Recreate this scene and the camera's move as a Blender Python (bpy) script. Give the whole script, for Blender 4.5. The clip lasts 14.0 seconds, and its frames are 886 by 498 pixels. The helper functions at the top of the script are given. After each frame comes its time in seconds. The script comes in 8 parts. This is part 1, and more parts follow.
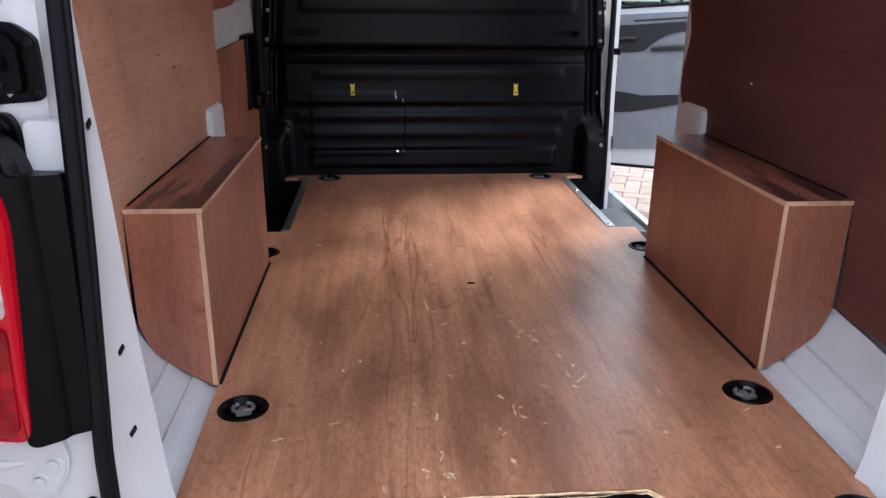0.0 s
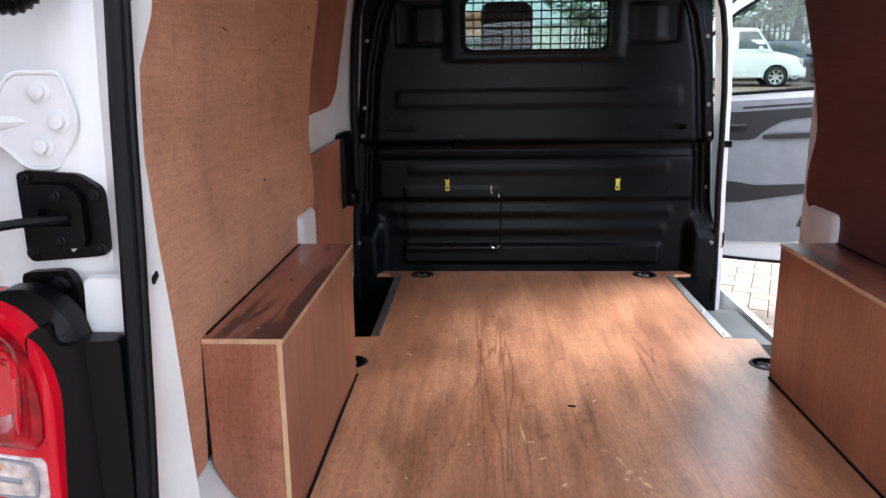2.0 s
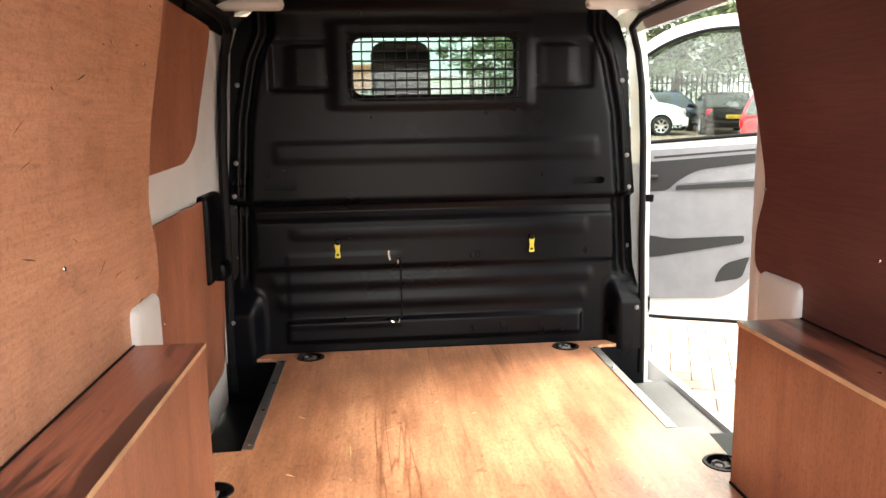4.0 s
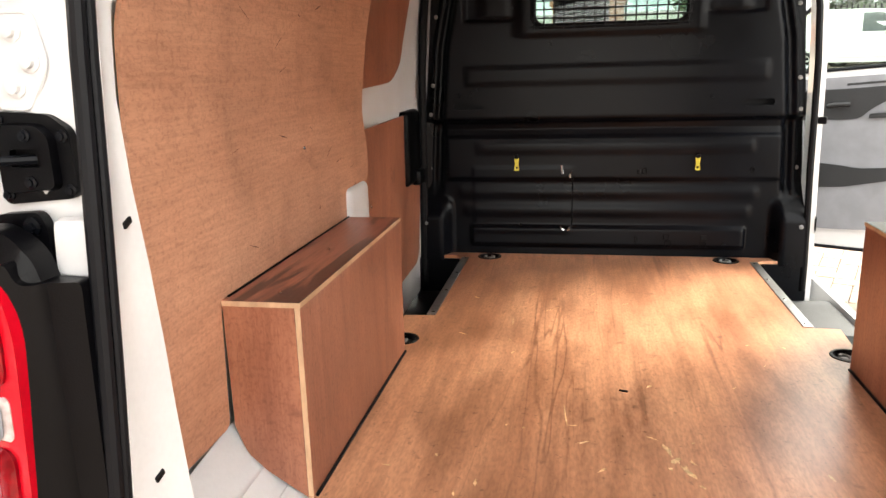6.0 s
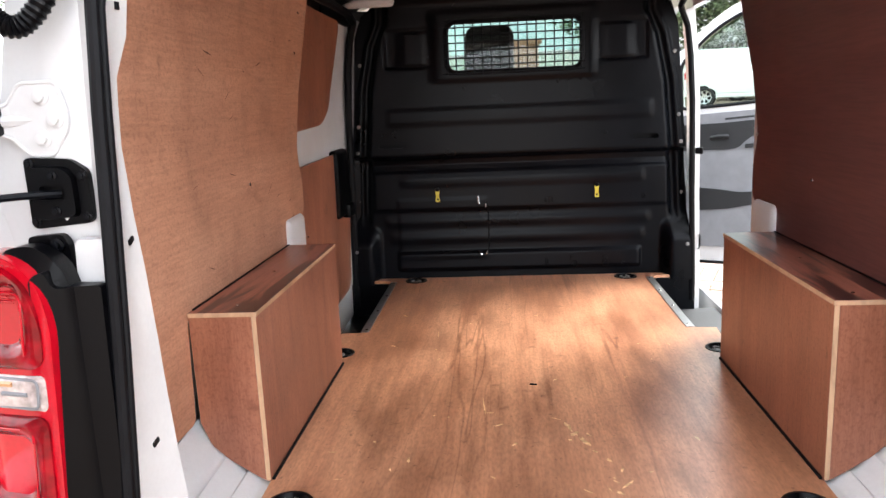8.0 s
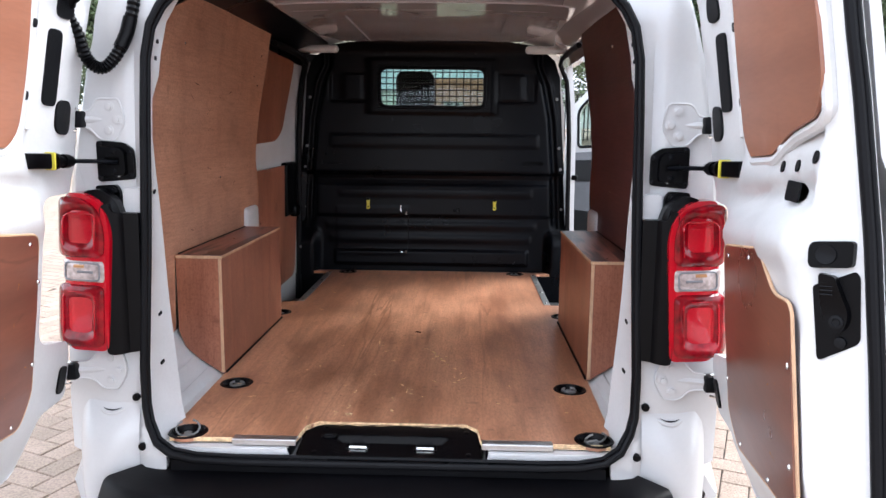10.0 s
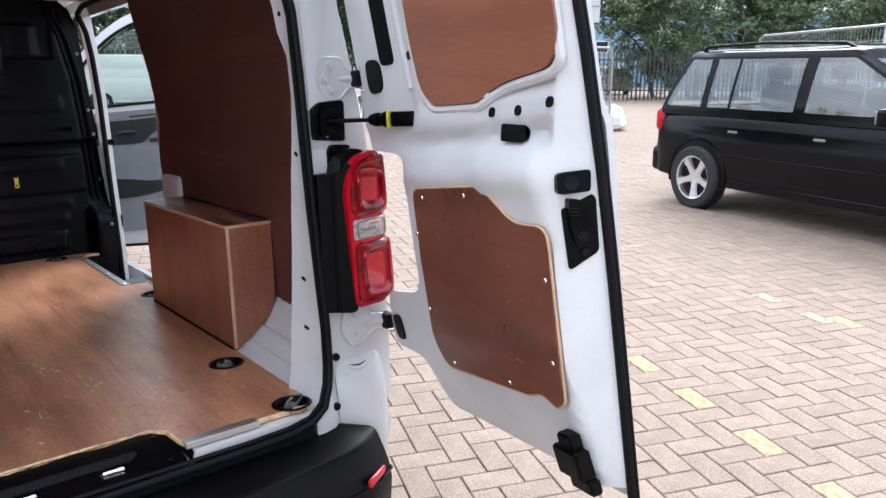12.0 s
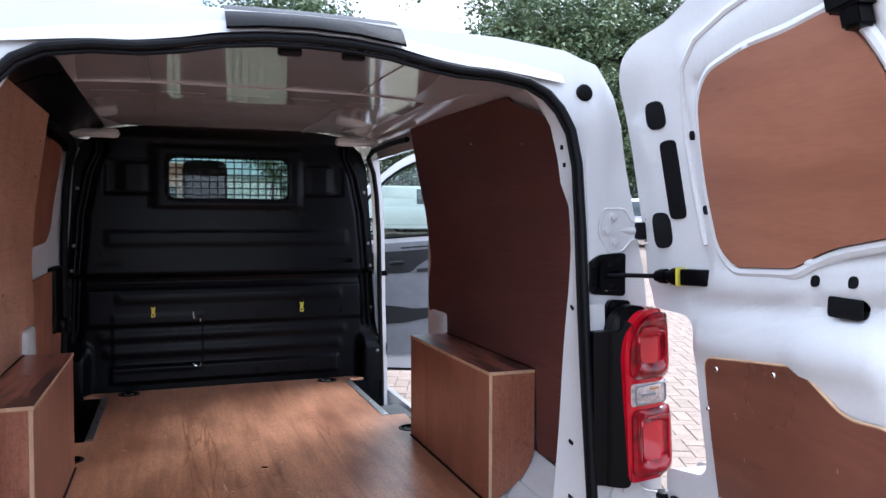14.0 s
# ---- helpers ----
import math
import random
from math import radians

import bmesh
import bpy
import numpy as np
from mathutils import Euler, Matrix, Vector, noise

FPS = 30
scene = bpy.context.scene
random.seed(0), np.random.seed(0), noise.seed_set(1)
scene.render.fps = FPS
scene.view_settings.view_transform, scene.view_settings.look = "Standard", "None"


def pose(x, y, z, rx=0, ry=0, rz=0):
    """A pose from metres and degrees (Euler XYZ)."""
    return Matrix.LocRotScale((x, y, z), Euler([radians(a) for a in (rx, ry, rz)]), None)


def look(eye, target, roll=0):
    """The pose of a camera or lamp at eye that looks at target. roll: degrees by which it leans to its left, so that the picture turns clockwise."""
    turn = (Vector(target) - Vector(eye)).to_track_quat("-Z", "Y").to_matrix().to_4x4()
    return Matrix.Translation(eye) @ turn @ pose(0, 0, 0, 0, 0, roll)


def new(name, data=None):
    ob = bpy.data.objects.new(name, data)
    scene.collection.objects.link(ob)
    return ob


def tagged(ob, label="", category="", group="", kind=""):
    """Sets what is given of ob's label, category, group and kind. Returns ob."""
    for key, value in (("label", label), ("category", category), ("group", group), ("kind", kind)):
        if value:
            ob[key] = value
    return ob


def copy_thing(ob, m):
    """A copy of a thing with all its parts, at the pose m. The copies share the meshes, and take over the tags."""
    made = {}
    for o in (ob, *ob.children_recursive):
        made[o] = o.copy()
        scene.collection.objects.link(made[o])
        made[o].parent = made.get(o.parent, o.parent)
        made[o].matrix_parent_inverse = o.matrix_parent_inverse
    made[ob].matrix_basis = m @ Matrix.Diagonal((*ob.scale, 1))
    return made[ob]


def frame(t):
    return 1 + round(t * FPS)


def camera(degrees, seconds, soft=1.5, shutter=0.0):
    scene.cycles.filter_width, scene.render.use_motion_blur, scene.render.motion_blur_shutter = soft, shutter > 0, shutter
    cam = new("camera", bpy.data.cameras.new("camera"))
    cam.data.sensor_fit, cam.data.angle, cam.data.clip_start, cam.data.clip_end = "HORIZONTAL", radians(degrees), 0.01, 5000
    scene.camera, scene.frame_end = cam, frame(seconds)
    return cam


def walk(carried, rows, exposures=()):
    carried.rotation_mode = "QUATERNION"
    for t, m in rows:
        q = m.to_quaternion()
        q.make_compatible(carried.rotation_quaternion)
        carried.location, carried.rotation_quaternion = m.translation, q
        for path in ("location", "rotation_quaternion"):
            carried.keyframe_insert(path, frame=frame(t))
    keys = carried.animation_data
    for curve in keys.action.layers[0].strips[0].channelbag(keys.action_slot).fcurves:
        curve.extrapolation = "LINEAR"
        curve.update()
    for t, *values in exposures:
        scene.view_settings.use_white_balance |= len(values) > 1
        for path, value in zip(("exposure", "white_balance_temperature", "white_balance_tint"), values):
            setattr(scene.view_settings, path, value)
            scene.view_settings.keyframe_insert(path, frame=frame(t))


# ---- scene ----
cam = camera(61.4, 14.0)
PATH = [
    (0, (-0.238, -0.748, 1.426), (-0.084, 1.137, 0.774), 0.6),
    (0.5, (-0.284, -0.727, 1.464), (-0.165, 1.185, 0.89), 0.2),
    (1, (-0.318, -0.716, 1.47), (-0.225, 1.205, 0.922), 0.1),
    (1.5, (-0.329, -0.705, 1.471), (-0.321, 1.226, 0.95), -0.3),
    (2, (-0.239, -0.578, 1.492), (-0.333, 1.365, 1.029), -0.7),
    (2.5, (-0.238, -0.375, 1.505), (-0.292, 1.583, 1.103), -0.8),
    (3, (-0.304, -0.159, 1.506), (-0.189, 1.807, 1.156), -1.0),
    (3.2, (-0.277, -0.114, 1.496), (-0.103, 1.851, 1.162), -1.0),
    (5.3, (-0.197, -0.248, 1.467), (-0.111, 1.71, 1.067), -0.9),
    (5.5, (-0.202, -0.322, 1.445), (-0.251, 1.631, 1.017), -1.1),
    (6, (-0.104, -0.512, 1.426), (-0.464, 1.396, 0.949), -1.6),
    (6.5, (0.007, -0.616, 1.448), (-0.513, 1.261, 0.992), -1.6),
    (7, (0.019, -0.665, 1.453), (-0.509, 1.22, 1.043), -2.0),
    (7.5, (0.015, -0.678, 1.453), (-0.377, 1.245, 1.067), -2.7),
    (8, (-0.057, -0.809, 1.444), (-0.227, 1.146, 1.057), -2.5),
    (8.2, (-0.081, -0.886, 1.444), (-0.18, 1.075, 1.06), -2.0),
    (10.3, (0.27, -1.701, 1.411), (0.227, 0.276, 1.113), 1.1),
    (10.5, (0.306, -1.698, 1.416), (0.309, 0.277, 1.103), 1.0),
    (11, (0.213, -1.628, 1.411), (0.564, 0.309, 1.06), 0.2),
    (11.5, (-0.044, -1.534, 1.411), (0.789, 0.238, 1.002), -0.9),
    (12, (-0.276, -1.461, 1.412), (0.942, 0.069, 0.993), -1.2),
    (12.5, (-0.413, -1.284, 1.435), (0.994, 0.097, 1.099), -0.5),
    (13, (-0.418, -1.307, 1.467), (0.988, 0.102, 1.271), 0.5),
    (13.5, (-0.381, -1.354, 1.488), (0.799, 0.258, 1.395), 0.7),
    (14, (-0.279, -1.315, 1.466), (0.403, 0.564, 1.391), 0.1),
]
EXPOSURES = [(0.0, 1.28, 5750, 12), (1.5, 1.60, 5750, 12), (2.5, 2.05, 6650, 9), (3.0, 2.48, 7350, 8), (5.5, 2.70, 7500, 8), (6.5, 2.02, 7050, 9), (8.0, 2.14, 6500, 10), (10.5, 1.17, 5950, 11), (12.5, 0.86, 5900, 11), (14.0, 1.08, 5500, 12)]
walk(cam, [(t, look(eye, target, roll)) for t, eye, target, roll in PATH], EXPOSURES)

# ---- daylight: bright overcast sky, with a weak wide sun ----
world = bpy.data.worlds.new("overcast_sky")
scene.world = world
world.use_nodes = True
wn, wl = world.node_tree.nodes, world.node_tree.links
bg = wn["Background"]
sky = wn.new("ShaderNodeTexSky")
sky.sky_type, sky.sun_disc = "NISHITA", False
sky.sun_elevation, sky.sun_rotation, sky.air_density, sky.dust_density = radians(45), radians(60), 1.0, 6.0
clouds = wn.new("ShaderNodeTexNoise")
clouds.inputs["Scale"].default_value, clouds.inputs["Detail"].default_value = 2.2, 6
cramp = wn.new("ShaderNodeValToRGB")
cramp.color_ramp.elements[0].position, cramp.color_ramp.elements[1].position = 0.36, 0.58
cramp.color_ramp.elements[0].color, cramp.color_ramp.elements[1].color = (2.7, 3.3, 4.3, 1), (11.6, 11.8, 12.2, 1)
cmix = wn.new("ShaderNodeMixRGB")
cmix.inputs["Fac"].default_value = 0.88
wl.new(clouds.outputs["Fac"], cramp.inputs["Fac"])
wl.new(sky.outputs["Color"], cmix.inputs["Color1"])
wl.new(cramp.outputs["Color"], cmix.inputs["Color2"])
wl.new(cmix.outputs["Color"], bg.inputs["Color"])
bg.inputs["Strength"].default_value = 0.146
sun_data = bpy.data.lights.new("sun", "SUN")
sun_data.energy, sun_data.angle, sun_data.color = 2.4, radians(32), (1.0, 0.97, 0.92)
sun = new("sun", sun_data)
sun.matrix_world = look((9, 5.2, 10.4), (0, 0, 0))


# ---- materials ----
def mat(name, col, rough=0.5, metal=0.0, var=0.1, scale=6.0, stretch=(1, 1, 1), bump=0.05, bscale=120.0, coat=0.0,
        col2=None, lo=0.35, hi=0.65, island=0.0, spec=0.5, transmission=0.0, dist=0.0):
    """A procedural material: two colours mixed by a broad noise, a fine noise for grain and relief."""
    m = bpy.data.materials.new(name)
    m.use_nodes = True
    n, l = m.node_tree.nodes, m.node_tree.links
    p = n["Principled BSDF"]
    tc, mp = n.new("ShaderNodeTexCoord"), n.new("ShaderNodeMapping")
    mp.inputs["Scale"].default_value = stretch
    l.new(tc.outputs["Object"], mp.inputs["Vector"])
    a, b = n.new("ShaderNodeTexNoise"), n.new("ShaderNodeTexNoise")
    for node, sc, det in ((a, scale, 5), (b, bscale, 3)):
        node.inputs["Scale"].default_value, node.inputs["Detail"].default_value = sc, det
        node.inputs["Distortion"].default_value = dist
        l.new(mp.outputs["Vector"], node.inputs["Vector"])
    ramp = n.new("ShaderNodeValToRGB")
    c2 = col2 or tuple(min(1.0, c * (1 + var)) for c in col)
    c1 = col if col2 else tuple(c * (1 - var) for c in col)
    ramp.color_ramp.elements[0].position, ramp.color_ramp.elements[1].position = lo, hi
    ramp.color_ramp.elements[0].color, ramp.color_ramp.elements[1].color = (*c1, 1), (*c2, 1)
    l.new(a.outputs["Fac"], ramp.inputs["Fac"])
    fine = n.new("ShaderNodeMixRGB")
    fine.blend_type = "MULTIPLY"
    fine.inputs["Fac"].default_value = min(0.9, var * 1.5)
    framp = n.new("ShaderNodeValToRGB")
    framp.color_ramp.elements[0].position, framp.color_ramp.elements[1].position = 0.3, 0.6
    framp.color_ramp.elements[0].color = (0.55, 0.55, 0.55, 1)
    l.new(b.outputs["Fac"], framp.inputs["Fac"])
    l.new(ramp.outputs["Color"], fine.inputs["Color1"])
    l.new(framp.outputs["Color"], fine.inputs["Color2"])
    out = fine.outputs["Color"]
    if island:
        oi = n.new("ShaderNodeObjectInfo")
        geo = n.new("ShaderNodeNewGeometry")
        add = n.new("ShaderNodeMath")
        add.operation = "ADD"
        l.new(oi.outputs["Random"], add.inputs[0])
        l.new(geo.outputs["Random Per Island"], add.inputs[1])
        fr = n.new("ShaderNodeMath")
        fr.operation = "FRACT"
        l.new(add.outputs[0], fr.inputs[0])
        hs = n.new("ShaderNodeHueSaturation")
        mr = n.new("ShaderNodeMapRange")
        mr.inputs["To Min"].default_value, mr.inputs["To Max"].default_value = 1 - island, 1 + island
        l.new(fr.outputs[0], mr.inputs["Value"])
        l.new(mr.outputs["Result"], hs.inputs["Value"])
        l.new(out, hs.inputs["Color"])
        out = hs.outputs["Color"]
    l.new(out, p.inputs["Base Color"])
    rr = n.new("ShaderNodeMapRange")
    rr.inputs["To Min"].default_value, rr.inputs["To Max"].default_value = max(0.0, rough - 0.08), min(1.0, rough + 0.08)
    l.new(a.outputs["Fac"], rr.inputs["Value"])
    l.new(rr.outputs["Result"], p.inputs["Roughness"])
    p.inputs["Metallic"].default_value = metal
    p.inputs["Coat Weight"].default_value = coat
    p.inputs["Coat Roughness"].default_value = 0.06
    p.inputs["Specular IOR Level"].default_value = spec
    p.inputs["Transmission Weight"].default_value = transmission
    if bump:
        bp = n.new("ShaderNodeBump")
        bp.inputs["Strength"].default_value, bp.inputs["Distance"].default_value = bump, 0.004
        l.new(b.outputs["Fac"], bp.inputs["Height"])
        l.new(bp.outputs["Normal"], p.inputs["Normal"])
    return m


def plain_glass(name, col, least=0.03, rough=0.03):
    """Thin tinted glazing."""
    m = bpy.data.materials.new(name)
    m.use_nodes = True
    n, l = m.node_tree.nodes, m.node_tree.links
    n.remove(n["Principled BSDF"])
    tr, gl, mx, fr = n.new("ShaderNodeBsdfTransparent"), n.new("ShaderNodeBsdfGlossy"), n.new("ShaderNodeMixShader"), n.new("ShaderNodeLayerWeight")
    tr.inputs["Color"].default_value = (*col, 1)
    gl.inputs["Roughness"].default_value = rough
    fr.inputs["Blend"].default_value = 0.5
    pw, sc = n.new("ShaderNodeMath"), n.new("ShaderNodeMapRange")
    pw.operation = "POWER"
    pw.inputs[1].default_value = 4.0
    sc.inputs["To Min"].default_value, sc.inputs["To Max"].default_value = least, 0.7
    l.new(fr.outputs["Facing"], pw.inputs[0])
    l.new(pw.outputs[0], sc.inputs["Value"])
    l.new(sc.outputs["Result"], mx.inputs[0])
    l.new(tr.outputs[0], mx.inputs[1])
    l.new(gl.outputs[0], mx.inputs[2])
    l.new(mx.outputs[0], n["Material Output"].inputs["Surface"])
    return m


def plywood(name, dark, light, along="y", rough=0.5, streak=1.0, stain=0.5, coat=0.0, figure=1.0, look_of=""):
    """Plywood face veneer: long soft streaks along the grain, fine pores, blotches and scuffs."""
    m = bpy.data.materials.new(name)
    m.use_nodes = True
    n, l = m.node_tree.nodes, m.node_tree.links
    p = n["Principled BSDF"]
    tc = n.new("ShaderNodeTexCoord")

    def field(sx, sy, sz, scale, detail, distortion=0.0):
        mp, t = n.new("ShaderNodeMapping"), n.new("ShaderNodeTexNoise")
        mp.inputs["Scale"].default_value = (sx, sy, sz)
        t.inputs["Scale"].default_value, t.inputs["Detail"].default_value = scale, detail
        t.inputs["Distortion"].default_value = distortion
        l.new(tc.outputs["Object"], mp.inputs["Vector"])
        l.new(mp.outputs["Vector"], t.inputs["Vector"])
        return t.outputs["Fac"]

    g = {"x": (0.12, 1, 1), "y": (1, 0.12, 1), "z": (1, 1, 0.12)}[along]
    fine = {"x": (0.05, 1, 1), "y": (1, 0.05, 1), "z": (1, 1, 0.05)}[along]
    bands = field(*g, 7.0 * figure, 4, 0.6)
    pores = field(*(fine if look_of != "veins" else (1, 0.3, 1)), 160.0, 3)
    blot = field(1, 1, 1, 2.6, 5)
    marks = field(*g, 26.0, 6, 1.5)

    def ramp(src, a, b, c0, c1):
        r = n.new("ShaderNodeValToRGB")
        r.color_ramp.elements[0].position, r.color_ramp.elements[1].position = a, b
        r.color_ramp.elements[0].color, r.color_ramp.elements[1].color = (*c0, 1), (*c1, 1)
        l.new(src, r.inputs["Fac"])
        return r.outputs["Color"]

    def mul(a, b, f):
        x = n.new("ShaderNodeMixRGB")
        x.blend_type = "MULTIPLY"
        x.inputs["Fac"].default_value = f
        l.new(a, x.inputs["Color1"])
        l.new(b, x.inputs["Color2"])
        return x.outputs["Color"]

    c = ramp(bands, 0.5 - 0.22 / streak, 0.5 + 0.2 / streak, dark, light)
    c = mul(c, ramp(pores, 0.35, 0.6, (0.62, 0.58, 0.55), (1, 1, 1)), {"soft": 0.2, "fleck": 0.35}.get(look_of, 0.55))
    c = mul(c, ramp(blot, 0.3, 0.55, (0.55, 0.52, 0.5), (1, 1, 1)), stain)
    c = mul(c, ramp(marks, 0.22, 0.34, (0.4, 0.36, 0.33), (1, 1, 1)), stain)
    if look_of == "veins":      # thin wandering growth lines, fibre, grey wear and specks
        for sc, sx, width, keep, deep in ((2.6, 0.045, 0.0035, 0.44, (0.42, 0.34, 0.30)), (4.9, 0.04, 0.005, 0.48, (0.58, 0.50, 0.45))):
            pk = n.new("ShaderNodeMath")
            pk.operation = "PINGPONG"
            pk.inputs[1].default_value = 0.07
            l.new(field(1, sx, 0, sc, 5, 0.12), pk.inputs[0])
            line = ramp(pk.outputs[0], 0.0, width, deep, (1, 1, 1))
            gone = n.new("ShaderNodeMixRGB")
            l.new(ramp(field(1, 0.25, 1, 3.1, 3), keep, keep + 0.16, (0, 0, 0), (1, 1, 1)), gone.inputs["Fac"])
            gone.inputs["Color1"].default_value = (1, 1, 1, 1)
            l.new(line, gone.inputs["Color2"])
            c = mul(c, gone.outputs["Color"], 0.85)
        c = mul(c, ramp(field(1, 0.05, 1, 190.0, 4), 0.36, 0.62, (0.70, 0.64, 0.60), (1, 1, 1)), 0.25)
        c = mul(c, ramp(field(1, 0.05, 1, 22.0, 6, 0.2), 0.34, 0.60, (0.66, 0.59, 0.55), (1, 1, 1)), 0.38)
        c = mul(c, ramp(field(1, 0.045, 1, 70.0, 5), 0.34, 0.60, (0.72, 0.65, 0.61), (1, 1, 1)), 0.45)
        c = mul(c, ramp(field(1, 0.45, 1, 2.3, 10, 0.1), 0.36, 0.60, (0.54, 0.50, 0.49), (1, 1, 1)), 0.6)
        c = mul(c, ramp(field(1, 0.25, 1, 10.0, 12, 0.1), 0.38, 0.56, (0.56, 0.50, 0.47), (1, 1, 1)), 0.75)
        c = mul(c, ramp(field(1, 1, 1, 70.0, 6), 0.28, 0.35, (0.40, 0.34, 0.31), (1, 1, 1)), 0.7)
        c = mul(c, ramp(field(1, 1, 1, 24.0, 9), 0.27, 0.36, (0.45, 0.38, 0.35), (1, 1, 1)), 0.6)
    if look_of == "fleck":      # short broken grain flecks and dark finger smudges
        c = mul(c, ramp(field(*{"x": (0.30, 1, 1), "y": (1, 0.30, 1), "z": (1, 1, 0.30)}[along], 105.0, 8, 2.6), 0.36, 0.54, (0.55, 0.45, 0.40), (1, 1, 1)), 0.32)
        c = mul(c, ramp(field(1, 1, 1, 120.0, 5), 0.33, 0.48, (0.60, 0.52, 0.48), (1, 1, 1)), 0.45)
        c = mul(c, ramp(field(1, 1.3, 0.8, 5.5, 6, 0.3), 0.30, 0.50, (0.60, 0.53, 0.50), (1, 1, 1)), 0.5)
        c = mul(c, ramp(field(1, 2.2, 1.2, 16.0, 4, 0.4), 0.22, 0.33, (0.40, 0.33, 0.30), (1, 1, 1)), 0.6)
        c = mul(c, ramp(field(1, 0.5, 1, 14.0, 4, 0.8), 0.26, 0.36, (0.5, 0.42, 0.38), (1, 1, 1)), 0.35)
    l.new(c, p.inputs["Base Color"])
    mr = n.new("ShaderNodeMapRange")
    mr.inputs["To Min"].default_value, mr.inputs["To Max"].default_value = rough - 0.12, rough + 0.12
    l.new(blot, mr.inputs["Value"])
    l.new(mr.outputs["Result"], p.inputs["Roughness"])
    p.inputs["Coat Weight"].default_value = coat
    p.inputs["Coat Roughness"].default_value = 0.35
    bp = n.new("ShaderNodeBump")
    bp.inputs["Strength"].default_value, bp.inputs["Distance"].default_value = 0.03 if look_of == "soft" else 0.12, 0.002
    l.new(pores, bp.inputs["Height"])
    l.new(bp.outputs["Normal"], p.inputs["Normal"])
    return m


PAINT = mat("white_paint", (0.515, 0.515, 0.52), 0.32, var=0.03, scale=2.0, bump=0.02, coat=0.6)
PRIMER = mat("white_inner_paint", (0.60, 0.603, 0.605), 0.42, var=0.05, scale=5.0, bump=0.04, coat=0.2)
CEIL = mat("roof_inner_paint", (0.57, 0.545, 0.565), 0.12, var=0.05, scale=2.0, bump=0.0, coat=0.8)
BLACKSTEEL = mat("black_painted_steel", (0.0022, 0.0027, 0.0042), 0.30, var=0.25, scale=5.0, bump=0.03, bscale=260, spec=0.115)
RUBBER = mat("black_rubber", (0.0035, 0.0038, 0.005), 0.5, var=0.15, scale=10.0, bump=0.1, spec=0.14)
PLASTIC = mat("black_plastic", (0.0016, 0.0016, 0.0022), 0.32, var=0.15, scale=12.0, bump=0.1, bscale=500, spec=0.10)
BUMPERP = mat("black_bumper_plastic", (0.0020, 0.0020, 0.0028), 0.36, var=0.2, scale=6.0, bump=0.2, bscale=420, spec=0.12)
MATRUB = mat("grey_rubber_mat", (0.05, 0.053, 0.055), 0.6, var=0.2, scale=12, bump=0.3, bscale=260)
ALU = mat("aluminium", (0.62, 0.63, 0.64), 0.35, metal=1.0, var=0.08, scale=10, stretch=(1, 6, 1), bump=0.06)
CHROME = mat("zinc_steel", (0.7, 0.7, 0.69), 0.22, metal=1.0, var=0.08, scale=20, bump=0.03)
YELLOW = mat("yellow_plastic", (0.62, 0.54, 0.05), 0.45, var=0.05, bump=0.02)
REDLENS = mat("red_lamp_plastic", (0.42, 0.0025, 0.012), 0.12, var=0.12, scale=12, bump=0.0, coat=0.3, spec=0.30)
REDDEEP = mat("red_reflector", (0.11, 0.0006, 0.003), 0.10, var=0.4, scale=26, bump=0.12, bscale=60, coat=0.0, spec=0.28, col2=(0.30, 0.0015, 0.009))
CLEARLENS = mat("clear_lamp_plastic", (0.42, 0.35, 0.335), 0.10, var=0.3, scale=55, bump=0.05, coat=1.0)
AMBER = mat("amber_bulb", (0.45, 0.24, 0.11), 0.2, var=0.1)
PLYFLOOR = plywood("floor_plywood", (0.69, 0.325, 0.182), (0.82, 0.435, 0.255), "y", 0.36, streak=0.7, stain=0.28, coat=0.45, look_of="veins")
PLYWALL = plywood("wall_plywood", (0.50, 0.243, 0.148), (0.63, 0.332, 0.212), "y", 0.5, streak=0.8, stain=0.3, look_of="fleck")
# right lining: same plywood, with that side's shade put into the colour
PLYWALLSHADE = plywood("shaded_wall_plywood", (0.100, 0.034, 0.030), (0.145, 0.050, 0.042), "y", 0.45, streak=0.8, stain=0.3)
PLYBOX = plywood("box_plywood", (0.27, 0.096, 0.055), (0.40, 0.160, 0.092), "z", 0.42, streak=0.9, stain=0.5, figure=1.4, look_of="fleck")
PLYTOP = plywood("box_top_plywood", (0.060, 0.020, 0.017), (0.36, 0.130, 0.085), "y", 0.34, streak=3.4, stain=0.5, coat=0.2, figure=3.0)
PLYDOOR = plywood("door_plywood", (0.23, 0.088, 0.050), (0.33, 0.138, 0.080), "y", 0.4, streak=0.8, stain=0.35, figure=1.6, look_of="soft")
RAWEDGE = mat("splintered_plywood_edge", (0.80, 0.58, 0.34), 0.8, var=0.25, scale=60, bump=0.3)
GOLDCHIP = mat("chipped_veneer", (0.44, 0.22, 0.07), 0.7, var=0.3, scale=80, bump=0)
DARKMARK = mat("dark_scratch", (0.10, 0.04, 0.025), 0.8, var=0.2, bump=0)
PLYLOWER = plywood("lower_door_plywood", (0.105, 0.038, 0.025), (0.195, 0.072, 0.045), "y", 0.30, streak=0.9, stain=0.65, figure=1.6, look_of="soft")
PLYEDGE = mat("plywood_edge", (0.52, 0.33, 0.20), 0.7, var=0.15, scale=30, stretch=(1, 0.3, 0.3), bump=0.2)
DULLZINC = mat("dull_zinc", (0.20, 0.20, 0.20), 0.55, metal=0.5, var=0.1, bump=0.0)
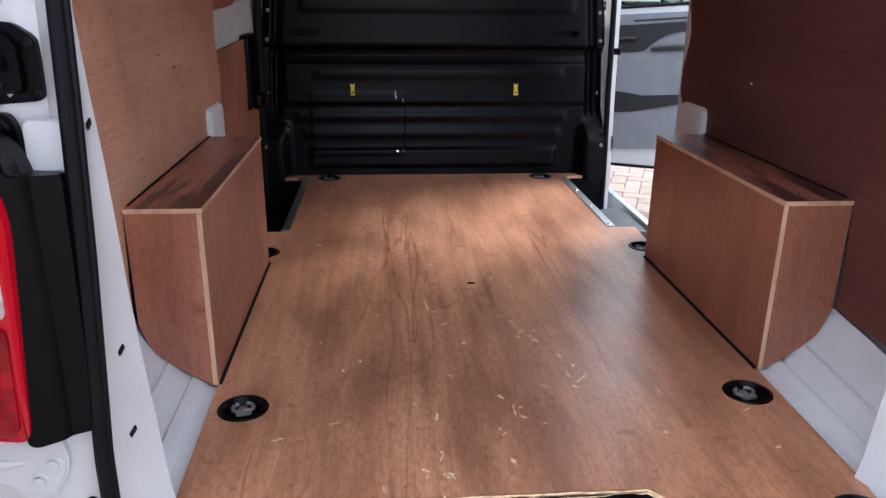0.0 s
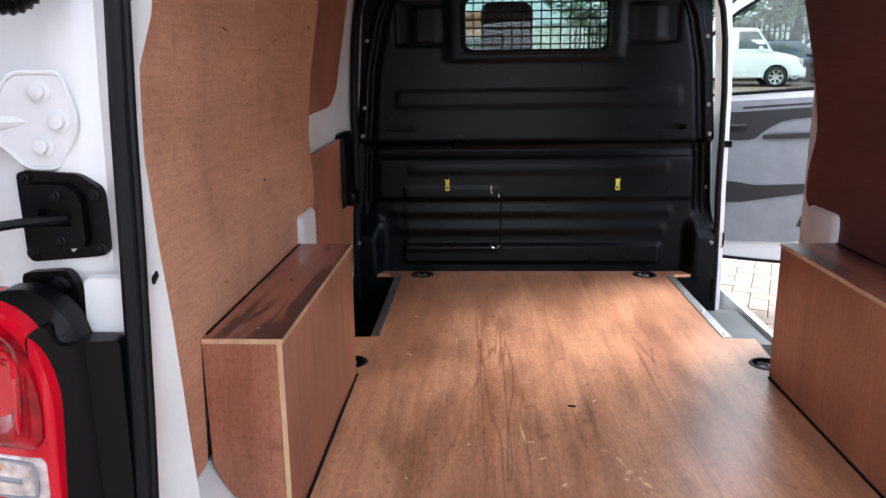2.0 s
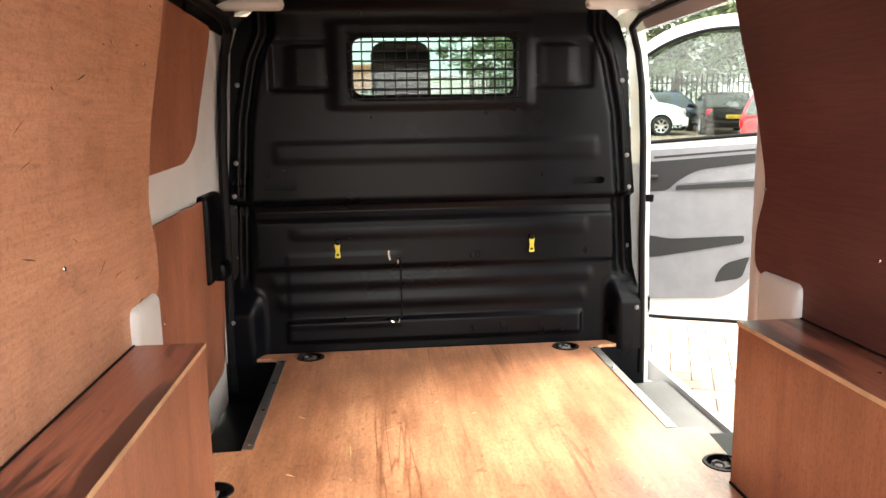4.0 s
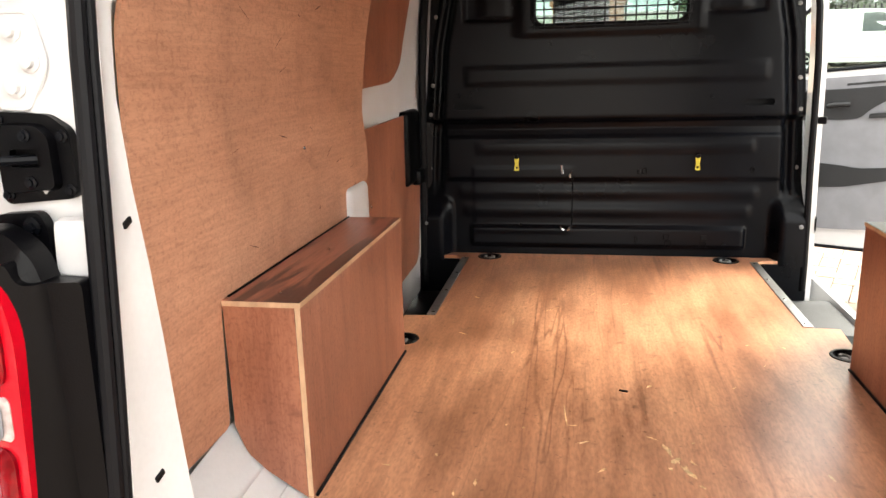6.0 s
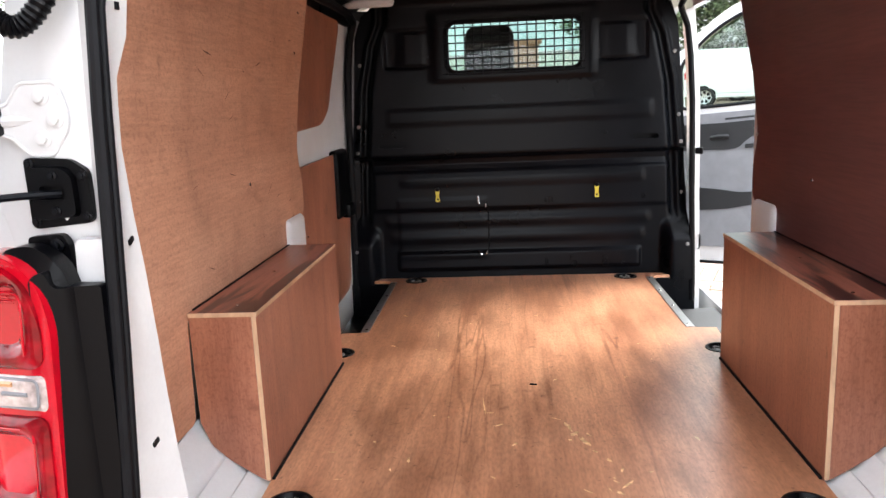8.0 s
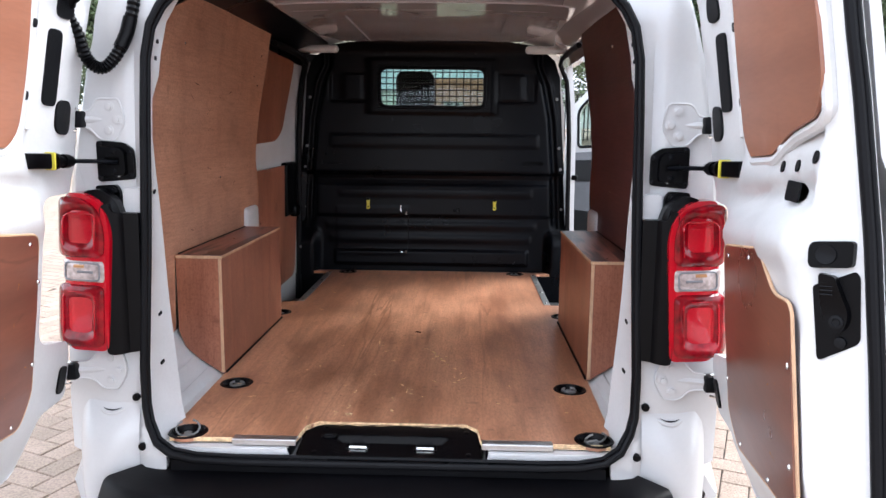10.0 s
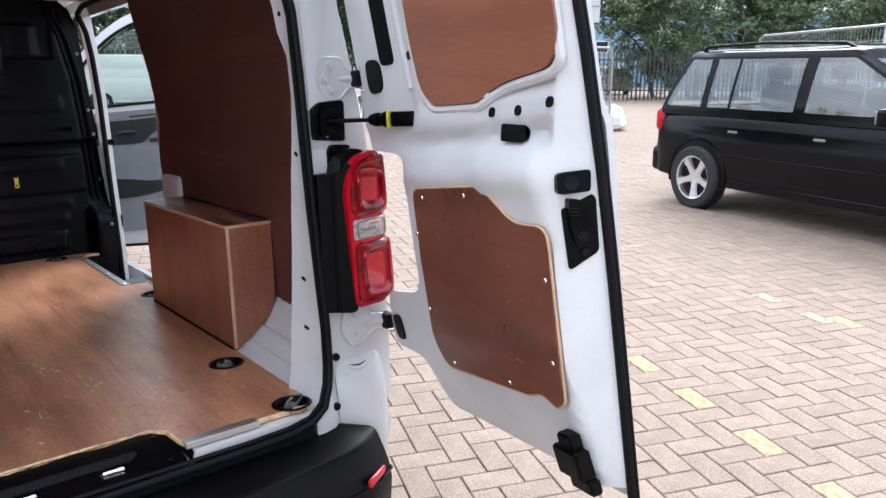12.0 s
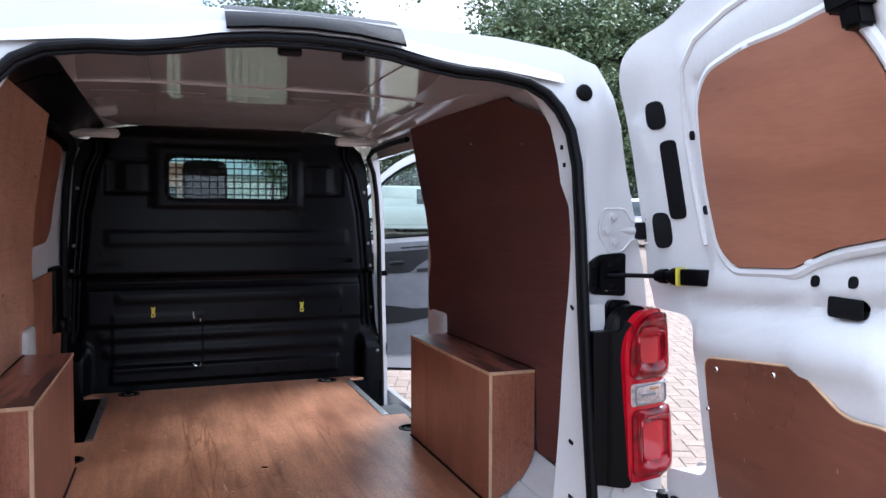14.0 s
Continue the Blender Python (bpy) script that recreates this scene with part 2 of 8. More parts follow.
CLOTH = mat("dark_seat_cloth", (0.012, 0.012, 0.014), 0.9, var=0.2, scale=30, bump=0.4, bscale=600)
DOORTRIM = mat("grey_door_trim", (0.17, 0.175, 0.19), 0.6, var=0.08, scale=12, bump=0.3, bscale=420)
DOORTRIMD = mat("dark_door_trim", (0.009, 0.0095, 0.011), 0.55, var=0.1, scale=12, bump=0.3, bscale=420)
GLASS = plain_glass("van_glass", (0.70, 0.77, 0.73))
CARGLASS = mat("dark_car_glass", (0.035, 0.045, 0.045), 0.04, var=0.4, scale=1.6, bump=0.0, coat=0.6, spec=0.8)
CABGLASS = plain_glass("tinted_cabin_glass", (0.66, 0.76, 0.74), 0.17)
CABSCREEN = plain_glass("cabin_windscreen_glass", (0.70, 0.76, 0.75), 0.36)
TYRE = mat("tyre_rubber", (0.018, 0.018, 0.019), 0.8, var=0.2, scale=20, bump=0.3)
ALLOY = mat("alloy_wheel", (0.66, 0.67, 0.68), 0.3, metal=0.9, var=0.05, bump=0.02)
GALV = mat("galvanised_steel", (0.45, 0.47, 0.48), 0.45, metal=0.8, var=0.15, scale=14, bump=0.05)
BRICK = mat("concrete_paver", (0.285, 0.219, 0.167), 0.85, var=0.55, scale=9.0, bump=0.8, bscale=105, island=0.09, col2=(0.350, 0.262, 0.208))
BRICKY = mat("yellow_painted_paver", (0.40, 0.315, 0.18), 0.8, var=0.3, scale=30, bump=0.5, bscale=230)
BRICKW = mat("white_painted_paver", (0.355, 0.295, 0.240), 0.8, var=0.3, scale=30, bump=0.5, bscale=230)
JOINT = mat("paver_joint_sand", (0.055, 0.045, 0.035), 0.95, var=0.3, scale=20, bump=0.4)
LEAF = mat("leaf_green", (0.105, 0.16, 0.088), 0.45, var=0.25, scale=0.7, bump=0.0, island=0.45, col2=(0.20, 0.26, 0.135))
BARK = mat("bark", (0.07, 0.055, 0.042), 0.9, var=0.3, scale=8, stretch=(1, 1, 0.2), bump=0.8, bscale=30)
FENCEP = mat("black_fence_paint", (0.016, 0.017, 0.018), 0.5, var=0.2, bump=0.05)


# ---- mesh helpers ----
def interp(table, v):
    """Linear table lookup: rows of (v, value)."""
    if v <= table[0][0]:
        return table[0][1]
    for (a, fa), (b, fb) in zip(table, table[1:]):
        if v <= b:
            return fa + (fb - fa) * (v - a) / (b - a)
    return table[-1][1]


def rounded(points, r, n=5):
    """A closed outline with its corners rounded; a point may carry its own radius."""
    out = []
    count = len(points)
    for i, q in enumerate(points):
        p = Vector(q[:2])
        rr = q[2] if len(q) > 2 else r
        a, b = Vector(points[i - 1][:2]) - p, Vector(points[(i + 1) % count][:2]) - p
        k = min(rr, a.length * 0.48, b.length * 0.48)
        if k < 1e-5:
            out.append((p.x, p.y))
            continue
        a, b = p + a.normalized() * k, p + b.normalized() * k
        for j in range(n + 1):
            t = j / n
            c = a * (1 - t) ** 2 + p * 2 * t * (1 - t) + b * t ** 2
            out.append((c.x, c.y))
    return out


def rect(u0, u1, v0, v1, r=0.0, n=4):
    pts = [(u0, v0), (u1, v0), (u1, v1), (u0, v1)]
    return rounded(pts, r, n) if r else pts


def sheet(outline, thick, fmap, holes=(), cut_u=(), cut_v=()):
    """A plate from an outline in (u, v), with holes, cut along lines so that it can bend, given thickness along w, and mapped to space by fmap(u, v, w)."""
    bm = bmesh.new()
    edges = []
    for loop in (outline, *holes):
        vs = [bm.verts.new((u, v, 0)) for u, v in loop]
        edges += [bm.edges.new((vs[i - 1], vs[i])) for i in range(len(vs))]
    bmesh.ops.triangle_fill(bm, edges=edges, use_beauty=True, normal=(0, 0, 1))
    for axis, cuts in ((0, cut_u), (1, cut_v)):
        for c in cuts:
            co, no = [0, 0, 0], [0, 0, 0]
            co[axis], no[axis] = c, 1
            bmesh.ops.bisect_plane(bm, geom=bm.verts[:] + bm.edges[:] + bm.faces[:], dist=1e-6, plane_co=co, plane_no=no)
    bmesh.ops.dissolve_limit(bm, angle_limit=0.001, verts=[], edges=[])
    for f in bm.faces:
        if f.normal.z < 0:
            f.normal_flip()
    if thick:
        border = [e for e in bm.edges if len(e.link_faces) == 1]
        top = {v: bm.verts.new((v.co.x, v.co.y, thick)) for v in bm.verts[:]}
        faces = bm.faces[:]
        for f in faces:
            bm.faces.new([top[v] for v in f.verts])
        for e in border:
            f = e.link_faces[0]
            a, b = e.verts
            vs = list(f.verts)
            if vs[(vs.index(a) + 1) % len(vs)] != b:
                a, b = b, a
            bm.faces.new((b, a, top[a], top[b]))
        for f in faces:
            f.normal_flip()
    for v in bm.verts:
        v.co = fmap(*v.co)
    bmesh.ops.recalc_face_normals(bm, faces=bm.faces[:])
    return bm


def grid_sheet(us, vs, fmap):
    """A single-sided surface over a grid."""
    bm = bmesh.new()
    rows = [[bm.verts.new(fmap(u, v)) for u in us] for v in vs]
    for r0, r1 in zip(rows, rows[1:]):
        for i in range(len(us) - 1):
            bm.faces.new((r0[i], r0[i + 1], r1[i + 1], r1[i]))
    return bm


def block(bm, x0, x1, y0, y1, z0, z1, bevel=0.0, seg=2, m=None):
    vs = bmesh.ops.create_cube(bm, size=1.0)["verts"]
    for v in vs:
        v.co = ((x0 + x1) / 2 + v.co.x * (x1 - x0), (y0 + y1) / 2 + v.co.y * (y1 - y0), (z0 + z1) / 2 + v.co.z * (z1 - z0))
    if bevel:
        es = list({e for v in vs for e in v.link_edges})
        vs = bmesh.ops.bevel(bm, geom=es, offset=bevel, segments=seg, profile=0.5, affect="EDGES")["verts"]
    if m is not None:
        bmesh.ops.transform(bm, matrix=m, verts=list(vs))
    return bm


def rod(bm, a, b, r0, r1=None, seg=12, cap=True):
    """A straight round bar from a to b."""
    a, b = Vector(a), Vector(b)
    d = b - a
    m = Matrix.Translation((a + b) / 2) @ d.to_track_quat("Z", "Y").to_matrix().to_4x4()
    bmesh.ops.create_cone(bm, cap_ends=cap, segments=seg, radius1=r0, radius2=r0 if r1 is None else r1, depth=d.length, matrix=m)
    return bm


def tube(bm, pts, r, seg=8, closed=False, flat=1.0):
    """A round or flattened tube along a line of points."""
    pts = [Vector(p) for p in pts]
    n = len(pts)
    rings = []
    up = None
    for i, p in enumerate(pts):
        d = (pts[(i + 1) % n] - pts[i - 1]) if closed or 0 < i < n - 1 else (pts[1] - pts[0] if i == 0 else pts[-1] - pts[-2])
        d.normalize()
        if up is None:
            up = d.orthogonal().normalized()
        up = (up - d * up.dot(d)).normalized()
        side = d.cross(up)
        rr = r[i] if isinstance(r, (list, tuple)) else r
        rings.append([bm.verts.new(p + up * math.cos(k * 2 * math.pi / seg) * rr + side * math.sin(k * 2 * math.pi / seg) * rr * flat) for k in range(seg)])
    for i in range(n if closed else n - 1):
        a, b = rings[i], rings[(i + 1) % n]
        off = 0
        if closed and i == n - 1:
            off = min(range(seg), key=lambda o: (a[0].co - b[o].co).length)
        for k in range(seg):
            bm.faces.new((a[k], a[(k + 1) % seg], b[(k + 1 + off) % seg], b[(k + off) % seg]))
    if not closed:
        bm.faces.new(rings[0][::-1])
        bm.faces.new(rings[-1])
    return bm


def lathe(bm, profile, m, seg=20, caps=False):
    """A turned shape: rows of (radius, height) about local z, placed by m."""
    rings = []
    for r, h in profile:
        rings.append([bm.verts.new(m @ Vector((r * math.cos(k * 2 * math.pi / seg), r * math.sin(k * 2 * math.pi / seg), h))) for k in range(seg)])
    for a, b in zip(rings, rings[1:]):
        for k in range(seg):
            bm.faces.new((a[k], a[(k + 1) % seg], b[(k + 1) % seg], b[k]))
    if caps and profile[0][0] > 1e-4:
        bm.faces.new(rings[0][::-1])
    if caps and profile[-1][0] > 1e-4:
        bm.faces.new(rings[-1])
    return bm


def finish(bm, name, smooth):
    bmesh.ops.remove_doubles(bm, verts=bm.verts[:], dist=1e-5)
    if smooth:
        for f in bm.faces:
            f.smooth = True
        for e in bm.edges:
            if len(e.link_faces) == 2 and e.calc_face_angle(0) > radians(smooth):
                e.smooth = False
    me = bpy.data.meshes.new(name)
    bm.to_mesh(me)
    bm.free()
    return me


def part(name, bm, material, parent=None, label="", smooth=35):
    ob = new(name, finish(bm, name, smooth))
    ob.data.materials.append(material)
    ob.parent = parent
    if label:
        ob["label"] = label
    return ob


def thing(name, label, category, group="", m=None, kind=""):
    ob = new(name)
    ob.empty_display_size = 0.2
    if m is not None:
        ob.matrix_world = m
    return tagged(ob, label, category, group, kind)


# ---- the van: floor top at z 0.62, bulkhead at y 2.63, rear sill at y 0.15 ----
FZ = 0.62
WALL = [(0.40, 0.775), (0.62, 0.775), (1.0, 0.765), (1.3, 0.762), (1.5, 0.757), (1.75, 0.735), (1.85, 0.722), (1.93, 0.70)]
SKIN = [(0.25, 0.90), (0.45, 0.935), (0.8, 0.955), (1.15, 0.945), (1.35, 0.915), (1.6, 0.86), (1.8, 0.80), (1.9, 0.74), (1.96, 0.62)]
LEAN = [(0.5, -0.010), (0.8, -0.005), (1.2, 0.015), (1.5, 0.036), (1.7, 0.058), (1.95, 0.115)]


SEALX = [(0.576, 0.40), (0.583, 0.50), (0.598, 0.56), (0.622, 0.60), (0.660, 0.628), (0.70, 0.641), (0.80, 0.642), (0.95, 0.637), (1.1, 0.632), (1.3, 0.628), (1.5, 0.626), (1.6, 0.624), (1.70, 0.608), (1.76, 0.566), (1.79, 0.51), (1.803, 0.43)]


def step(v, a, b):
    t = min(1.0, max(0.0, (v - a) / (b - a)))
    return t * t * (3 - 2 * t)


def foot(z):
    """How far the foot of the rear opening stands back towards the bumper."""
    return -0.048 * (1 - step(z, 0.585, 0.70))


def wall_x(z):
    return interp(WALL, z)


def rear_y(z):
    return 0.19 + interp(LEAN, z)


van = thing("van", "white panel van with open rear doors and plywood-lined load bay", "van")


# load floor steel pan beneath the plywood, with wells at the side doors
def floor_pan():
    bm = bmesh.new()
    block(bm, -0.60, 0.60, 0.30, 2.66, 0.53, 0.606)
    for s in (-1, 1):
        block(bm, min(s * 0.255, s * 0.56), max(s * 0.255, s * 0.56), 0.16, 0.30, 0.53, 0.600)
    for s in (-1, 1):
        block(bm, min(s * 0.60, s * 0.80), max(s * 0.60, s * 0.80), 0.24, 1.78, 0.53, 0.606)
        block(bm, min(s * 0.60, s * 0.80), max(s * 0.60, s * 0.80), 2.60, 2.66, 0.40, 0.606)
    return bm


part("floor_pan", floor_pan(), BLACKSTEEL, van)
for s in (-1, 1):
    b = bmesh.new()
    block(b, min(s * 0.585, s * (0.90 if s > 0 else 0.83)), max(s * 0.585, s * (0.90 if s > 0 else 0.83)), 1.78, 2.62, 0.40, 0.455, 0.01)
    block(b, min(s * 0.588, s * 0.598), max(s * 0.588, s * 0.598), 1.781, 2.599, 0.45, 0.604)
    part("step_well", b, MATRUB if s > 0 else BLACKSTEEL, van, "ribbed grey rubber side step" if s > 0 else "black steel side step well")
# tread ribs on the open side's step
for i in range(15):
    b = bmesh.new()
    block(b, 0.675, 0.735, 1.84 + 0.048 * i, 1.87 + 0.048 * i, 0.4545, 0.461, 0.002, 1)
    part("tread_rib", b, MATRUB, van)


def body_side(s):
    """Outer body side: a bent skin with window and door openings, given thickness."""
    front_door = rounded([(2.795, 0.47, 0.05), (3.78, 0.47, 0.22), (3.95, 0.95, 0.1), (3.88, 1.22, 0.05), (3.42, 1.76, 0.12), (2.795, 1.82, 0.08)], 0.1)
    outline = rounded([(0.245, 0.55, 0.02), (0.30, 0.32, 0.05), (0.72, 0.30, 0.04), (0.80, 0.56, 0.15), (1.0, 0.68, 0.12), (1.28, 0.68, 0.12), (1.46, 0.56, 0.15),
                       (1.52, 0.28, 0.04), (3.92, 0.28, 0.04), (4.00, 0.58, 0.15), (4.15, 0.70, 0.12), (4.4, 0.70, 0.12), (4.56, 0.58, 0.15), (4.60, 0.45, 0.03),
                       (4.72, 0.45, 0.05), (4.78, 0.75, 0.08), (4.66, 1.02, 0.1), (3.98, 1.27, 0.1), (3.22, 1.92, 0.2), (2.8, 1.955, 0.1), (1.3, 1.925, 0.3),
                       (0.60, 1.845, 0.15), (0.345, 1.785, 0.05), (0.245, 1.25, 0.02)], 0.05)
    both = rounded([(1.76, 0.47, 0.10), (3.78, 0.47, 0.22), (3.95, 0.95, 0.1), (3.88, 1.22, 0.05), (3.42, 1.76, 0.12), (2.90, 1.83, 0.10), (1.76, 1.80, 0.12)], 0.1)
    holes = [both] if s > 0 else [front_door]

    def f(u, v, w):
        tuck = interp([(0.24, 0.11), (0.32, 0.05), (0.45, 0.018), (0.75, 0.0)], u) * (1 if v > 0.5 else 0.5)
        nose = interp([(3.6, 0.0), (4.1, 0.05), (4.5, 0.14), (4.75, 0.32)], u)
        return Vector((s * (interp(SKIN, v) - tuck - nose - w), u, v))

    return sheet(outline, 0.03, f, holes, [0.3, 0.36, 0.45, 0.6, 0.8, 1.6, 2.8, 3.6, 4.1, 4.35, 4.5, 4.65],
                 [0.45, 0.7, 0.95, 1.15, 1.25, 1.35, 1.45, 1.6, 1.7, 1.8, 1.88, 1.93])


for s in (-1, 1):
    part("body_side", body_side(s), PAINT, van, "white painted steel body side")


def roof_fmap(off):
    def f(u, v, w=0):
        rise = interp([(0.30, -0.075), (0.5, -0.035), (1.0, -0.01), (2.0, 0.0), (3.2, -0.03)], v)
        return Vector((u, v, 1.970 - off + rise - 0.05 * (abs(u) / 0.62) ** 3 - w))
    return f


def ceil_fmap(off):
    def f(u, v, w=0):
        rise = interp([(0.40, -0.030), (0.6, -0.012), (1.0, 0.0), (3.2, 0.0)], v)
        return Vector((u, v, 1.932 - off + rise - 0.022 * (abs(u) / 0.66) ** 4 - w))
    return f


UX = [-0.66 + 0.06 * i for i in range(23)]
part("roof", sheet(rounded([(-0.715, 0.36), (0.715, 0.36), (0.715, 3.2), (-0.715, 3.2)], 0.06), 0.012, roof_fmap(0.0), (), UX, [0.5, 0.7, 1.0, 1.5, 2.0, 2.6]), PAINT, van, "white painted roof skin")
# lining side of the roof: glossy painted steel with cross bows
part("ceiling_panel", sheet([(-0.60, 0.42), (0.67, 0.42), (0.67, 2.72), (-0.60, 2.72)], 0.006, ceil_fmap(0.0), (), UX[1:-1], [0.5, 0.6, 0.7, 1.0, 1.5, 2.0]), CEIL, van, "glossy unlined steel roof underside")


def roof_bow(y, w=0.05):
    def f(u, v, t):
        base = ceil_fmap(0.005)(u, y)
        return Vector((base.x, y + (v - 0.5) * w * (1.0 if t < 0.01 else 0.7), base.z - t))
    return sheet([(-0.57, 0.0), (0.62, 0.0), (0.62, 1.0), (-0.57, 1.0)], 0.007, f, [rect(-0.535 + 0.225 * i, -0.385 + 0.225 * i, 0.49, 0.52, 0.0) for i in range(5)], UX[2:-2])


for y, w in ((1.50, 0.32), (0.60, 0.10)):
    part("roof_bow", roof_bow(y, w), CEIL, van)
for x in (-0.34, 0.36):
    b = bmesh.new()
    tube(b, [ceil_fmap(0.005)(x, 0.5 + 0.1 * i) for i in range(22)], 0.006, 6, flat=0.4)
    part("roof_bead", b, CEIL, van)


# cantrail boxes between wall and roof: pale on the right, black on the left
def cantrail(s):
    bm = bmesh.new()
    prof = [(0.745, 1.79), (0.80, 1.80), (0.76, 1.87), (0.66, 1.92), (0.62, 1.905), (0.68, 1.876), (0.715, 1.862)]
    if s < 0:
        prof = [(0.745, 1.79), (0.80, 1.80), (0.76, 1.87), (0.62, 1.93), (0.572, 1.922), (0.570, 1.906), (0.66, 1.878), (0.735, 1.848)]
    ys = [0.62 if s > 0 else 0.55, 0.9, 1.2, 1.8, 2.72]
    rings = [[bm.verts.new((s * x, y, z)) for x, z in prof] for y in ys]
    for a, b in zip(rings, rings[1:]):
        for k in range(len(prof)):
            bm.faces.new((a[k], a[(k + 1) % len(prof)], b[(k + 1) % len(prof)], b[k]))
    bm.faces.new(rings[0])
    bm.faces.new(rings[-1])
    bmesh.ops.recalc_face_normals(bm, faces=bm.faces[:])
    return bm


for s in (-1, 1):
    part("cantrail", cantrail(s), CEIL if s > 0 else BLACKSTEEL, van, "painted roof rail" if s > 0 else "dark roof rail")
    b = bmesh.new()
    block(b, min(s * 0.50, s * 0.72), max(s * 0.50, s * 0.72), 2.40, 2.46, 1.845, 1.885, 0.018)
    part("roof_bracket", b, PRIMER, van, "cream painted roof bracket")


# inner side walls of painted steel behind the plywood
def inner_wall(s):
    y1 = 1.74 if s > 0 else 2.70
    out = rounded([(0.30, 0.56), (1.74, 0.56), (1.74, 1.80), (0.36, 1.80)] if s > 0 else [(0.30, 0.56), (1.70, 0.56), (1.72, 0.46), (2.70, 0.46), (2.70, 1.80), (0.36, 1.80)], 0.0)
    return sheet(out, 0.012, lambda u, v, w: Vector((s * (wall_x(v) + 0.022 + w), u, v)), (), [0.6, 1.0, 1.4], [0.8, 1.0, 1.2, 1.3, 1.4, 1.5, 1.6, 1.7, 1.75])


for s in (-1, 1):
    part("inner_wall", inner_wall(s), PRIMER, van, "white painted inner side panel")


# pillar flange: a strip from the rear opening into the bay with a free edge, then stepped back to the side wall
LIPX = [(0.60, 0.585), (0.65, 0.628), (0.8, 0.623), (0.95, 0.617), (1.1, 0.612), (1.3, 0.608), (1.5, 0.606), (1.62, 0.605), (1.70, 0.592), (1.76, 0.55), (1.80, 0.50)]
FREEX = [(0.60, 0.580), (0.65, 0.592), (0.8, 0.602), (0.95, 0.613), (1.1, 0.617), (1.2, 0.618), (1.3, 0.621), (1.4, 0.627), (1.5, 0.627), (1.56, 0.617), (1.62, 0.612), (1.70, 0.598), (1.76, 0.565), (1.80, 0.52)]
FREEY = [(0.60, 0.312), (0.8, 0.306), (0.95, 0.302), (1.1, 0.295), (1.2, 0.285), (1.3, 0.274), (1.42, 0.275), (1.50, 0.286), (1.56, 0.310), (1.62, 0.318), (1.70, 0.330), (1.80, 0.345)]


def strip_at(s, t, z):
    """Place on the white strip: t from the seal to its free edge."""
    a = Vector((interp(LIPX, z) + 0.006, rear_y(z) + 0.012 + foot(z) * 0.8, z))
    e = Vector((interp(FREEX, z), interp(FREEY, z), z))
    q = a.lerp(e, t)
    return Vector((s * (q.x + 0.004 * math.sin(math.pi * t)), q.y, z))


def pillar_flange(s):
    zs = [0.60, 0.63, 0.66, 0.70, 0.75, 0.8, 0.9, 1.0, 1.1, 1.2, 1.3, 1.4, 1.46, 1.5, 1.53, 1.56, 1.62, 1.66, 1.70, 1.73, 1.76, 1.80]

    def f(u, v):
        if u < 0:
            return Vector((s * (interp(SEALX, v) - 0.003), rear_y(v) + 0.003 + foot(v), v))
        if u <= 1:
            return strip_at(s, u, v)
        x, y = interp(FREEX, v), interp(FREEY, v)
        x, y = {2: (x + 0.004, y + 0.0015), 3: (x + 0.030, y - 0.004), 4: (max(x + 0.05, 0.742), y + 0.035), 5: (wall_x(v) + 0.012, 0.52)}[u]
        return Vector((s * x, y, v))

    return grid_sheet([-1, 0, 0.2, 0.4, 0.6, 0.8, 1, 2, 3, 4, 5], zs, f)


for s in (-1, 1):
    fl = part("pillar_flange", pillar_flange(s), PRIMER, van, "white painted door pillar")
    for z, d in ((0.80, 0.50), (0.933, 0.52), (1.259, 0.60), (1.602, 0.60), (1.645, 0.58)):
        b = bmesh.new()
        q, along = strip_at(s, d, z), strip_at(s, 1, z) - strip_at(s, 0, z)
        hw, hh = (0.0085, 0.0042) if z < 1.5 else (0.0055, 0.0055)
        block(b, -0.003, 0.003, -hw, hw, -hh, hh, 0.0008, 1, pose(q.x, q.y, z, 20 if z < 1.5 else 0, 0, math.degrees(math.atan2(-along.x, along.y))))
        part("clip_slot", b, RUBBER, fl)


# wheel arch metal behind the boxes, sloping down to the sill corner
def arch_apron(s):
    us = [i / 32 for i in range(33)]
    vs = [0.22, 0.34, 0.46, 0.58, 0.70, 0.80]

    def f(u, v):
        x = 0.585 + 0.18 * u
        z = 0.607 + (0.145 * (u ** 1.7)) * interp([(0.2, 0.35), (0.5, 0.85), (0.72, 1.0)], v) + 0.010 * (step(u, 0.22, 0.27) + step(u, 0.50, 0.55) - step(u, 0.36, 0.42) + step(u, 0.74, 0.78) - step(u, 0.62, 0.68))
        return Vector((s * x, v, z))

    bm = grid_sheet(us, vs, f)
    return bm


for s in (-1, 1):
    part("wheel_arch_apron", arch_apron(s), PRIMER, van, "white painted wheel arch panel")
    b = bmesh.new()
    block(b, min(s * 0.735, s * 0.80), max(s * 0.735, s * 0.80), 1.47, 1.66, 0.62, 1.098, 0.022, 3)
    part("pillar_box", b, PRIMER, van, "white painted pillar stiffener")

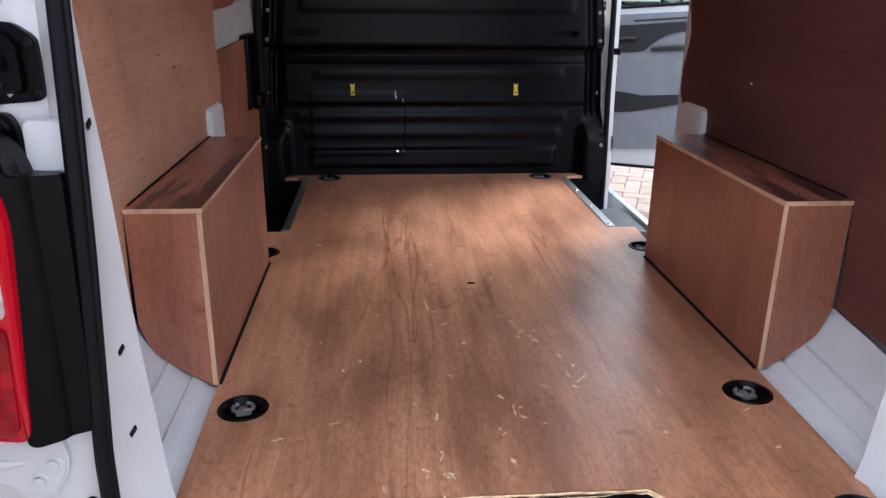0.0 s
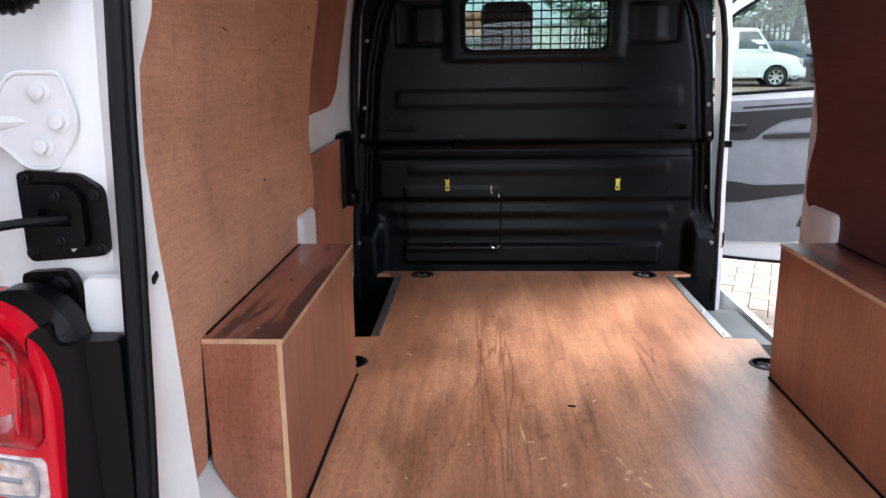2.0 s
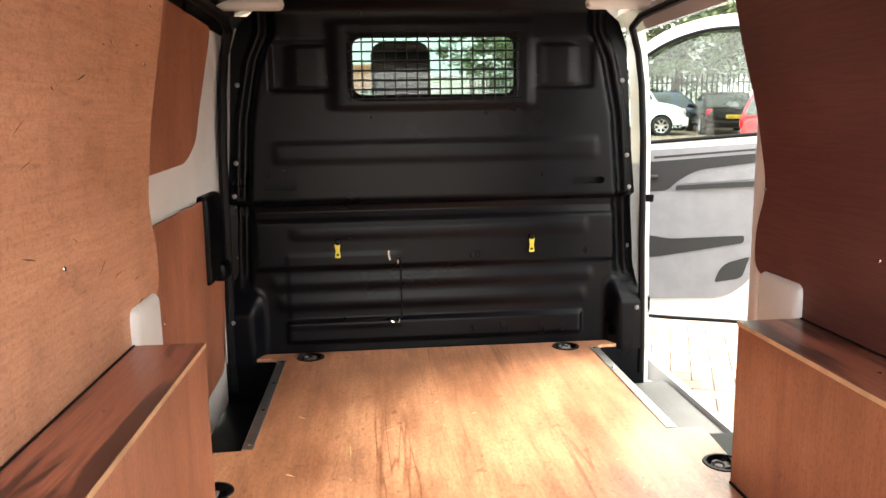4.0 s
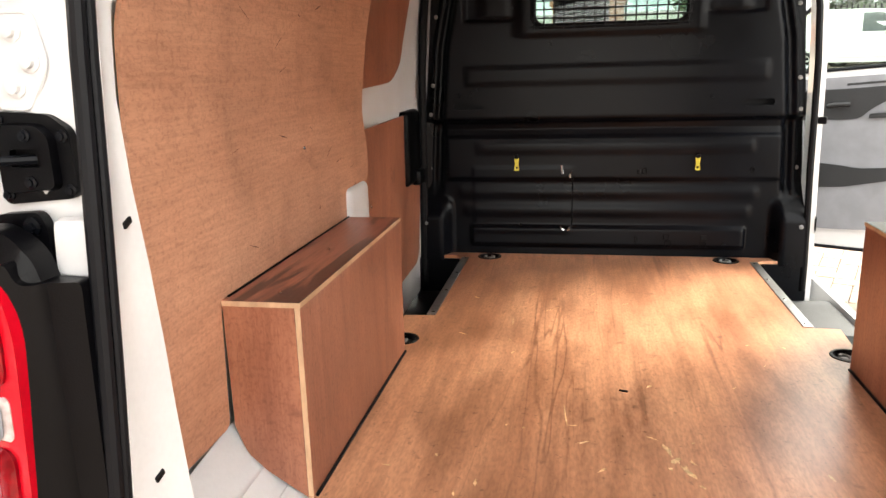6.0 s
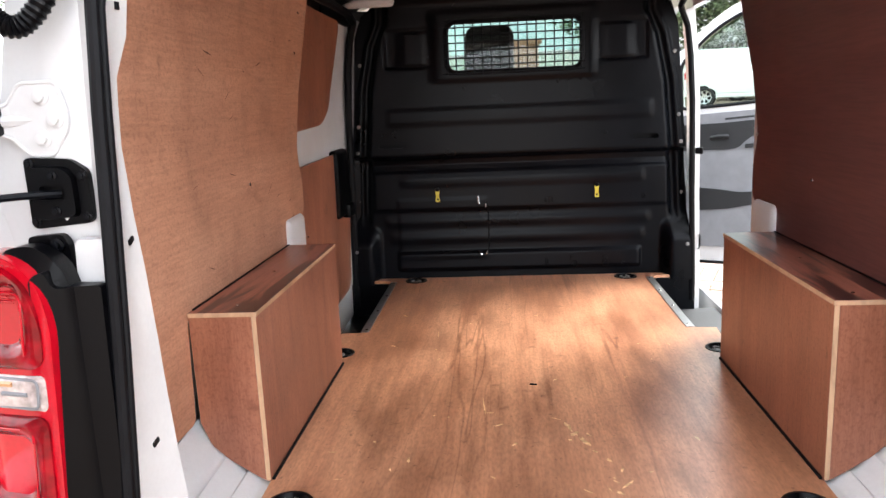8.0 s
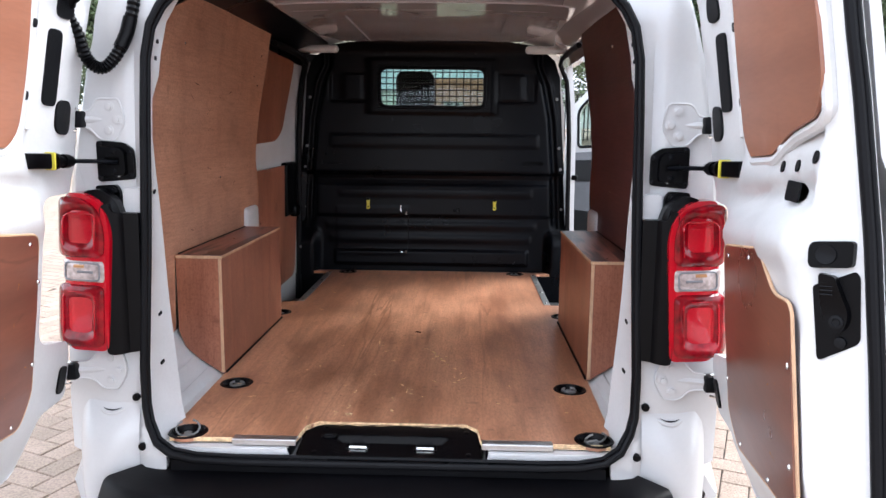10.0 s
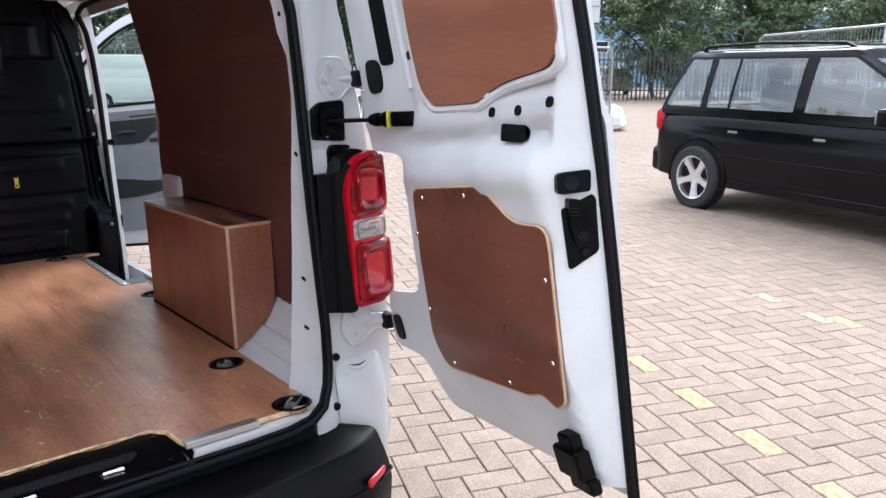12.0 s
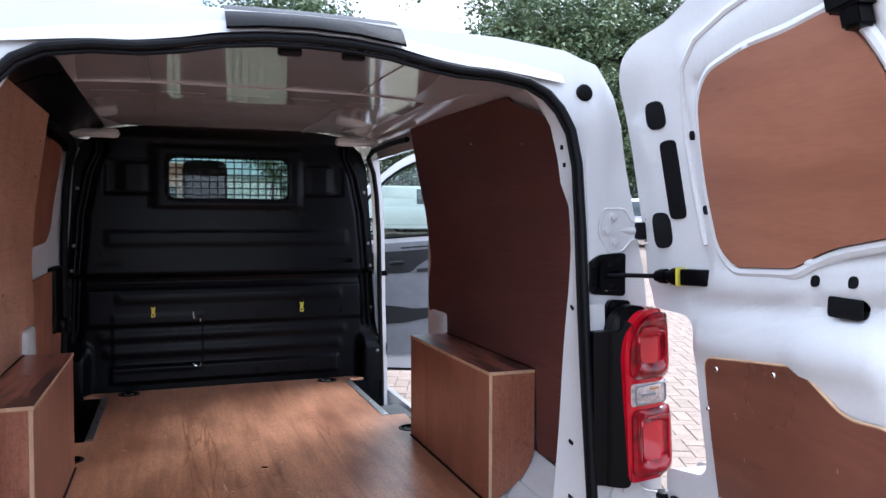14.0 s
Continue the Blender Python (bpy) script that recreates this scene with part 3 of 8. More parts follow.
# plywood side panels
PANEL = rounded([(0.505, 0.765), (0.70, 0.765), (0.70, 1.00, 0.0), (1.495, 1.00, 0.0), (1.50, 1.075, 0.03), (1.70, 1.085, 0.05), (1.70, 1.20, 0.05), (1.655, 1.30, 0.06), (1.70, 1.45, 0.08),
                 (1.80, 1.72, 0.1), (1.82, 1.875, 0.01), (0.82, 1.855, 0.01), (0.79, 1.83, 0.02), (0.56, 1.752, 0.05), (0.535, 1.63, 0.03), (0.475, 1.50, 0.05), (0.465, 1.2, 0.2)], 0.02)
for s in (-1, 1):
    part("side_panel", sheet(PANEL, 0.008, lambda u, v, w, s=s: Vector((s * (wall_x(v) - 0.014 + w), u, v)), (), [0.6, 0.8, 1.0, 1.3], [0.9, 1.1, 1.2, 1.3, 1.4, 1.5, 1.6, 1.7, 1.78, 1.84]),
         PLYWALL if s < 0 else PLYWALLSHADE, van, "orange-brown plywood side lining" if s < 0 else "plywood side lining, its shade put into a dark red-brown colour")
# plywood on the closed side door: window blank above, board below
part("side_door_board", sheet(rounded([(1.50, 0.60), (2.50, 0.62, 0.06), (2.555, 1.0), (2.54, 1.25), (1.50, 1.235)], 0.01), 0.008, lambda u, v, w: Vector((-(wall_x(v) + 0.004 + w), u, v)), (), [], [0.8, 1.0]), PLYBOX, van, "red-brown plywood board on the side door")
part("window_blank", sheet(rounded([(1.62, 1.36), (2.10, 1.375, 0.06), (2.24, 1.44, 0.05), (2.42, 1.79, 0.06), (1.66, 1.80)], 0.02), 0.008, lambda u, v, w: Vector((-(wall_x(v) + 0.004 + w), u, v)), (), [], [1.5, 1.6, 1.7, 1.75]), PLYBOX, van, "red-brown plywood window blank")
b = bmesh.new()
block(b, -0.80, -0.752, 2.27, 2.50, 0.97, 1.26, 0.02, 3)
block(b, -0.775, -0.735, 2.40, 2.50, 0.96, 1.02, 0.01, 2)
part("side_door_latch", b, PLASTIC, van, "black plastic side door latch cover")
# front edge of the side door openings: black seal and white pillar
for s in (-1, 1):
    b = bmesh.new()
    pts = [(s * (wall_x(z) + (0.012 if s > 0 else 0.0)), 2.60 + 0.02 * (z > 1.7), z) for z in (0.50, 0.60, 0.8, 1.0, 1.2, 1.4, 1.6, 1.72)]
    pts += [(s * 0.705, 2.56, 1.80), (s * 0.70, 2.45, 1.825), (s * 0.70, 2.1, 1.83), (s * 0.70, 1.85, 1.825)]
    tube(b, pts, 0.017 if s < 0 else 0.013, 8)
    part("side_door_seal", b, RUBBER, van, "black rubber door seal")
b = bmesh.new()
for z0, z1 in zip((0.42, 0.62, 0.8, 1.0, 1.2, 1.4, 1.6), (0.62, 0.8, 1.0, 1.2, 1.4, 1.6, 1.80)):
    vs = []
    for z in (z0, z1):
        x = wall_x(z) + 0.015
        vs += [b.verts.new((x, 2.63, z)), b.verts.new((x + 0.040, 2.640, z)), b.verts.new((x + 0.050, 2.74, z)), b.verts.new((x + 0.02, 2.80, z))]
    for k in range(4):
        b.faces.new((vs[k], vs[(k + 1) % 4], vs[4 + (k + 1) % 4], vs[4 + k]))
bmesh.ops.remove_doubles(b, verts=b.verts[:], dist=1e-4)
bmesh.ops.recalc_face_normals(b, faces=b.faces[:])
pil = part("centre_pillar", b, PAINT, van, "white painted centre pillar")
b = bmesh.new()
block(b, -0.004, 0.004, -0.016, 0.016, -0.035, 0.035, 0.012, 3, pose(0.815, 2.645, 0.765, 0, 0, 66))
part("striker_plate", b, PLASTIC, pil, "black oval striker plate")
b = bmesh.new()
block(b, -0.010, 0.010, -0.022, 0.022, -0.014, 0.014, 0.003, 1, pose(0.81, 2.640, 1.18, 0, 0, 66))
part("buffer", b, PLASTIC, pil)
# sill of the open side
b = bmesh.new()
block(b, 0.79, 0.925, 1.70, 2.80, 0.33, 0.40, 0.02, 3)
part("side_sill", b, PAINT, van, "white painted side sill")
# rear edge pillar of the open side door
b = bmesh.new()
block(b, 0.765, 0.90, 1.70, 1.765, 0.42, 1.78, 0.02, 3)
part("rear_pillar", b, PRIMER, van, "white painted door pillar")


# ---- bulkhead: black pressed steel with ribs, window with wire mesh ----
def bump_rect(x, z, x0, x1, z0, z1, e):
    return step(x, x0 - e, x0 + e) * (1 - step(x, x1 - e, x1 + e)) * step(z, z0 - e, z0 + e) * (1 - step(z, z1 - e, z1 + e))


def bulkhead_y(x, z):
    y = 2.665
    ax = abs(x)
    y -= 0.050 * step(z, 1.180, 1.206)                                  # upper half stands proud of a sharp fold
    y += 0.006 * bump_rect(ax, z, -1.0, 0.70, 1.150, 1.166, 0.006)      # gutter under the fold
    y -= 0.014 * bump_rect(x, z, -0.675, 0.685, 0.945, 1.128, 0.009)    # broad raised panel
    y -= 0.005 * bump_rect(x, z, -0.54, 0.575, 1.060, 1.104, 0.014)     # rib across it
    y -= 0.003 * bump_rect(x, z, -0.56, -0.142, 0.715, 1.000, 0.004)    # access panel lapped over the ribs
    y -= 0.006 * bump_rect(x, z, -0.62, 0.60, 0.872, 0.908, 0.016)
    y -= 0.006 * bump_rect(x, z, -0.60, 0.575, 0.792, 0.832, 0.016)
    y -= 0.018 * bump_rect(x, z, -0.57, 0.56, 0.660, 0.742, 0.006)      # foot rail
    y -= 0.005 * bump_rect(x, z, -0.58, 0.60, 1.345, 1.412, 0.014)
    y += 0.010 * bump_rect(ax, z, 0.378, 0.580, 1.598, 1.765, 0.009)    # pockets beside the window
    y -= 0.010 * bump_rect(ax, z, 0.392, 0.520 - 0.10 * max(0.0, z - 1.60), 1.606, 1.752, 0.007)
    y -= 0.010 * bump_rect(x, z, -0.362, 0.352, 1.532, 1.832, 0.012)    # raised surround of the window
    e = interp([(0.8, 0.70), (1.2, 0.680), (1.5, 0.655), (1.70, 0.615), (1.80, 0.57)], z)
    y += (0.036 * step(ax, e - 0.012, e + 0.018) - 0.016 * step(ax, e + 0.026, e + 0.040) + 0.012 * step(ax, e + 0.052, e + 0.062)) * step(z, 0.86, 0.94)
    y -= 0.075 * step(ax, 0.645, 0.70) * (1 - step(z, 0.78, 0.88))      # corner bulges low down
    y -= 0.05 * step(z, 1.86, 1.93)
    return y


EDGE = [(0.60, 0.785), (0.70, 0.785), (1.13, 0.765), (1.36, 0.742), (1.74, 0.715), (1.85, 0.68)]
half = [(interp(EDGE, z), z) for z in (0.60, 0.8, 1.0, 1.2, 1.4, 1.6, 1.74)] + [(0.685, 1.83), (0.60, 1.90), (0.40, 1.925), (0.0, 1.94)]
outline = half + [(-x, z) for x, z in half[-2::-1]]
WIN = rect(-0.295, 0.290, 1.572, 1.780, 0.045, 6)
SLOTS = [rect(0.508, 0.632, 1.243, 1.268, 0.0124, 3), rect(-0.632, -0.508, 1.243, 1.268, 0.0124, 3)]
bulkhead = part("bulkhead", sheet(outline, 0.004, lambda u, v, w: Vector((u, bulkhead_y(u, v) + w, v)), [WIN] + SLOTS,
                                  sorted([-0.54 + 0.02 * i for i in range(55)] + [s * (0.55 + 0.008 * i) for s in (-1, 1) for i in range(27)]), [0.61 + 0.008 * i for i in range(165)]), BLACKSTEEL, van, "black pressed steel bulkhead with ribs", smooth=60)
b = bmesh.new()
ring = [(x, bulkhead_y(x, z) - 0.002, z) for x, z in rect(-0.300, 0.295, 1.567, 1.785, 0.05, 8)]
tube(b, ring, 0.011, 8, True)
part("bulkhead_window", b, RUBBER, bulkhead, "rubber-framed bulkhead window with wire mesh")
b = bmesh.new()
for i in range(16):
    x = -0.297 + 0.0393 * i
    rod(b, (x, 2.586, 1.556), (x, 2.586, 1.800), 0.0030, seg=6)
part("mesh_upright", b, BLACKSTEEL, bulkhead, "vertical wires of the window mesh")
b = bmesh.new()
for i in range(8):
    z = 1.564 + 0.0325 * i
    rod(b, (-0.312, 2.581, z), (0.308, 2.581, z), 0.0030, seg=6)
part("mesh_crossbar", b, BLACKSTEEL, bulkhead, "horizontal wires of the window mesh")
# unseen black plates added behind the slots to keep them dark
for s in (-1, 1):
    b = bmesh.new()
    block(b, s * 0.57 - 0.09, s * 0.57 + 0.09, 2.66, 2.69, 1.21, 1.30, 0.004, 1)
    part("slot_backing", b, RUBBER, bulkhead)
part("bulkhead_pane", sheet(WIN, 0.003, lambda u, v, w: Vector((u, 2.607 + w, v))), GLASS, bulkhead).visible_shadow = False
for x in (-0.372, 0.362):
    b = bmesh.new()
    o = rounded([(-0.011, -0.028), (0.011, -0.028), (0.007, 0.0), (0.011, 0.026), (-0.011, 0.026), (-0.007, 0.0)], 0.006, 3)
    yy = bulkhead_y(x, 1.013) - 0.010
    c = part("plastic_clip", sheet(o, 0.006, lambda u, v, w, x=x, yy=yy: Vector((x + u, yy + w, 1.013 + v)), [rect(-0.005, 0.005, -0.021, -0.011, 0.004, 3)]), YELLOW, bulkhead, "small yellow plastic clip")
    b = bmesh.new()
    lathe(b, [(0.011, 0.0), (0.009, 0.006), (0.0, 0.008)], pose(x, yy + 0.004, 1.043, 90), 12)
    part("clip_button", b, PLASTIC, bulkhead)
b = bmesh.new()
tube(b, [(x, bulkhead_y(-0.10, z) - 0.002, z) for x, z in ((-0.144, 0.982), (-0.138, 0.965), (-0.138, 0.93), (-0.138, 0.89), (-0.138, 0.85), (-0.138, 0.81), (-0.138, 0.77), (-0.142, 0.735))], 0.0030, 6)
part("seam_edge", b, BLACKSTEEL, bulkhead)
# bright steel keeper hooks and small punched holes
for pts in (((-0.183, 1.006), (-0.183, 0.998), (-0.182, 0.980), (-0.178, 0.971)), ((-0.149, 0.972), (-0.149, 0.955)), ((-0.186, 0.742), (-0.178, 0.735), (-0.170, 0.731)), ((-0.158, 0.730), (-0.150, 0.734), (-0.149, 0.742))):
    b = bmesh.new()
    tube(b, [(x, bulkhead_y(x, z) - 0.006, z) for x, z in pts], 0.0042, 6)
    part("keeper_hook", b, CHROME, bulkhead, "bright steel keeper hook")
# black blocks stand in for the shade inside the punched holes
for x, z, w in ((0.132, 0.980, 0.007), (0.250, 0.706, 0.011), (0.400, 0.704, 0.011)):
    b = bmesh.new()
    yy = bulkhead_y(x, z)
    block(b, x - w, x + w, yy - 0.004, yy + 0.01, z - 0.010, z + 0.010, 0.002, 1)
    part("hole_plug", b, RUBBER, bulkhead)
for z in (0.765, 0.99, 1.225, 1.345, 1.62):
    for s in (-1, 1):
        b = bmesh.new()
        x = s * (interp(EDGE, z) - 0.022)
        lathe(b, [(0.009, 0.0), (0.009, 0.002), (0.0055, 0.003), (0.0055, 0.006), (0.0, 0.006)], pose(x, bulkhead_y(x, z) - 0.001, z, 90), 10)
        part("bolt", b, DULLZINC, bulkhead)
for x, z in ((-0.23, 1.50), (0.19, 1.51), (-0.26, 1.86), (0.24, 1.865), (0.48, 0.675), (0.40, 1.28)):
    b = bmesh.new()
    lathe(b, [(0.007, 0.0), (0.006, 0.005), (0.0, 0.006)], pose(x, bulkhead_y(x, z) - 0.001, z, 90), 10)
    part("screw", b, BLACKSTEEL, bulkhead)
for x, z, w, h in ((0.155, 0.98, 0.008, 0.012), (0.575, 0.985, 0.006, 0.01), (0.13, 0.69, 0.006, 0.012), (0.26, 0.675, 0.011, 0.012), (0.40, 0.675, 0.011, 0.012)):
    b = bmesh.new()
    tube(b, [(x + px, bulkhead_y(x, z) - 0.002, z + pz) for px, pz in rect(-w, w, -h, h, 0.005, 3)], 0.0022, 6, True)
    part("pressed_hole", b, PLASTIC, bulkhead)

# body pillar that closes the gap between the bulkhead and the shut side door, with a thin grey flange
zs = [0.42, 0.6, 0.8, 1.0, 1.2, 1.4, 1.6, 1.74, 1.86]
part("body_pillar", grid_sheet([0.0, 0.5, 1.0], zs, lambda u, z: Vector((-(interp(EDGE, z) - 0.03 + u * (wall_x(z) + 0.06 - interp(EDGE, z) + 0.03)), 2.690 - 0.03 * u, z))), BLACKSTEEL, van, "black inner body pillar")
b = bmesh.new()
tube(b, [(-(interp(EDGE, z) + 0.006), 2.628, z) for z in zs[1:-1]] + [(-0.69, 2.60, 1.81)], 0.0055, 8)
part("pillar_edge", b, DOORTRIM, van, "grey flange of the body pillar")

# ---- cab beyond the bulkhead ----
b = bmesh.new()
block(b, -0.72, 0.76, 2.72, 3.62, 0.40, 0.46, 0.02)
part("cab_floor", b, MATRUB, van)


def seat(x0, x1):
    t = bmesh.new()
    block(t, x0, x1, 2.86, 3.34, 0.72, 0.92, 0.06, 4)
    base = part("seat_cushion", t, CLOTH, van, "dark cloth seat cushion")
    t = bmesh.new()
    block(t, x0 + 0.01, x1 - 0.01, 2.80, 2.93, 0.90, 1.55, 0.05, 4)
    part("seat_backrest", t, CLOTH, van, "dark cloth seat backrest")
    t = bmesh.new()
    block(t, (x0 + x1) / 2 - 0.118, (x0 + x1) / 2 + 0.112, 2.79, 2.90, 1.46, 1.785, 0.05, 4)
    part("headrest", t, CLOTH, van, "dark cloth headrest")


seat(-0.35, 0.13)
b = bmesh.new()
block(b, -0.80, 0.80, 3.62, 3.95, 0.75, 1.14, 0.08, 4)
part("dashboard", b, PLASTIC, van)
part("windscreen", sheet(rounded([(-0.74, 0.0), (0.74, 0.0), (0.66, 1.0), (-0.66, 1.0)], 0.05), 0.005,
     lambda u, v, w: Vector((u, 4.02 - 0.80 * v - 0.12 * u * u + w, 1.20 + 0.70 * v))), GLASS, van).visible_shadow = False
part("bonnet", grid_sheet([-0.80 + 0.1 * i for i in range(17)], [0, 0.25, 0.5, 0.75, 0.9, 1.0, 1.1], lambda u, v: Vector((u * (1 - 0.12 * max(0, v) ** 2), 3.98 + 0.70 * min(v, 1.0) + 0.05 * max(0, v - 1) - 0.16 * u * u * v, 1.22 - 0.2 * v ** 1.6 - 3.8 * max(0, v - 0.97)))), PAINT, van, "white painted bonnet")
b = bmesh.new()
block(b, -0.86, 0.86, 4.45, 4.76, 0.32, 0.74, 0.09, 4)
part("front_bumper", b, BUMPERP, van)
b = bmesh.new()
block(b, -0.85, 0.85, 0.35, 4.3, 0.27, 0.42, 0.03, 2)
part("underbody", b, PLASTIC, van)


def wheel(m, parent, r=0.32, w=0.21, spokes=5, rim=ALLOY, rr=0.66):
    t = bmesh.new()
    lathe(t, [(r * rr, -w / 2), (r * 0.93, -w / 2), (r, -w * 0.36), (r, w * 0.36), (r * 0.93, w / 2), (r * rr, w / 2), (r * rr, -w / 2)], m, 28)
    ty = part("tyre", t, TYRE, parent)
    t = bmesh.new()
    lathe(t, [(r * rr, w * 0.46), (r * rr * 0.93, w * 0.44), (r * rr * 0.9, w * 0.2), (r * rr * 0.9, -w * 0.4)], m, 28)
    lathe(t, [(0.0, w * 0.30), (0.05, w * 0.30), (0.06, w * 0.2), (0.06, 0.0)], m, 14)
    for i in range(spokes):
        a = i * 2 * math.pi / spokes
        q = m @ Matrix.Rotation(a, 4, "Z")
        vs = []
        for rad, ww, h in ((0.03, 0.05, 0.30), (r * rr * 0.55, 0.030 if spokes > 5 else 0.036, 0.34), (r * rr * 0.95, 0.036 if spokes > 5 else 0.052, 0.38)):
            vs.append([t.verts.new(q @ Vector((rad, sx * ww, w * (h if up else h - 0.16)))) for sx, up in ((-1, 0), (-0.7, 1), (0.7, 1), (1, 0))])
        for a0, b0 in zip(vs, vs[1:]):
            for k in range(3):
                t.faces.new((a0[k], a0[k + 1], b0[k + 1], b0[k]))
    part("rim", t, rim, ty)
    t = bmesh.new()
    lathe(t, [(0.0, -0.02), (r * rr * 0.88, -0.02)], m, 20)
    part("brake_backing", t, RUBBER, ty)


for s in (-1, 1):
    for y in (1.14, 4.26):
        wheel(pose(s * 0.84, y, 0.39, 0, s * 90, 0), van, 0.325, 0.21, 5, GALV)
for s in (-1, 1):
    b = bmesh.new()
    block(b, s * 0.77 - 0.12, s * 0.77 + 0.12, 0.78, 1.50, 0.58, 0.70, 0.03)
    part("wheel_housing", b, PLASTIC, van)


# ---- rear opening: jambs, seal, header, sill, step and bumper ----
TOPS = [(0.43, 1.803), (0.34, 1.806), (0.26, 1.818), (0.18, 1.836), (0.09, 1.846), (0.0, 1.849)]
half = [(0.0, 0.576), (0.40, 0.577), (0.50, 0.581), (0.56, 0.593), (0.60, 0.618), (0.628, 0.658)] + [(interp(SEALX, z), z) for z in (0.70, 0.8, 0.95, 1.1, 1.3, 1.45, 1.6, 1.68, 1.73, 1.765, 1.79)] + TOPS
LOOP = half + [(-x, z) for x, z in half[-2:0:-1]]


def door_frame_half(s):
    """Rear-facing white jamb from the seal out to the body corner, lying on the leaning rear plane."""
    inner = [(x - 0.004, z) for x, z in half[4:]]
    outer = [(0.0, 1.905), (0.45, 1.895), (0.62, 1.876), (0.69, 1.845), (0.735, 1.77), (0.775, 1.60), (0.83, 1.30), (0.85, 1.0), (0.858, 0.70), (0.855, 0.57), (0.668, 0.535), (0.575, 0.535), (0.572, 0.588)]
    poly = inner + outer

    def f(u, v, w):
        k = max(0.0, u - 0.74)
        return Vector((s * u, rear_y(v) + 0.004 + w + foot(v) * (1 - step(u, 0.61, 0.69)) - 0.012 * math.exp(-((u - 0.70) / 0.03) ** 2) * (v > 1.26) + 0.026 * step(u, interp(SEALX, v) + 0.004, interp(SEALX, v) + 0.020) * step(v, 1.18, 1.26) * (1 - step(v, 1.58, 1.74)) + 2.2 * k * k, v))

    return sheet(poly, 0.02, f, (), [0.2, 0.4, 0.56, 0.6, 0.63, 0.66, 0.68, 0.70, 0.72, 0.74, 0.77, 0.80, 0.83], [0.585, 0.61, 0.64, 0.67, 0.70, 0.75, 0.9, 1.1, 1.26, 1.3, 1.45, 1.6, 1.7, 1.8, 1.85])


for s in (-1, 1):
    jamb = part("door_jamb", door_frame_half(s), PAINT, van, "white painted rear door jamb")
    # corner plug above
    b = bmesh.new()
    lathe(b, [(0.021, -0.004), (0.021, 0.004), (0.017, 0.008), (0.0, 0.009)], pose(s * 0.655, rear_y(1.774) + 0.001, 1.774, 81), 18)
    part("jamb_plug", b, PLASTIC, jamb, "black rubber plug")
    for z, x in ((0.724, 0.664), (0.602, 0.640)):
        b = bmesh.new()
        lathe(b, [(0.0105, 0.0), (0.0105, 0.008), (0.008, 0.011), (0.0, 0.012)], pose(s * x, rear_y(z) + 0.0045 + foot(z) * (1 - step(x, 0.61, 0.69)), z, 90), 12)
        part("jamb_plug", b, PLASTIC, jamb)

    # two hinges, each a plate with bolts and a knuckle
    for z, back in ((1.443, 0.025), (0.80, 0.0)):
        arm = 0.044 if z > 1 else 0.066
        o = rounded([(-0.034, -0.052, 0.010), (0.004, -0.052, 0.014), (0.030, -0.023, 0.016), (arm, -0.020), (arm, 0.020), (0.030, 0.023, 0.016), (0.012, 0.053, 0.014), (-0.046, 0.053, 0.010), (-0.062, -0.004, 0.020)], 0.008)
        y0 = rear_y(z) - 0.008 + back
        h = part("hinge", sheet(o, 0.014, lambda u, v, w, y0=y0, z=z: Vector((s * (0.742 + u), y0 + w - 0.25 * max(0, u - 0.02), z + v))), PAINT, van, "white painted door hinge")
        b = bmesh.new()
        tube(b, [(s * (0.742 + u), y0 - 0.25 * max(0, u - 0.02), z + v) for u, v in o], 0.0028, 6, True)
        tube(b, [(s * (0.742 + u), y0 + 0.004 - 0.25 * max(0, u - 0.02), z) for u in (-0.01, 0.012, 0.03, arm)], [0.004, 0.008, 0.010, 0.010], 8)
        part("hinge_rim", b, PAINT, h)
        for bx, bz in ((-0.022, 0.033), (-0.040, 0.0), (-0.018, -0.027)):
            b = bmesh.new()
            lathe(b, [(0.013, 0.0), (0.013, 0.003), (0.008, 0.004), (0.008, 0.010), (0.0, 0.011)], pose(s * (0.742 + bx), y0 + 0.001, z + bz, 90), 10)
            part("hinge_bolt", b, PAINT, h)
        b = bmesh.new()
        kx = 0.742 + arm
        block(b, min(s * (kx - 0.006), s * (kx + 0.022)), max(s * (kx - 0.006), s * (kx + 0.022)), y0 - 0.032, y0 + 0.004, z - 0.021, z + 0.021, 0.004)
        part("hinge_knuckle", b, RUBBER, h, "greasy black hinge knuckle")
        b = bmesh.new()
        tube(b, [(s * (kx + 0.004), y0 - 0.032, z - 0.028), (s * (kx + 0.040), y0 - 0.05, z - 0.030), (s * (kx + 0.040), y0 - 0.05, z + 0.030), (s * (kx + 0.004), y0 - 0.032, z + 0.028)], 0.004, 6)
        part("hinge_loop", b, CHROME, h)
        b = bmesh.new()
        block(b, min(s * (kx + 0.024), s * (kx + 0.038)), max(s * (kx + 0.024), s * (kx + 0.038)), y0 - 0.048, y0 - 0.012, z - 0.024, z + 0.024, 0.004)
        part("hinge_bracket", b, PAINT, h)

    # check strap plate with a raised rim, and its arm
    y0 = rear_y(1.34) + 0.028
    out = 0.003 if s < 0 else 0.0
    plate = rounded([(0.656, 1.292, 0.012), (0.752, 1.284, 0.012), (0.753, 1.390, 0.012), (0.682, 1.386, 0.008), (0.658, 1.368, 0.008)], 0.01, 4)
    cs = part("check_strap", sheet(plate, 0.012, lambda u, v, w: Vector((s * (u + out), y0 - w, v))), PLASTIC, van, "black plastic door check strap plate")
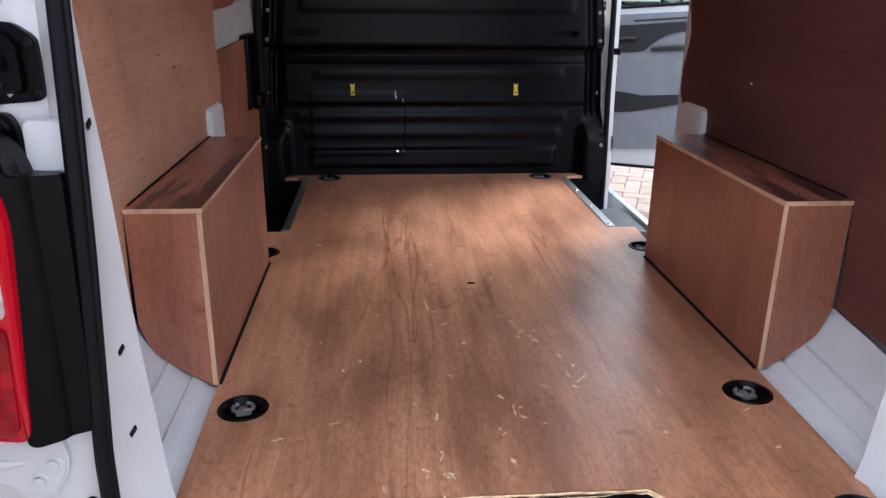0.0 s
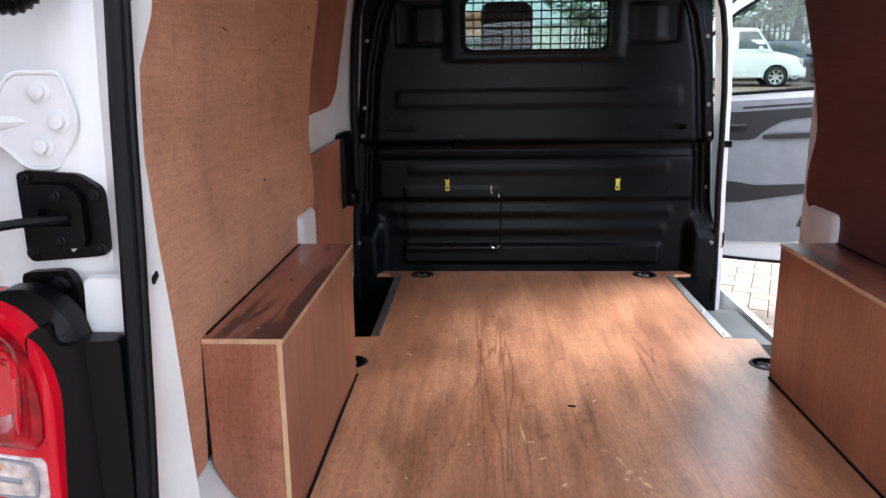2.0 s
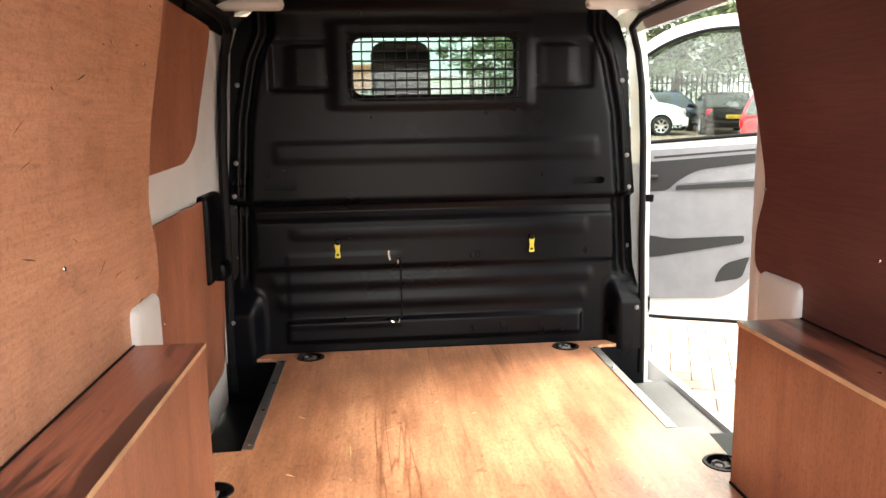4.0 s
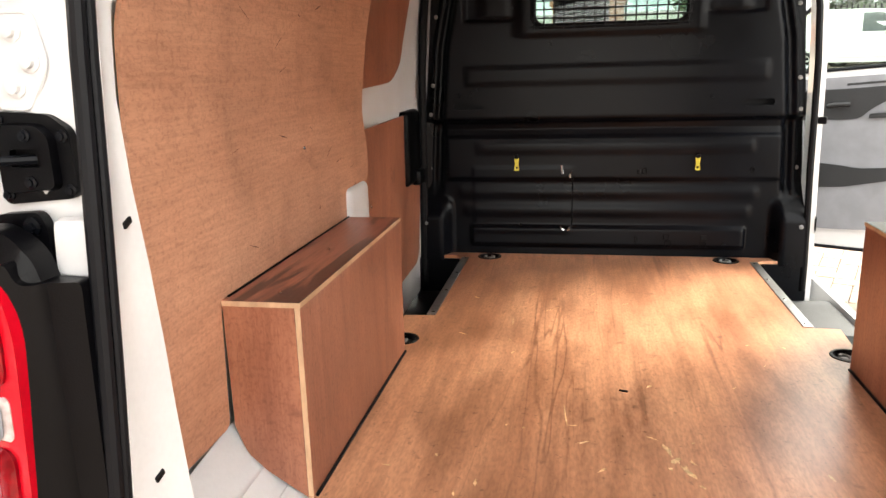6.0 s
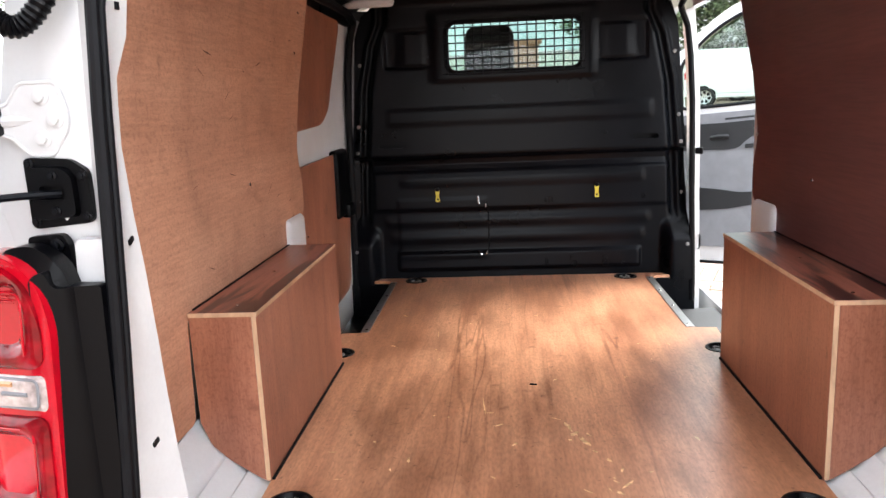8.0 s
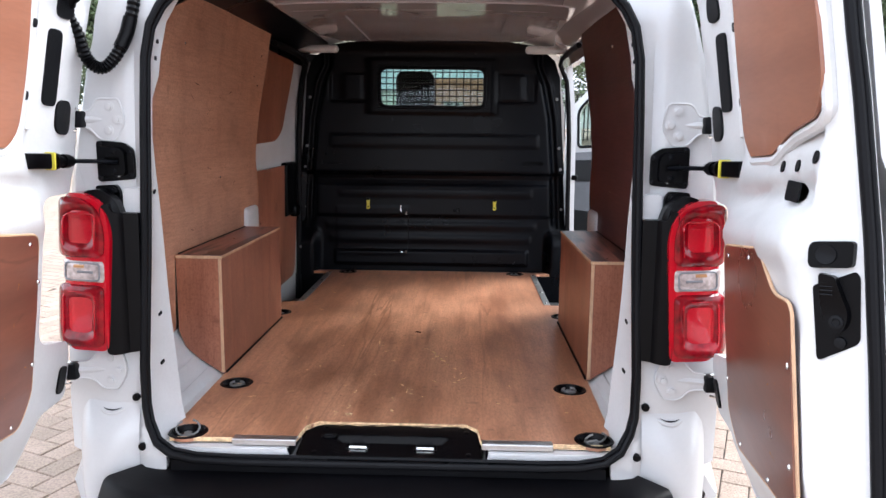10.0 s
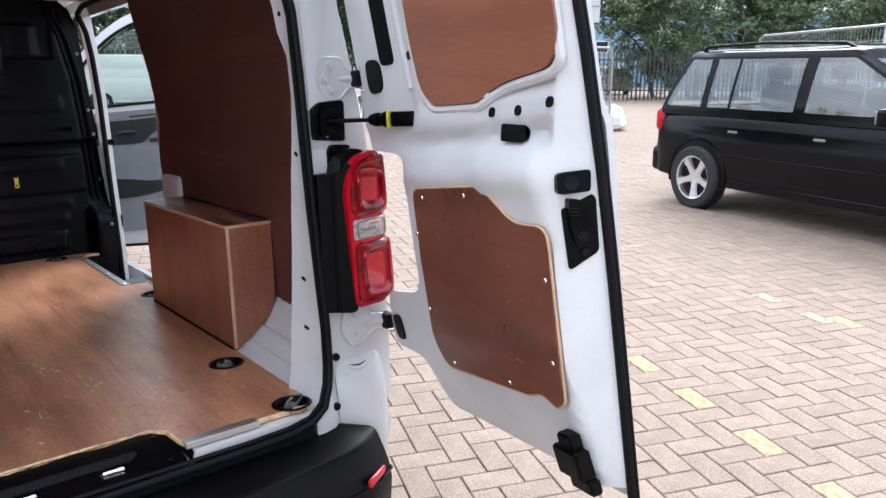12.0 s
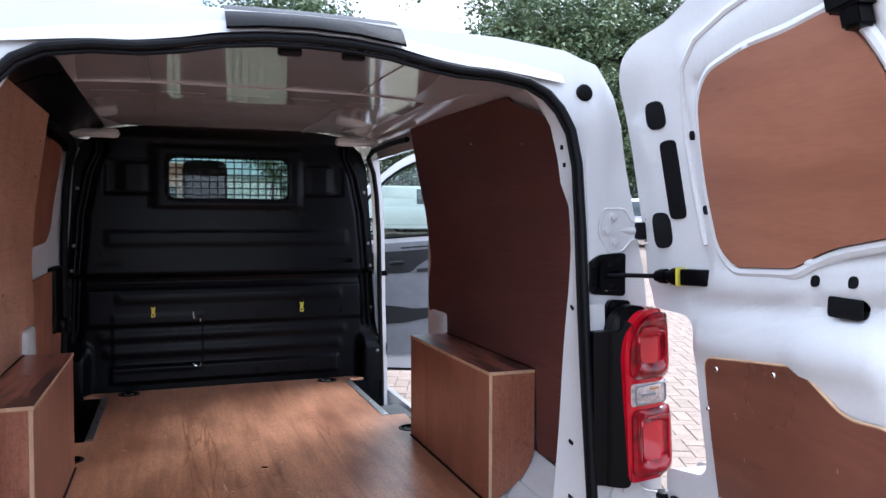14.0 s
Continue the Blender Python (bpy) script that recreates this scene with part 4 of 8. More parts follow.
    rim = rounded([(0.674, 1.302, 0.010), (0.742, 1.297, 0.010), (0.742, 1.378, 0.010), (0.690, 1.376, 0.008), (0.675, 1.362, 0.008)], 0.01, 4)
    slot = rect(0.688, 0.728, 1.328, 1.349, 0.004, 2)
    part("raised_rim", sheet(rim, 0.011, lambda u, v, w: Vector((s * (out + 0.708 + (u - 0.708) * (1 - 5 * w)), y0 - 0.0125 - w, 1.338 + (v - 1.338) * (1 - 5 * w))), [slot]), PLASTIC, cs)
    for dx, dz in ((-0.038, 0.024), (0.040, 0.044), (-0.040, -0.037), (0.040, -0.042), (0.0, 0.026), (0.0, -0.026)):
        b = bmesh.new()
        lathe(b, [(0.0075, 0.0), (0.0075, 0.002), (0.0045, 0.003), (0.0045, 0.006), (0.0, 0.007)], pose(s * (out + 0.7045 + dx), y0 - (0.012 if abs(dx) > 0.01 else 0.0235), 1.3375 + dz, 90), 10)
        part("check_screw", b, BLACKSTEEL, cs)
    b = bmesh.new()
    tube(b, [(s * 0.700, y0 - 0.02, 1.337), (s * 0.73, y0 - 0.06, 1.339), (s * 0.775, y0 - 0.15, 1.342), (s * 0.79, y0 - 0.20, 1.344)], 0.0055, 8)
    part("check_rod", b, BLACKSTEEL, cs, "black steel check rod")
    b = bmesh.new()
    dirv = Vector((s * 0.05, -0.2, 0.006)).normalized()
    p0 = Vector((s * 0.766, y0 - 0.118, 1.341))
    for k, (r0, ln) in enumerate(((0.013, 0.012), (0.017, 0.016), (0.012, 0.02), (0.020, 0.010))):
        q = p0 + dirv * sum((0.012, 0.016, 0.02, 0.010)[:k])
        rod(b, q, q + dirv * ln, r0, seg=12)
    part("check_stop", b, PLASTIC, cs)
    q = p0 + dirv * 0.066
    b = bmesh.new()
    block(b, -0.015, 0.015, -0.0035, 0.0035, -0.021, 0.021, 0.003, 2, Matrix.Translation(q) @ dirv.to_track_quat("Y", "Z").to_matrix().to_4x4())
    part("check_clip", b, YELLOW, cs, "yellow plastic clip")
    b = bmesh.new()
    block(b, -0.016, 0.016, -0.035, 0.035, -0.018, 0.018, 0.004, 2, Matrix.Translation(q + dirv * 0.045) @ dirv.to_track_quat("Y", "Z").to_matrix().to_4x4())
    part("check_housing", b, PLASTIC, cs)

    # raised pressing beside the lamp
    part("pressed_pad", sheet(rect(0.636, 0.686, 1.205, 1.272, 0.010, 3), 0.010, lambda u, v, w: Vector((s * (0.661 + (u - 0.661) * (1 - 8 * w)), rear_y(v) + 0.014 - w, 1.2385 + (v - 1.2385) * (1 - 8 * w)))), PAINT, jamb)
    # tail lamp with its black inner cover
    lamp = new("tail_lamp")
    lamp.parent = van
    lamp["label"] = "tall red tail lamp with clear reversing section"
    cover = rounded([(0.638, 0.852, 0.01), (0.708, 0.848, 0.02), (0.708, 1.23, 0.02), (0.694, 1.240, 0.02), (0.686, 1.212, 0.01), (0.632, 1.210, 0.008)], 0.01)
    part("lamp_surround", sheet(cover, 0.075, lambda u, v, w: Vector((s * u, 0.196 - w * interp([(0.632, 0.25), (0.655, 0.36), (0.665, 0.40), (0.672, 0.55), (0.69, 0.68), (0.708, 0.88)], u), v)), (), [0.65, 0.66, 0.665, 0.672, 0.68, 0.69, 0.70]), PLASTIC, lamp, "black plastic lamp surround")
    b = sheet(rounded([(0.664, 1.10, 0.004), (0.700, 1.10, 0.004), (0.700, 1.17, 0.03), (0.716, 1.225, 0.03), (0.765, 1.262, 0.02), (0.752, 1.268, 0.02), (0.722, 1.270, 0.02), (0.684, 1.246, 0.03), (0.670, 1.20, 0.02)], 0.01), 0.06, lambda u, v, w: Vector((s * u, 0.200 - w * interp([(0.668, 0.45), (0.69, 0.90), (0.74, 1.10)], u) * interp([(1.2, 1.0), (1.27, 0.45)], v), v)), (), [0.68, 0.69, 0.70, 0.72, 0.74], [1.14, 1.18, 1.20, 1.22, 1.24, 1.255])
    part("lamp_shoulder", b, PLASTIC, lamp, "black plastic lamp shoulder")
    part("lamp_bracket", sheet(rounded([(0.690, 1.196, 0.004), (0.755, 1.196, 0.004), (0.755, 1.276, 0.008), (0.702, 1.279, 0.010), (0.693, 1.264, 0.010)], 0.006, 3), 0.014, lambda u, v, w: Vector((s * u, 0.228 - w, v))), PLASTIC, lamp, "black plastic lamp bracket")
    b = bmesh.new()
    lathe(b, [(0.011, 0.0), (0.011, 0.003), (0.006, 0.004), (0.006, 0.009), (0.0, 0.010)], pose(s * 0.710, 0.214, 1.262, 90), 12)
    part("bracket_bolt", b, BLACKSTEEL, lamp)
    b = bmesh.new()
    tube(b, [(s * 0.6725, 0.1665, z) for z in (0.858, 0.95, 1.05, 1.15, 1.188)], 0.0022, 6)
    part("surround_crease", b, PLASTIC, lamp)

    def lens(points, r, back, front, name, material, label, crown, bowl=0.0):
        """A lamp cover from its outline: bulged, wrapping forward round the body corner."""
        o = rounded(points, r, 5)
        u0, u1 = min(p[0] for p in o), max(p[0] for p in o)
        v0, v1 = min(p[1] for p in o), max(p[1] for p in o)

        def f(u, v, w):
            a, c = (u - u0) / (u1 - u0), (v - v0) / (v1 - v0)
            bulge = (1 - (2 * a - 1) ** 4) * (1 - (2 * c - 1) ** 6)
            return Vector((s * (u - 0.058 * (v - 0.85)), (back if w < 1e-6 else front - crown * bulge + bowl * bump_rect(u, v, u0 + 0.032, u1 - 0.038, v0 + 0.034, v1 - 0.030, 0.020)) + 0.20 * (u - 0.707) + 2.6 * max(0.0, u - 0.80) ** 1.6, v))

        return part(name, sheet(o, 1.0, f, (), [u0 + (u1 - u0) * k / 18 for k in range(1, 18)], [v0 + (v1 - v0) * k / 18 for k in range(1, 18)]), material, lamp, label, smooth=50)

    lens([(0.704, 0.862, 0.02), (0.820, 0.860, 0.03), (0.834, 0.94, 0.03), (0.838, 1.20, 0.05), (0.833, 1.262, 0.02), (0.770, 1.262, 0.03), (0.722, 1.230, 0.04), (0.704, 1.17, 0.03)], 0.02, 0.19, 0.131, "lamp_body", REDLENS, "glossy red lamp body", 0.006)
    lens([(0.716, 1.104, 0.020), (0.842, 1.100, 0.025), (0.860, 1.130, 0.03), (0.862, 1.20, 0.04), (0.856, 1.250, 0.022), (0.790, 1.255, 0.035), (0.733, 1.226, 0.04), (0.716, 1.170, 0.03)], 0.02, 0.165, 0.124, "brake_lens", REDDEEP, "deep red faceted brake lens", 0.016, 0.028)
    lens([(0.714, 0.874, 0.020), (0.846, 0.870, 0.030), (0.862, 0.91, 0.03), (0.862, 1.00, 0.03), (0.846, 1.032, 0.020), (0.716, 1.032, 0.020)], 0.02, 0.165, 0.124, "rear_lens", REDDEEP, "deep red faceted rear lens", 0.016, 0.028)
    lens([(0.715, 1.039, 0.012), (0.838, 1.039, 0.014), (0.842, 1.094, 0.014), (0.717, 1.094, 0.012)], 0.012, 0.165, 0.127, "reversing_lens", CLEARLENS, "clear reversing lens", 0.008)
    front = lambda x, z, off: Vector((s * (x - 0.058 * (z - 0.85)), off + 0.20 * (x - 0.707) + 2.6 * max(0.0, x - 0.80) ** 1.6, z))
    for za, zb in ((1.116, 1.212), (0.890, 1.018)):
        b = bmesh.new()
        for k in range(9):
            x = 0.748 + 0.006 * k
            tube(b, [front(x + 0.004, z, 0.1340) for z in (za + 0.030, (za + zb) / 2, zb - 0.026)], 0.0016, 5)
        for k in range(5):
            z = zb - 0.020 + 0.0045 * k
            tube(b, [front(x, z, 0.1300 - 0.0045 * k) for x in (0.756, 0.785, 0.812)], 0.0012, 5)
        part("lens_rib", b, REDLENS, lamp)
        b = bmesh.new()
        tube(b, [front(x, z, 0.1095 + 0.012 * abs(2 * (z - za) / (zb - za) - 1) ** 3) for x, z in rect(0.736, 0.830, za, zb, 0.022, 4)], 0.0022, 6, True)
        part("lens_frame", b, REDLENS, lamp)
    b = bmesh.new()
    tube(b, [front(x, z, 0.1200) for x, z in rect(0.726, 0.826, 1.045, 1.088, 0.010, 3)], 0.0022, 6, True)
    tube(b, [front(x, 1.066, 0.1195) for x in (0.744, 0.765, 0.786)], 0.0035, 6)
    part("reflector_frame", b, DOORTRIM, lamp)
    b = bmesh.new()
    tube(b, [front(x, 1.080, 0.1205) for x in (0.768, 0.782, 0.796)], 0.0045, 6)
    part("amber_bulb", b, AMBER, lamp, "amber bulb behind the clear lens")

    # lower body corner below the lamp
    zs = [0.33, 0.40, 0.50, 0.58, 0.62, 0.65, 0.68, 0.70, 0.715, 0.73]
    bulge = [(0.33, 0.02), (0.45, 0.055), (0.56, 0.055), (0.64, 0.040), (0.68, 0.018), (0.70, 0.006), (0.715, -0.004), (0.73, -0.012)]

    def corner(u, v):
        bl = interp(bulge, v)
        k = u
        x = 0.655 + 0.20 * k + (0.045 if k > 0.95 else 0.0) * 0
        y = 0.192 - bl * math.sin(math.pi * min(1, 0.15 + k * 0.75)) + 0.10 * max(0, k - 0.62) ** 2 / 0.14 - 0.004
        return Vector((s * x, y, v))

    t = grid_sheet([i / 10 for i in range(11)], zs, corner)
    part("corner_panel", t, PAINT, van, "white painted lower rear corner")
    # thin black line drawn as the shade along the pressed crease
    b = bmesh.new()
    tube(b, [corner(k, 0.690 + 0.006 * ((k - 0.36) / 0.12) ** 2) + Vector((0, -0.0005, 0)) for k in (0.24, 0.30, 0.36, 0.42, 0.48)], [0.0006, 0.0016, 0.0022, 0.0016, 0.0006], 6)
    part("corner_slot", b, RUBBER, van, "dark line for the shade along the corner crease")
    b = bmesh.new()
    tube(b, [corner(k, 0.682 + 0.006 * ((k - 0.36) / 0.12) ** 2) + Vector((0, 0.001, 0)) for k in (0.20, 0.26, 0.31, 0.36, 0.41, 0.46, 0.52)], [0.002, 0.005, 0.006, 0.006, 0.006, 0.005, 0.002], 8)
    part("corner_crease", b, PAINT, van)

# panel under the sill, closing the opening's foot
b = grid_sheet([-0.56, -0.48, -0.4, -0.27, -0.25, 0, 0.25, 0.27, 0.4, 0.48, 0.56], [0, 0.4, 0.7, 1.0], lambda u, v: Vector((u, 0.134 - 0.004 * v, 0.574 - 0.010 * (1 - step(abs(u), 0.25, 0.27)) - 0.09 * v)))
part("sill_panel", b, BUMPERP, van, "black plastic sill panel")
# rear header between the seal and the roof edge
def header(u, v):
    z0 = interp([(0, 1.849), (0.09, 1.846), (0.18, 1.836), (0.26, 1.818), (0.34, 1.806), (0.43, 1.803), (0.62, 1.78)], abs(u)) + 0.010
    z1 = 1.925 - 0.05 * (abs(u) / 0.62) ** 3
    return Vector((u, rear_y(1.80) - 0.010 + 0.05 * v * v + 0.065 * v, z0 + (z1 - z0) * v ** 0.9))


b = grid_sheet([-0.60 + 0.05 * i for i in range(25)], [0, 0.2, 0.4, 0.6, 0.8, 1.0], header)
part("rear_header", b, PAINT, van, "white painted rear roof edge")
# inner side of the header, with latch pockets
bmh = sheet(rounded([(-0.56, 1.80), (0.56, 1.80), (0.56, 1.875), (-0.56, 1.875)], 0.0), 0.01,
            lambda u, v, w: Vector((u, 0.30 + (v - 1.80) * 1.55 + w, interp([(0, 1.840), (0.2, 1.828), (0.34, 1.800), (0.6, 1.79)], abs(u)) + (v - 1.80) * 0.55)), (), [-0.45 + 0.05 * i for i in range(19)])
part("inner_header", bmh, PRIMER, van, "white painted inner roof edge")
for x in (-0.035, 0.105):
    b = bmesh.new()
    block(b, x - 0.026, x + 0.026, 0.318, 0.345, 1.822, 1.846, 0.006, 2)
    block(b, x - 0.012, x + 0.010, 0.36, 0.375, 1.84, 1.846, 0.002, 1)
    part("latch_striker", b, PLASTIC, van, "black plastic upper latch striker")
b = sheet(rounded([(-0.172, 0.0), (0.205, 0.0), (0.205, 0.86), (-0.172, 0.86)], 0.006, 3), 0.008, lambda u, v, w: header(u, v) + Vector((0, -0.006 - 0.6 * w, 0.004 + 0.5 * w)), (), [-0.1, 0.0, 0.1], [0.3, 0.5, 0.7])
part("high_brake_lamp", b, PLASTIC, van, "black high-level brake lamp housing")

# the seal round the opening
b = bmesh.new()
tube(b, [(x - math.copysign(0.004, x) * (abs(x) > 0.3), rear_y(z) - 0.008 - 0.048 * (1 - step(z, 0.585, 0.70)), z) for x, z in LOOP], 0.0100, 10, True)
seal = part("door_seal", b, RUBBER, van, "black rubber rear door seal")
b = bmesh.new()
mid = Vector((0.0, 1.2))
lip = []
for x, z in LOOP:
    q = Vector((x, z)) + (mid - Vector((x, z))).normalized() * 0.014
    lip.append((q.x, rear_y(z) + 0.002 + foot(z), q.y))
tube(b, lip, 0.0055, 8, True)
part("seal_lip", b, RUBBER, seal)

# sill strip and step pad
part("rear_sill", sheet(rounded([(-0.655, 0.10), (0.655, 0.10), (0.62, 0.30), (-0.62, 0.30)], 0.03), 0.03, lambda u, v, w: Vector((u, v + 0.05, 0.586 + 0.6 * w - 0.05 * (1 - step(abs(u), 0.25, 0.262)))), (), [-0.262, -0.256, -0.25, 0.25, 0.256, 0.262]), PRIMER, van, "white painted rear sill")
STEP = rounded([(-0.242, 0.147, 0.01), (0.246, 0.147, 0.01), (0.238, 0.245, 0.02), (0.215, 0.284, 0.02), (-0.205, 0.284, 0.03), (-0.236, 0.235, 0.03)], 0.02)
HOLE1, HOLE2 = rect(-0.116, -0.054, 0.180, 0.220, 0.016, 4), rect(0.064, 0.126, 0.180, 0.220, 0.016, 4)


def step_z(u, v):
    z = interp([(0.130, 0.576), (0.17, 0.587), (0.23, 0.602), (0.26, 0.6085), (0.285, 0.611)], v)
    return z - 0.013 * bump_rect(u, v, -0.14, 0.15, 0.10, 0.224, 0.006)


sp = part("step_pad", sheet(STEP, 0.012, lambda u, v, w: Vector((u, v, step_z(u, v) + w - 0.012)), [HOLE1, HOLE2], [-0.2 + 0.02 * i for i in range(21)], [0.13 + 0.009 * i for i in range(17)]), PLASTIC, van, "black plastic rear step pad", smooth=50)
for x in (-0.085, 0.095):
    b = bmesh.new()
    tube(b, [(x - 0.026, 0.200, 0.568), (x - 0.021, 0.200, 0.579), (x + 0.021, 0.200, 0.579), (x + 0.026, 0.200, 0.568)], 0.008, 8)
    block(b, x - 0.028, x + 0.028, 0.178, 0.222, 0.562, 0.570)
    part("door_striker", b, CHROME, sp, "bright steel door striker")
b = bmesh.new()
tube(b, [(-0.165 + 0.02 * math.cos(a), 0.225 + 0.010 * math.sin(a), 0.602) for a in [k * math.pi / 6 for k in range(12)]], 0.004, 6, True)
part("screw_cap", b, PLASTIC, sp)
for x, y in ((-0.195, 0.16), (0.21, 0.16), (0.205, 0.255), (-0.18, 0.268)):
    b = bmesh.new()
    lathe(b, [(0.007, 0.0), (0.007, 0.003), (0.0, 0.004)], pose(x, y, step_z(x, y)), 10)
    part("screw", b, PLASTIC, sp)

sp.matrix_local = Matrix.Translation((0.0, 0.014, 0.003))

# bumper: chamfered black plastic, with reflectors
BTOP = rounded([(-0.615, 0.200), (-0.722, 0.082, 0.012), (-0.64, 0.030, 0.06), (-0.3, -0.014, 0.2), (0.3, -0.014, 0.2), (0.64, 0.030, 0.06), (0.722, 0.082, 0.012), (0.615, 0.200)], 0.03)


def bumper_map(u, v, w):
    out = 1.0 + 0.03 * step(w, 0.0, 0.12)
    return Vector((u * out, v - 0.03 * step(w, 0.0, 0.10) * (v < 0.1), 0.538 - w + 0.014 * step(v, 0.02, 0.13) - 0.004 * step(abs(u), 0.60, 0.72)))


b = bmesh.new()
rings = []
for w, ins in ((0.0, 0.010), (0.004, 0.003), (0.012, 0.0), (0.06, 0.0), (0.10, 0.002), (0.13, 0.0), (0.20, 0.004), (0.24, 0.02)):
    rings.append([b.verts.new(bumper_map(u * (1 - ins), v + ins * (v < 0.15), w)) for u, v in BTOP])
for r0, r1 in zip(rings, rings[1:]):
    for k in range(len(BTOP)):
        b.faces.new((r0[k], r0[(k + 1) % len(BTOP)], r1[(k + 1) % len(BTOP)], r1[k]))
b.faces.new(rings[0])
b.faces.new(rings[-1][::-1])
bmesh.ops.triangulate(b, faces=[f for f in b.faces if len(f.verts) > 4])
bmesh.ops.recalc_face_normals(b, faces=b.faces[:])
bump = part("rear_bumper", b, BUMPERP, van, "black textured plastic rear bumper", smooth=30)
for s in (-1, 1):
    b = bmesh.new()
    block(b, -0.045, 0.045, -0.006, 0.006, -0.011, 0.011, 0.005, 3, pose(s * 0.665, 0.010, 0.452, 0, 0, s * 32))
    part("bumper_reflector", b, REDLENS, bump, "narrow red reflector")
b = bmesh.new()
tube(b, [bumper_map(u * 1.001, v - 0.001, 0.105) for u, v in BTOP if v < 0.15], 0.003, 6)
part("bumper_crease", b, BUMPERP, bump)


# ---- rear doors, each in its own frame: s along the leaf from the hinge, w towards the load bay ----
WIN_Z = [(0.58, -0.015), (0.70, 0.018), (0.82, 0.040), (1.0, 0.052), (1.18, 0.058), (1.25, 0.050), (1.36, 0.030), (1.45, 0.038), (1.65, 0.062), (1.80, 0.088), (1.95, 0.115)]


def leaf(side):
    """One rear door leaf, standing open."""
    # the hinge line leans forward with the rear of the body
    TS = math.sin(radians(5.0))
    AXIS = Matrix.Translation((0, 0.15, 0.8)) @ Matrix.Rotation(radians(-5.0), 4, "X") @ Matrix.Translation((0, -0.15, -0.8))
    d = Vector((-0.137 * side, -0.990, 0))
    n = Vector((-0.990 * side, 0.137, 0))
    h = Vector((0.860 * side, 0.150, 0))

    EDGE_W = [(0.55, -0.060), (0.93, -0.036), (1.01, -0.031), (1.2, -0.016), (1.41, 0.008), (1.49, 0.020), (1.95, 0.076)]
    OUT_W = [(0.55, -0.075), (0.93, -0.058), (1.01, -0.058), (1.2, -0.057), (1.28, -0.052), (1.32, -0.034), (1.41, -0.023), (1.49, -0.014), (1.95, 0.045)]
    KNEE = [(0.60, 0.748), (1.25, 0.744), (1.40, 0.772), (1.60, 0.772), (1.75, 0.758)]

    def at(u, v, w):
        """Place on the leaf: u from the hinge, v height, w proud of the inner skin, which turns back along the free edge."""
        k = min(1.3, max(0.0, (u - interp(KNEE, v)) / (0.792 - interp(KNEE, v))))
        ww = interp(WIN_Z, v) * (1 - k) + interp(EDGE_W, v) * k + w
        p = h + d * u + n * ww
        p.z = v
        return AXIS @ p

    def plain(u, v, w):
        """Place by the distance from the hinge plane alone."""
        p = h + d * u + n * w
        p.z = v
        return AXIS @ p

    def edge(a, v, w):
        """Place on the turned-back free edge: a along it, w proud of it."""
        ku, kw, eu, ew = interp(KNEE, v), interp(WIN_Z, v), 0.788, interp(EDGE_W, v)
        t = Vector((eu - ku, ew - kw)).normalized()
        return plain(ku + t.x * a - t.y * w, v, kw + t.y * a + t.x * w)

    def M(pts):
        """Heights and reaches as seen in the yard, turned back into the leaf's own upright frame."""
        return [(q[0] + (q[1] - 0.8) * TS, q[1] - q[0] * TS, *q[2:]) for q in pts]

    door = new("rear_door")
    door.parent = van
    door["label"] = "white rear door standing open, inner side lined with plywood"
    cu = [0.02 + 0.02 * k for k in range(40)]
    cv = [0.62 + 0.03 * k for k in range(16)] + [1.10 + 0.016 * k for k in range(20)] + [1.43 + 0.03 * k for k in range(9)] + [1.70 + 0.016 * k for k in range(12)]
    INNER = rounded([(0.185, 0.600, 0.05), (0.792, 0.585, 0.01), (0.792, 1.900, 0.02), (0.32, 1.905, 0.10), (0.10, 1.865, 0.08), (0.0, 1.77, 0.06), (-0.01, 1.262, 0.03), (0.185, 1.245, 0.06),
                     (0.205, 0.905, 0.05), (0.02, 0.885, 0.03), (0.0, 0.735, 0.03), (0.17, 0.725, 0.05)], 0.03)
    UPPER = rounded([(0.268, 1.60, 0.1), (0.283, 1.690, 0.05), (0.335, 1.737, 0.04), (0.465, 1.746, 0.03), (0.57, 1.738, 0.03), (0.690, 1.739, 0.03), (0.748, 1.642, 0.06), (0.777, 1.547, 0.06), (0.777, 1.43, 0.04), (0.745, 1.385, 0.03),
                     (0.60, 1.373, 0.03), (0.541, 1.356, 0.02), (0.508, 1.343, 0.02), (0.328, 1.350, 0.05), (0.281, 1.391, 0.05), (0.268, 1.473, 0.05)], 0.03)
    LOWER = rounded(M([(0.215, 1.184, 0.03), (0.50, 1.218, 0.03), (0.61, 1.158, 0.03), (0.712, 1.165, 0.035), (0.738, 0.83, 0.02), (0.71, 0.808, 0.01), (0.665, 0.825, 0.03), (0.625, 0.805, 0.02), (0.30, 0.765, 0.04), (0.262, 0.82, 0.03)]), 0.03)

    def relief(u, v):
        """How far the pressed inner skin stands proud of its mean surface."""
        across = step(u, 0.13, 0.21) * (1 - step(u, 0.745, 0.785))
        r = (0.028 + 0.022 * step(v, 1.72, 1.84)) * (1 - step(u, 0.06, 0.23)) * step(v, 1.27, 1.36)   # hinge-side flange stands proud
        r += 0.008 * bump_rect(u, v, 0.232, 0.765, 1.29, 1.82, 0.02)                      # rim round the upper board
        r -= 0.016 * bump_rect(u, v, 0.265, 0.745, 1.355, 1.742, 0.012)
        r -= 0.016 * bump_rect(u, v, 0.15, 0.80, 1.255, 1.285, 0.022) * across            # groove
        r += 0.016 * bump_rect(u, v, 0.20, 0.73, 1.165, 1.225, 0.030)                     # shelf over the lower board
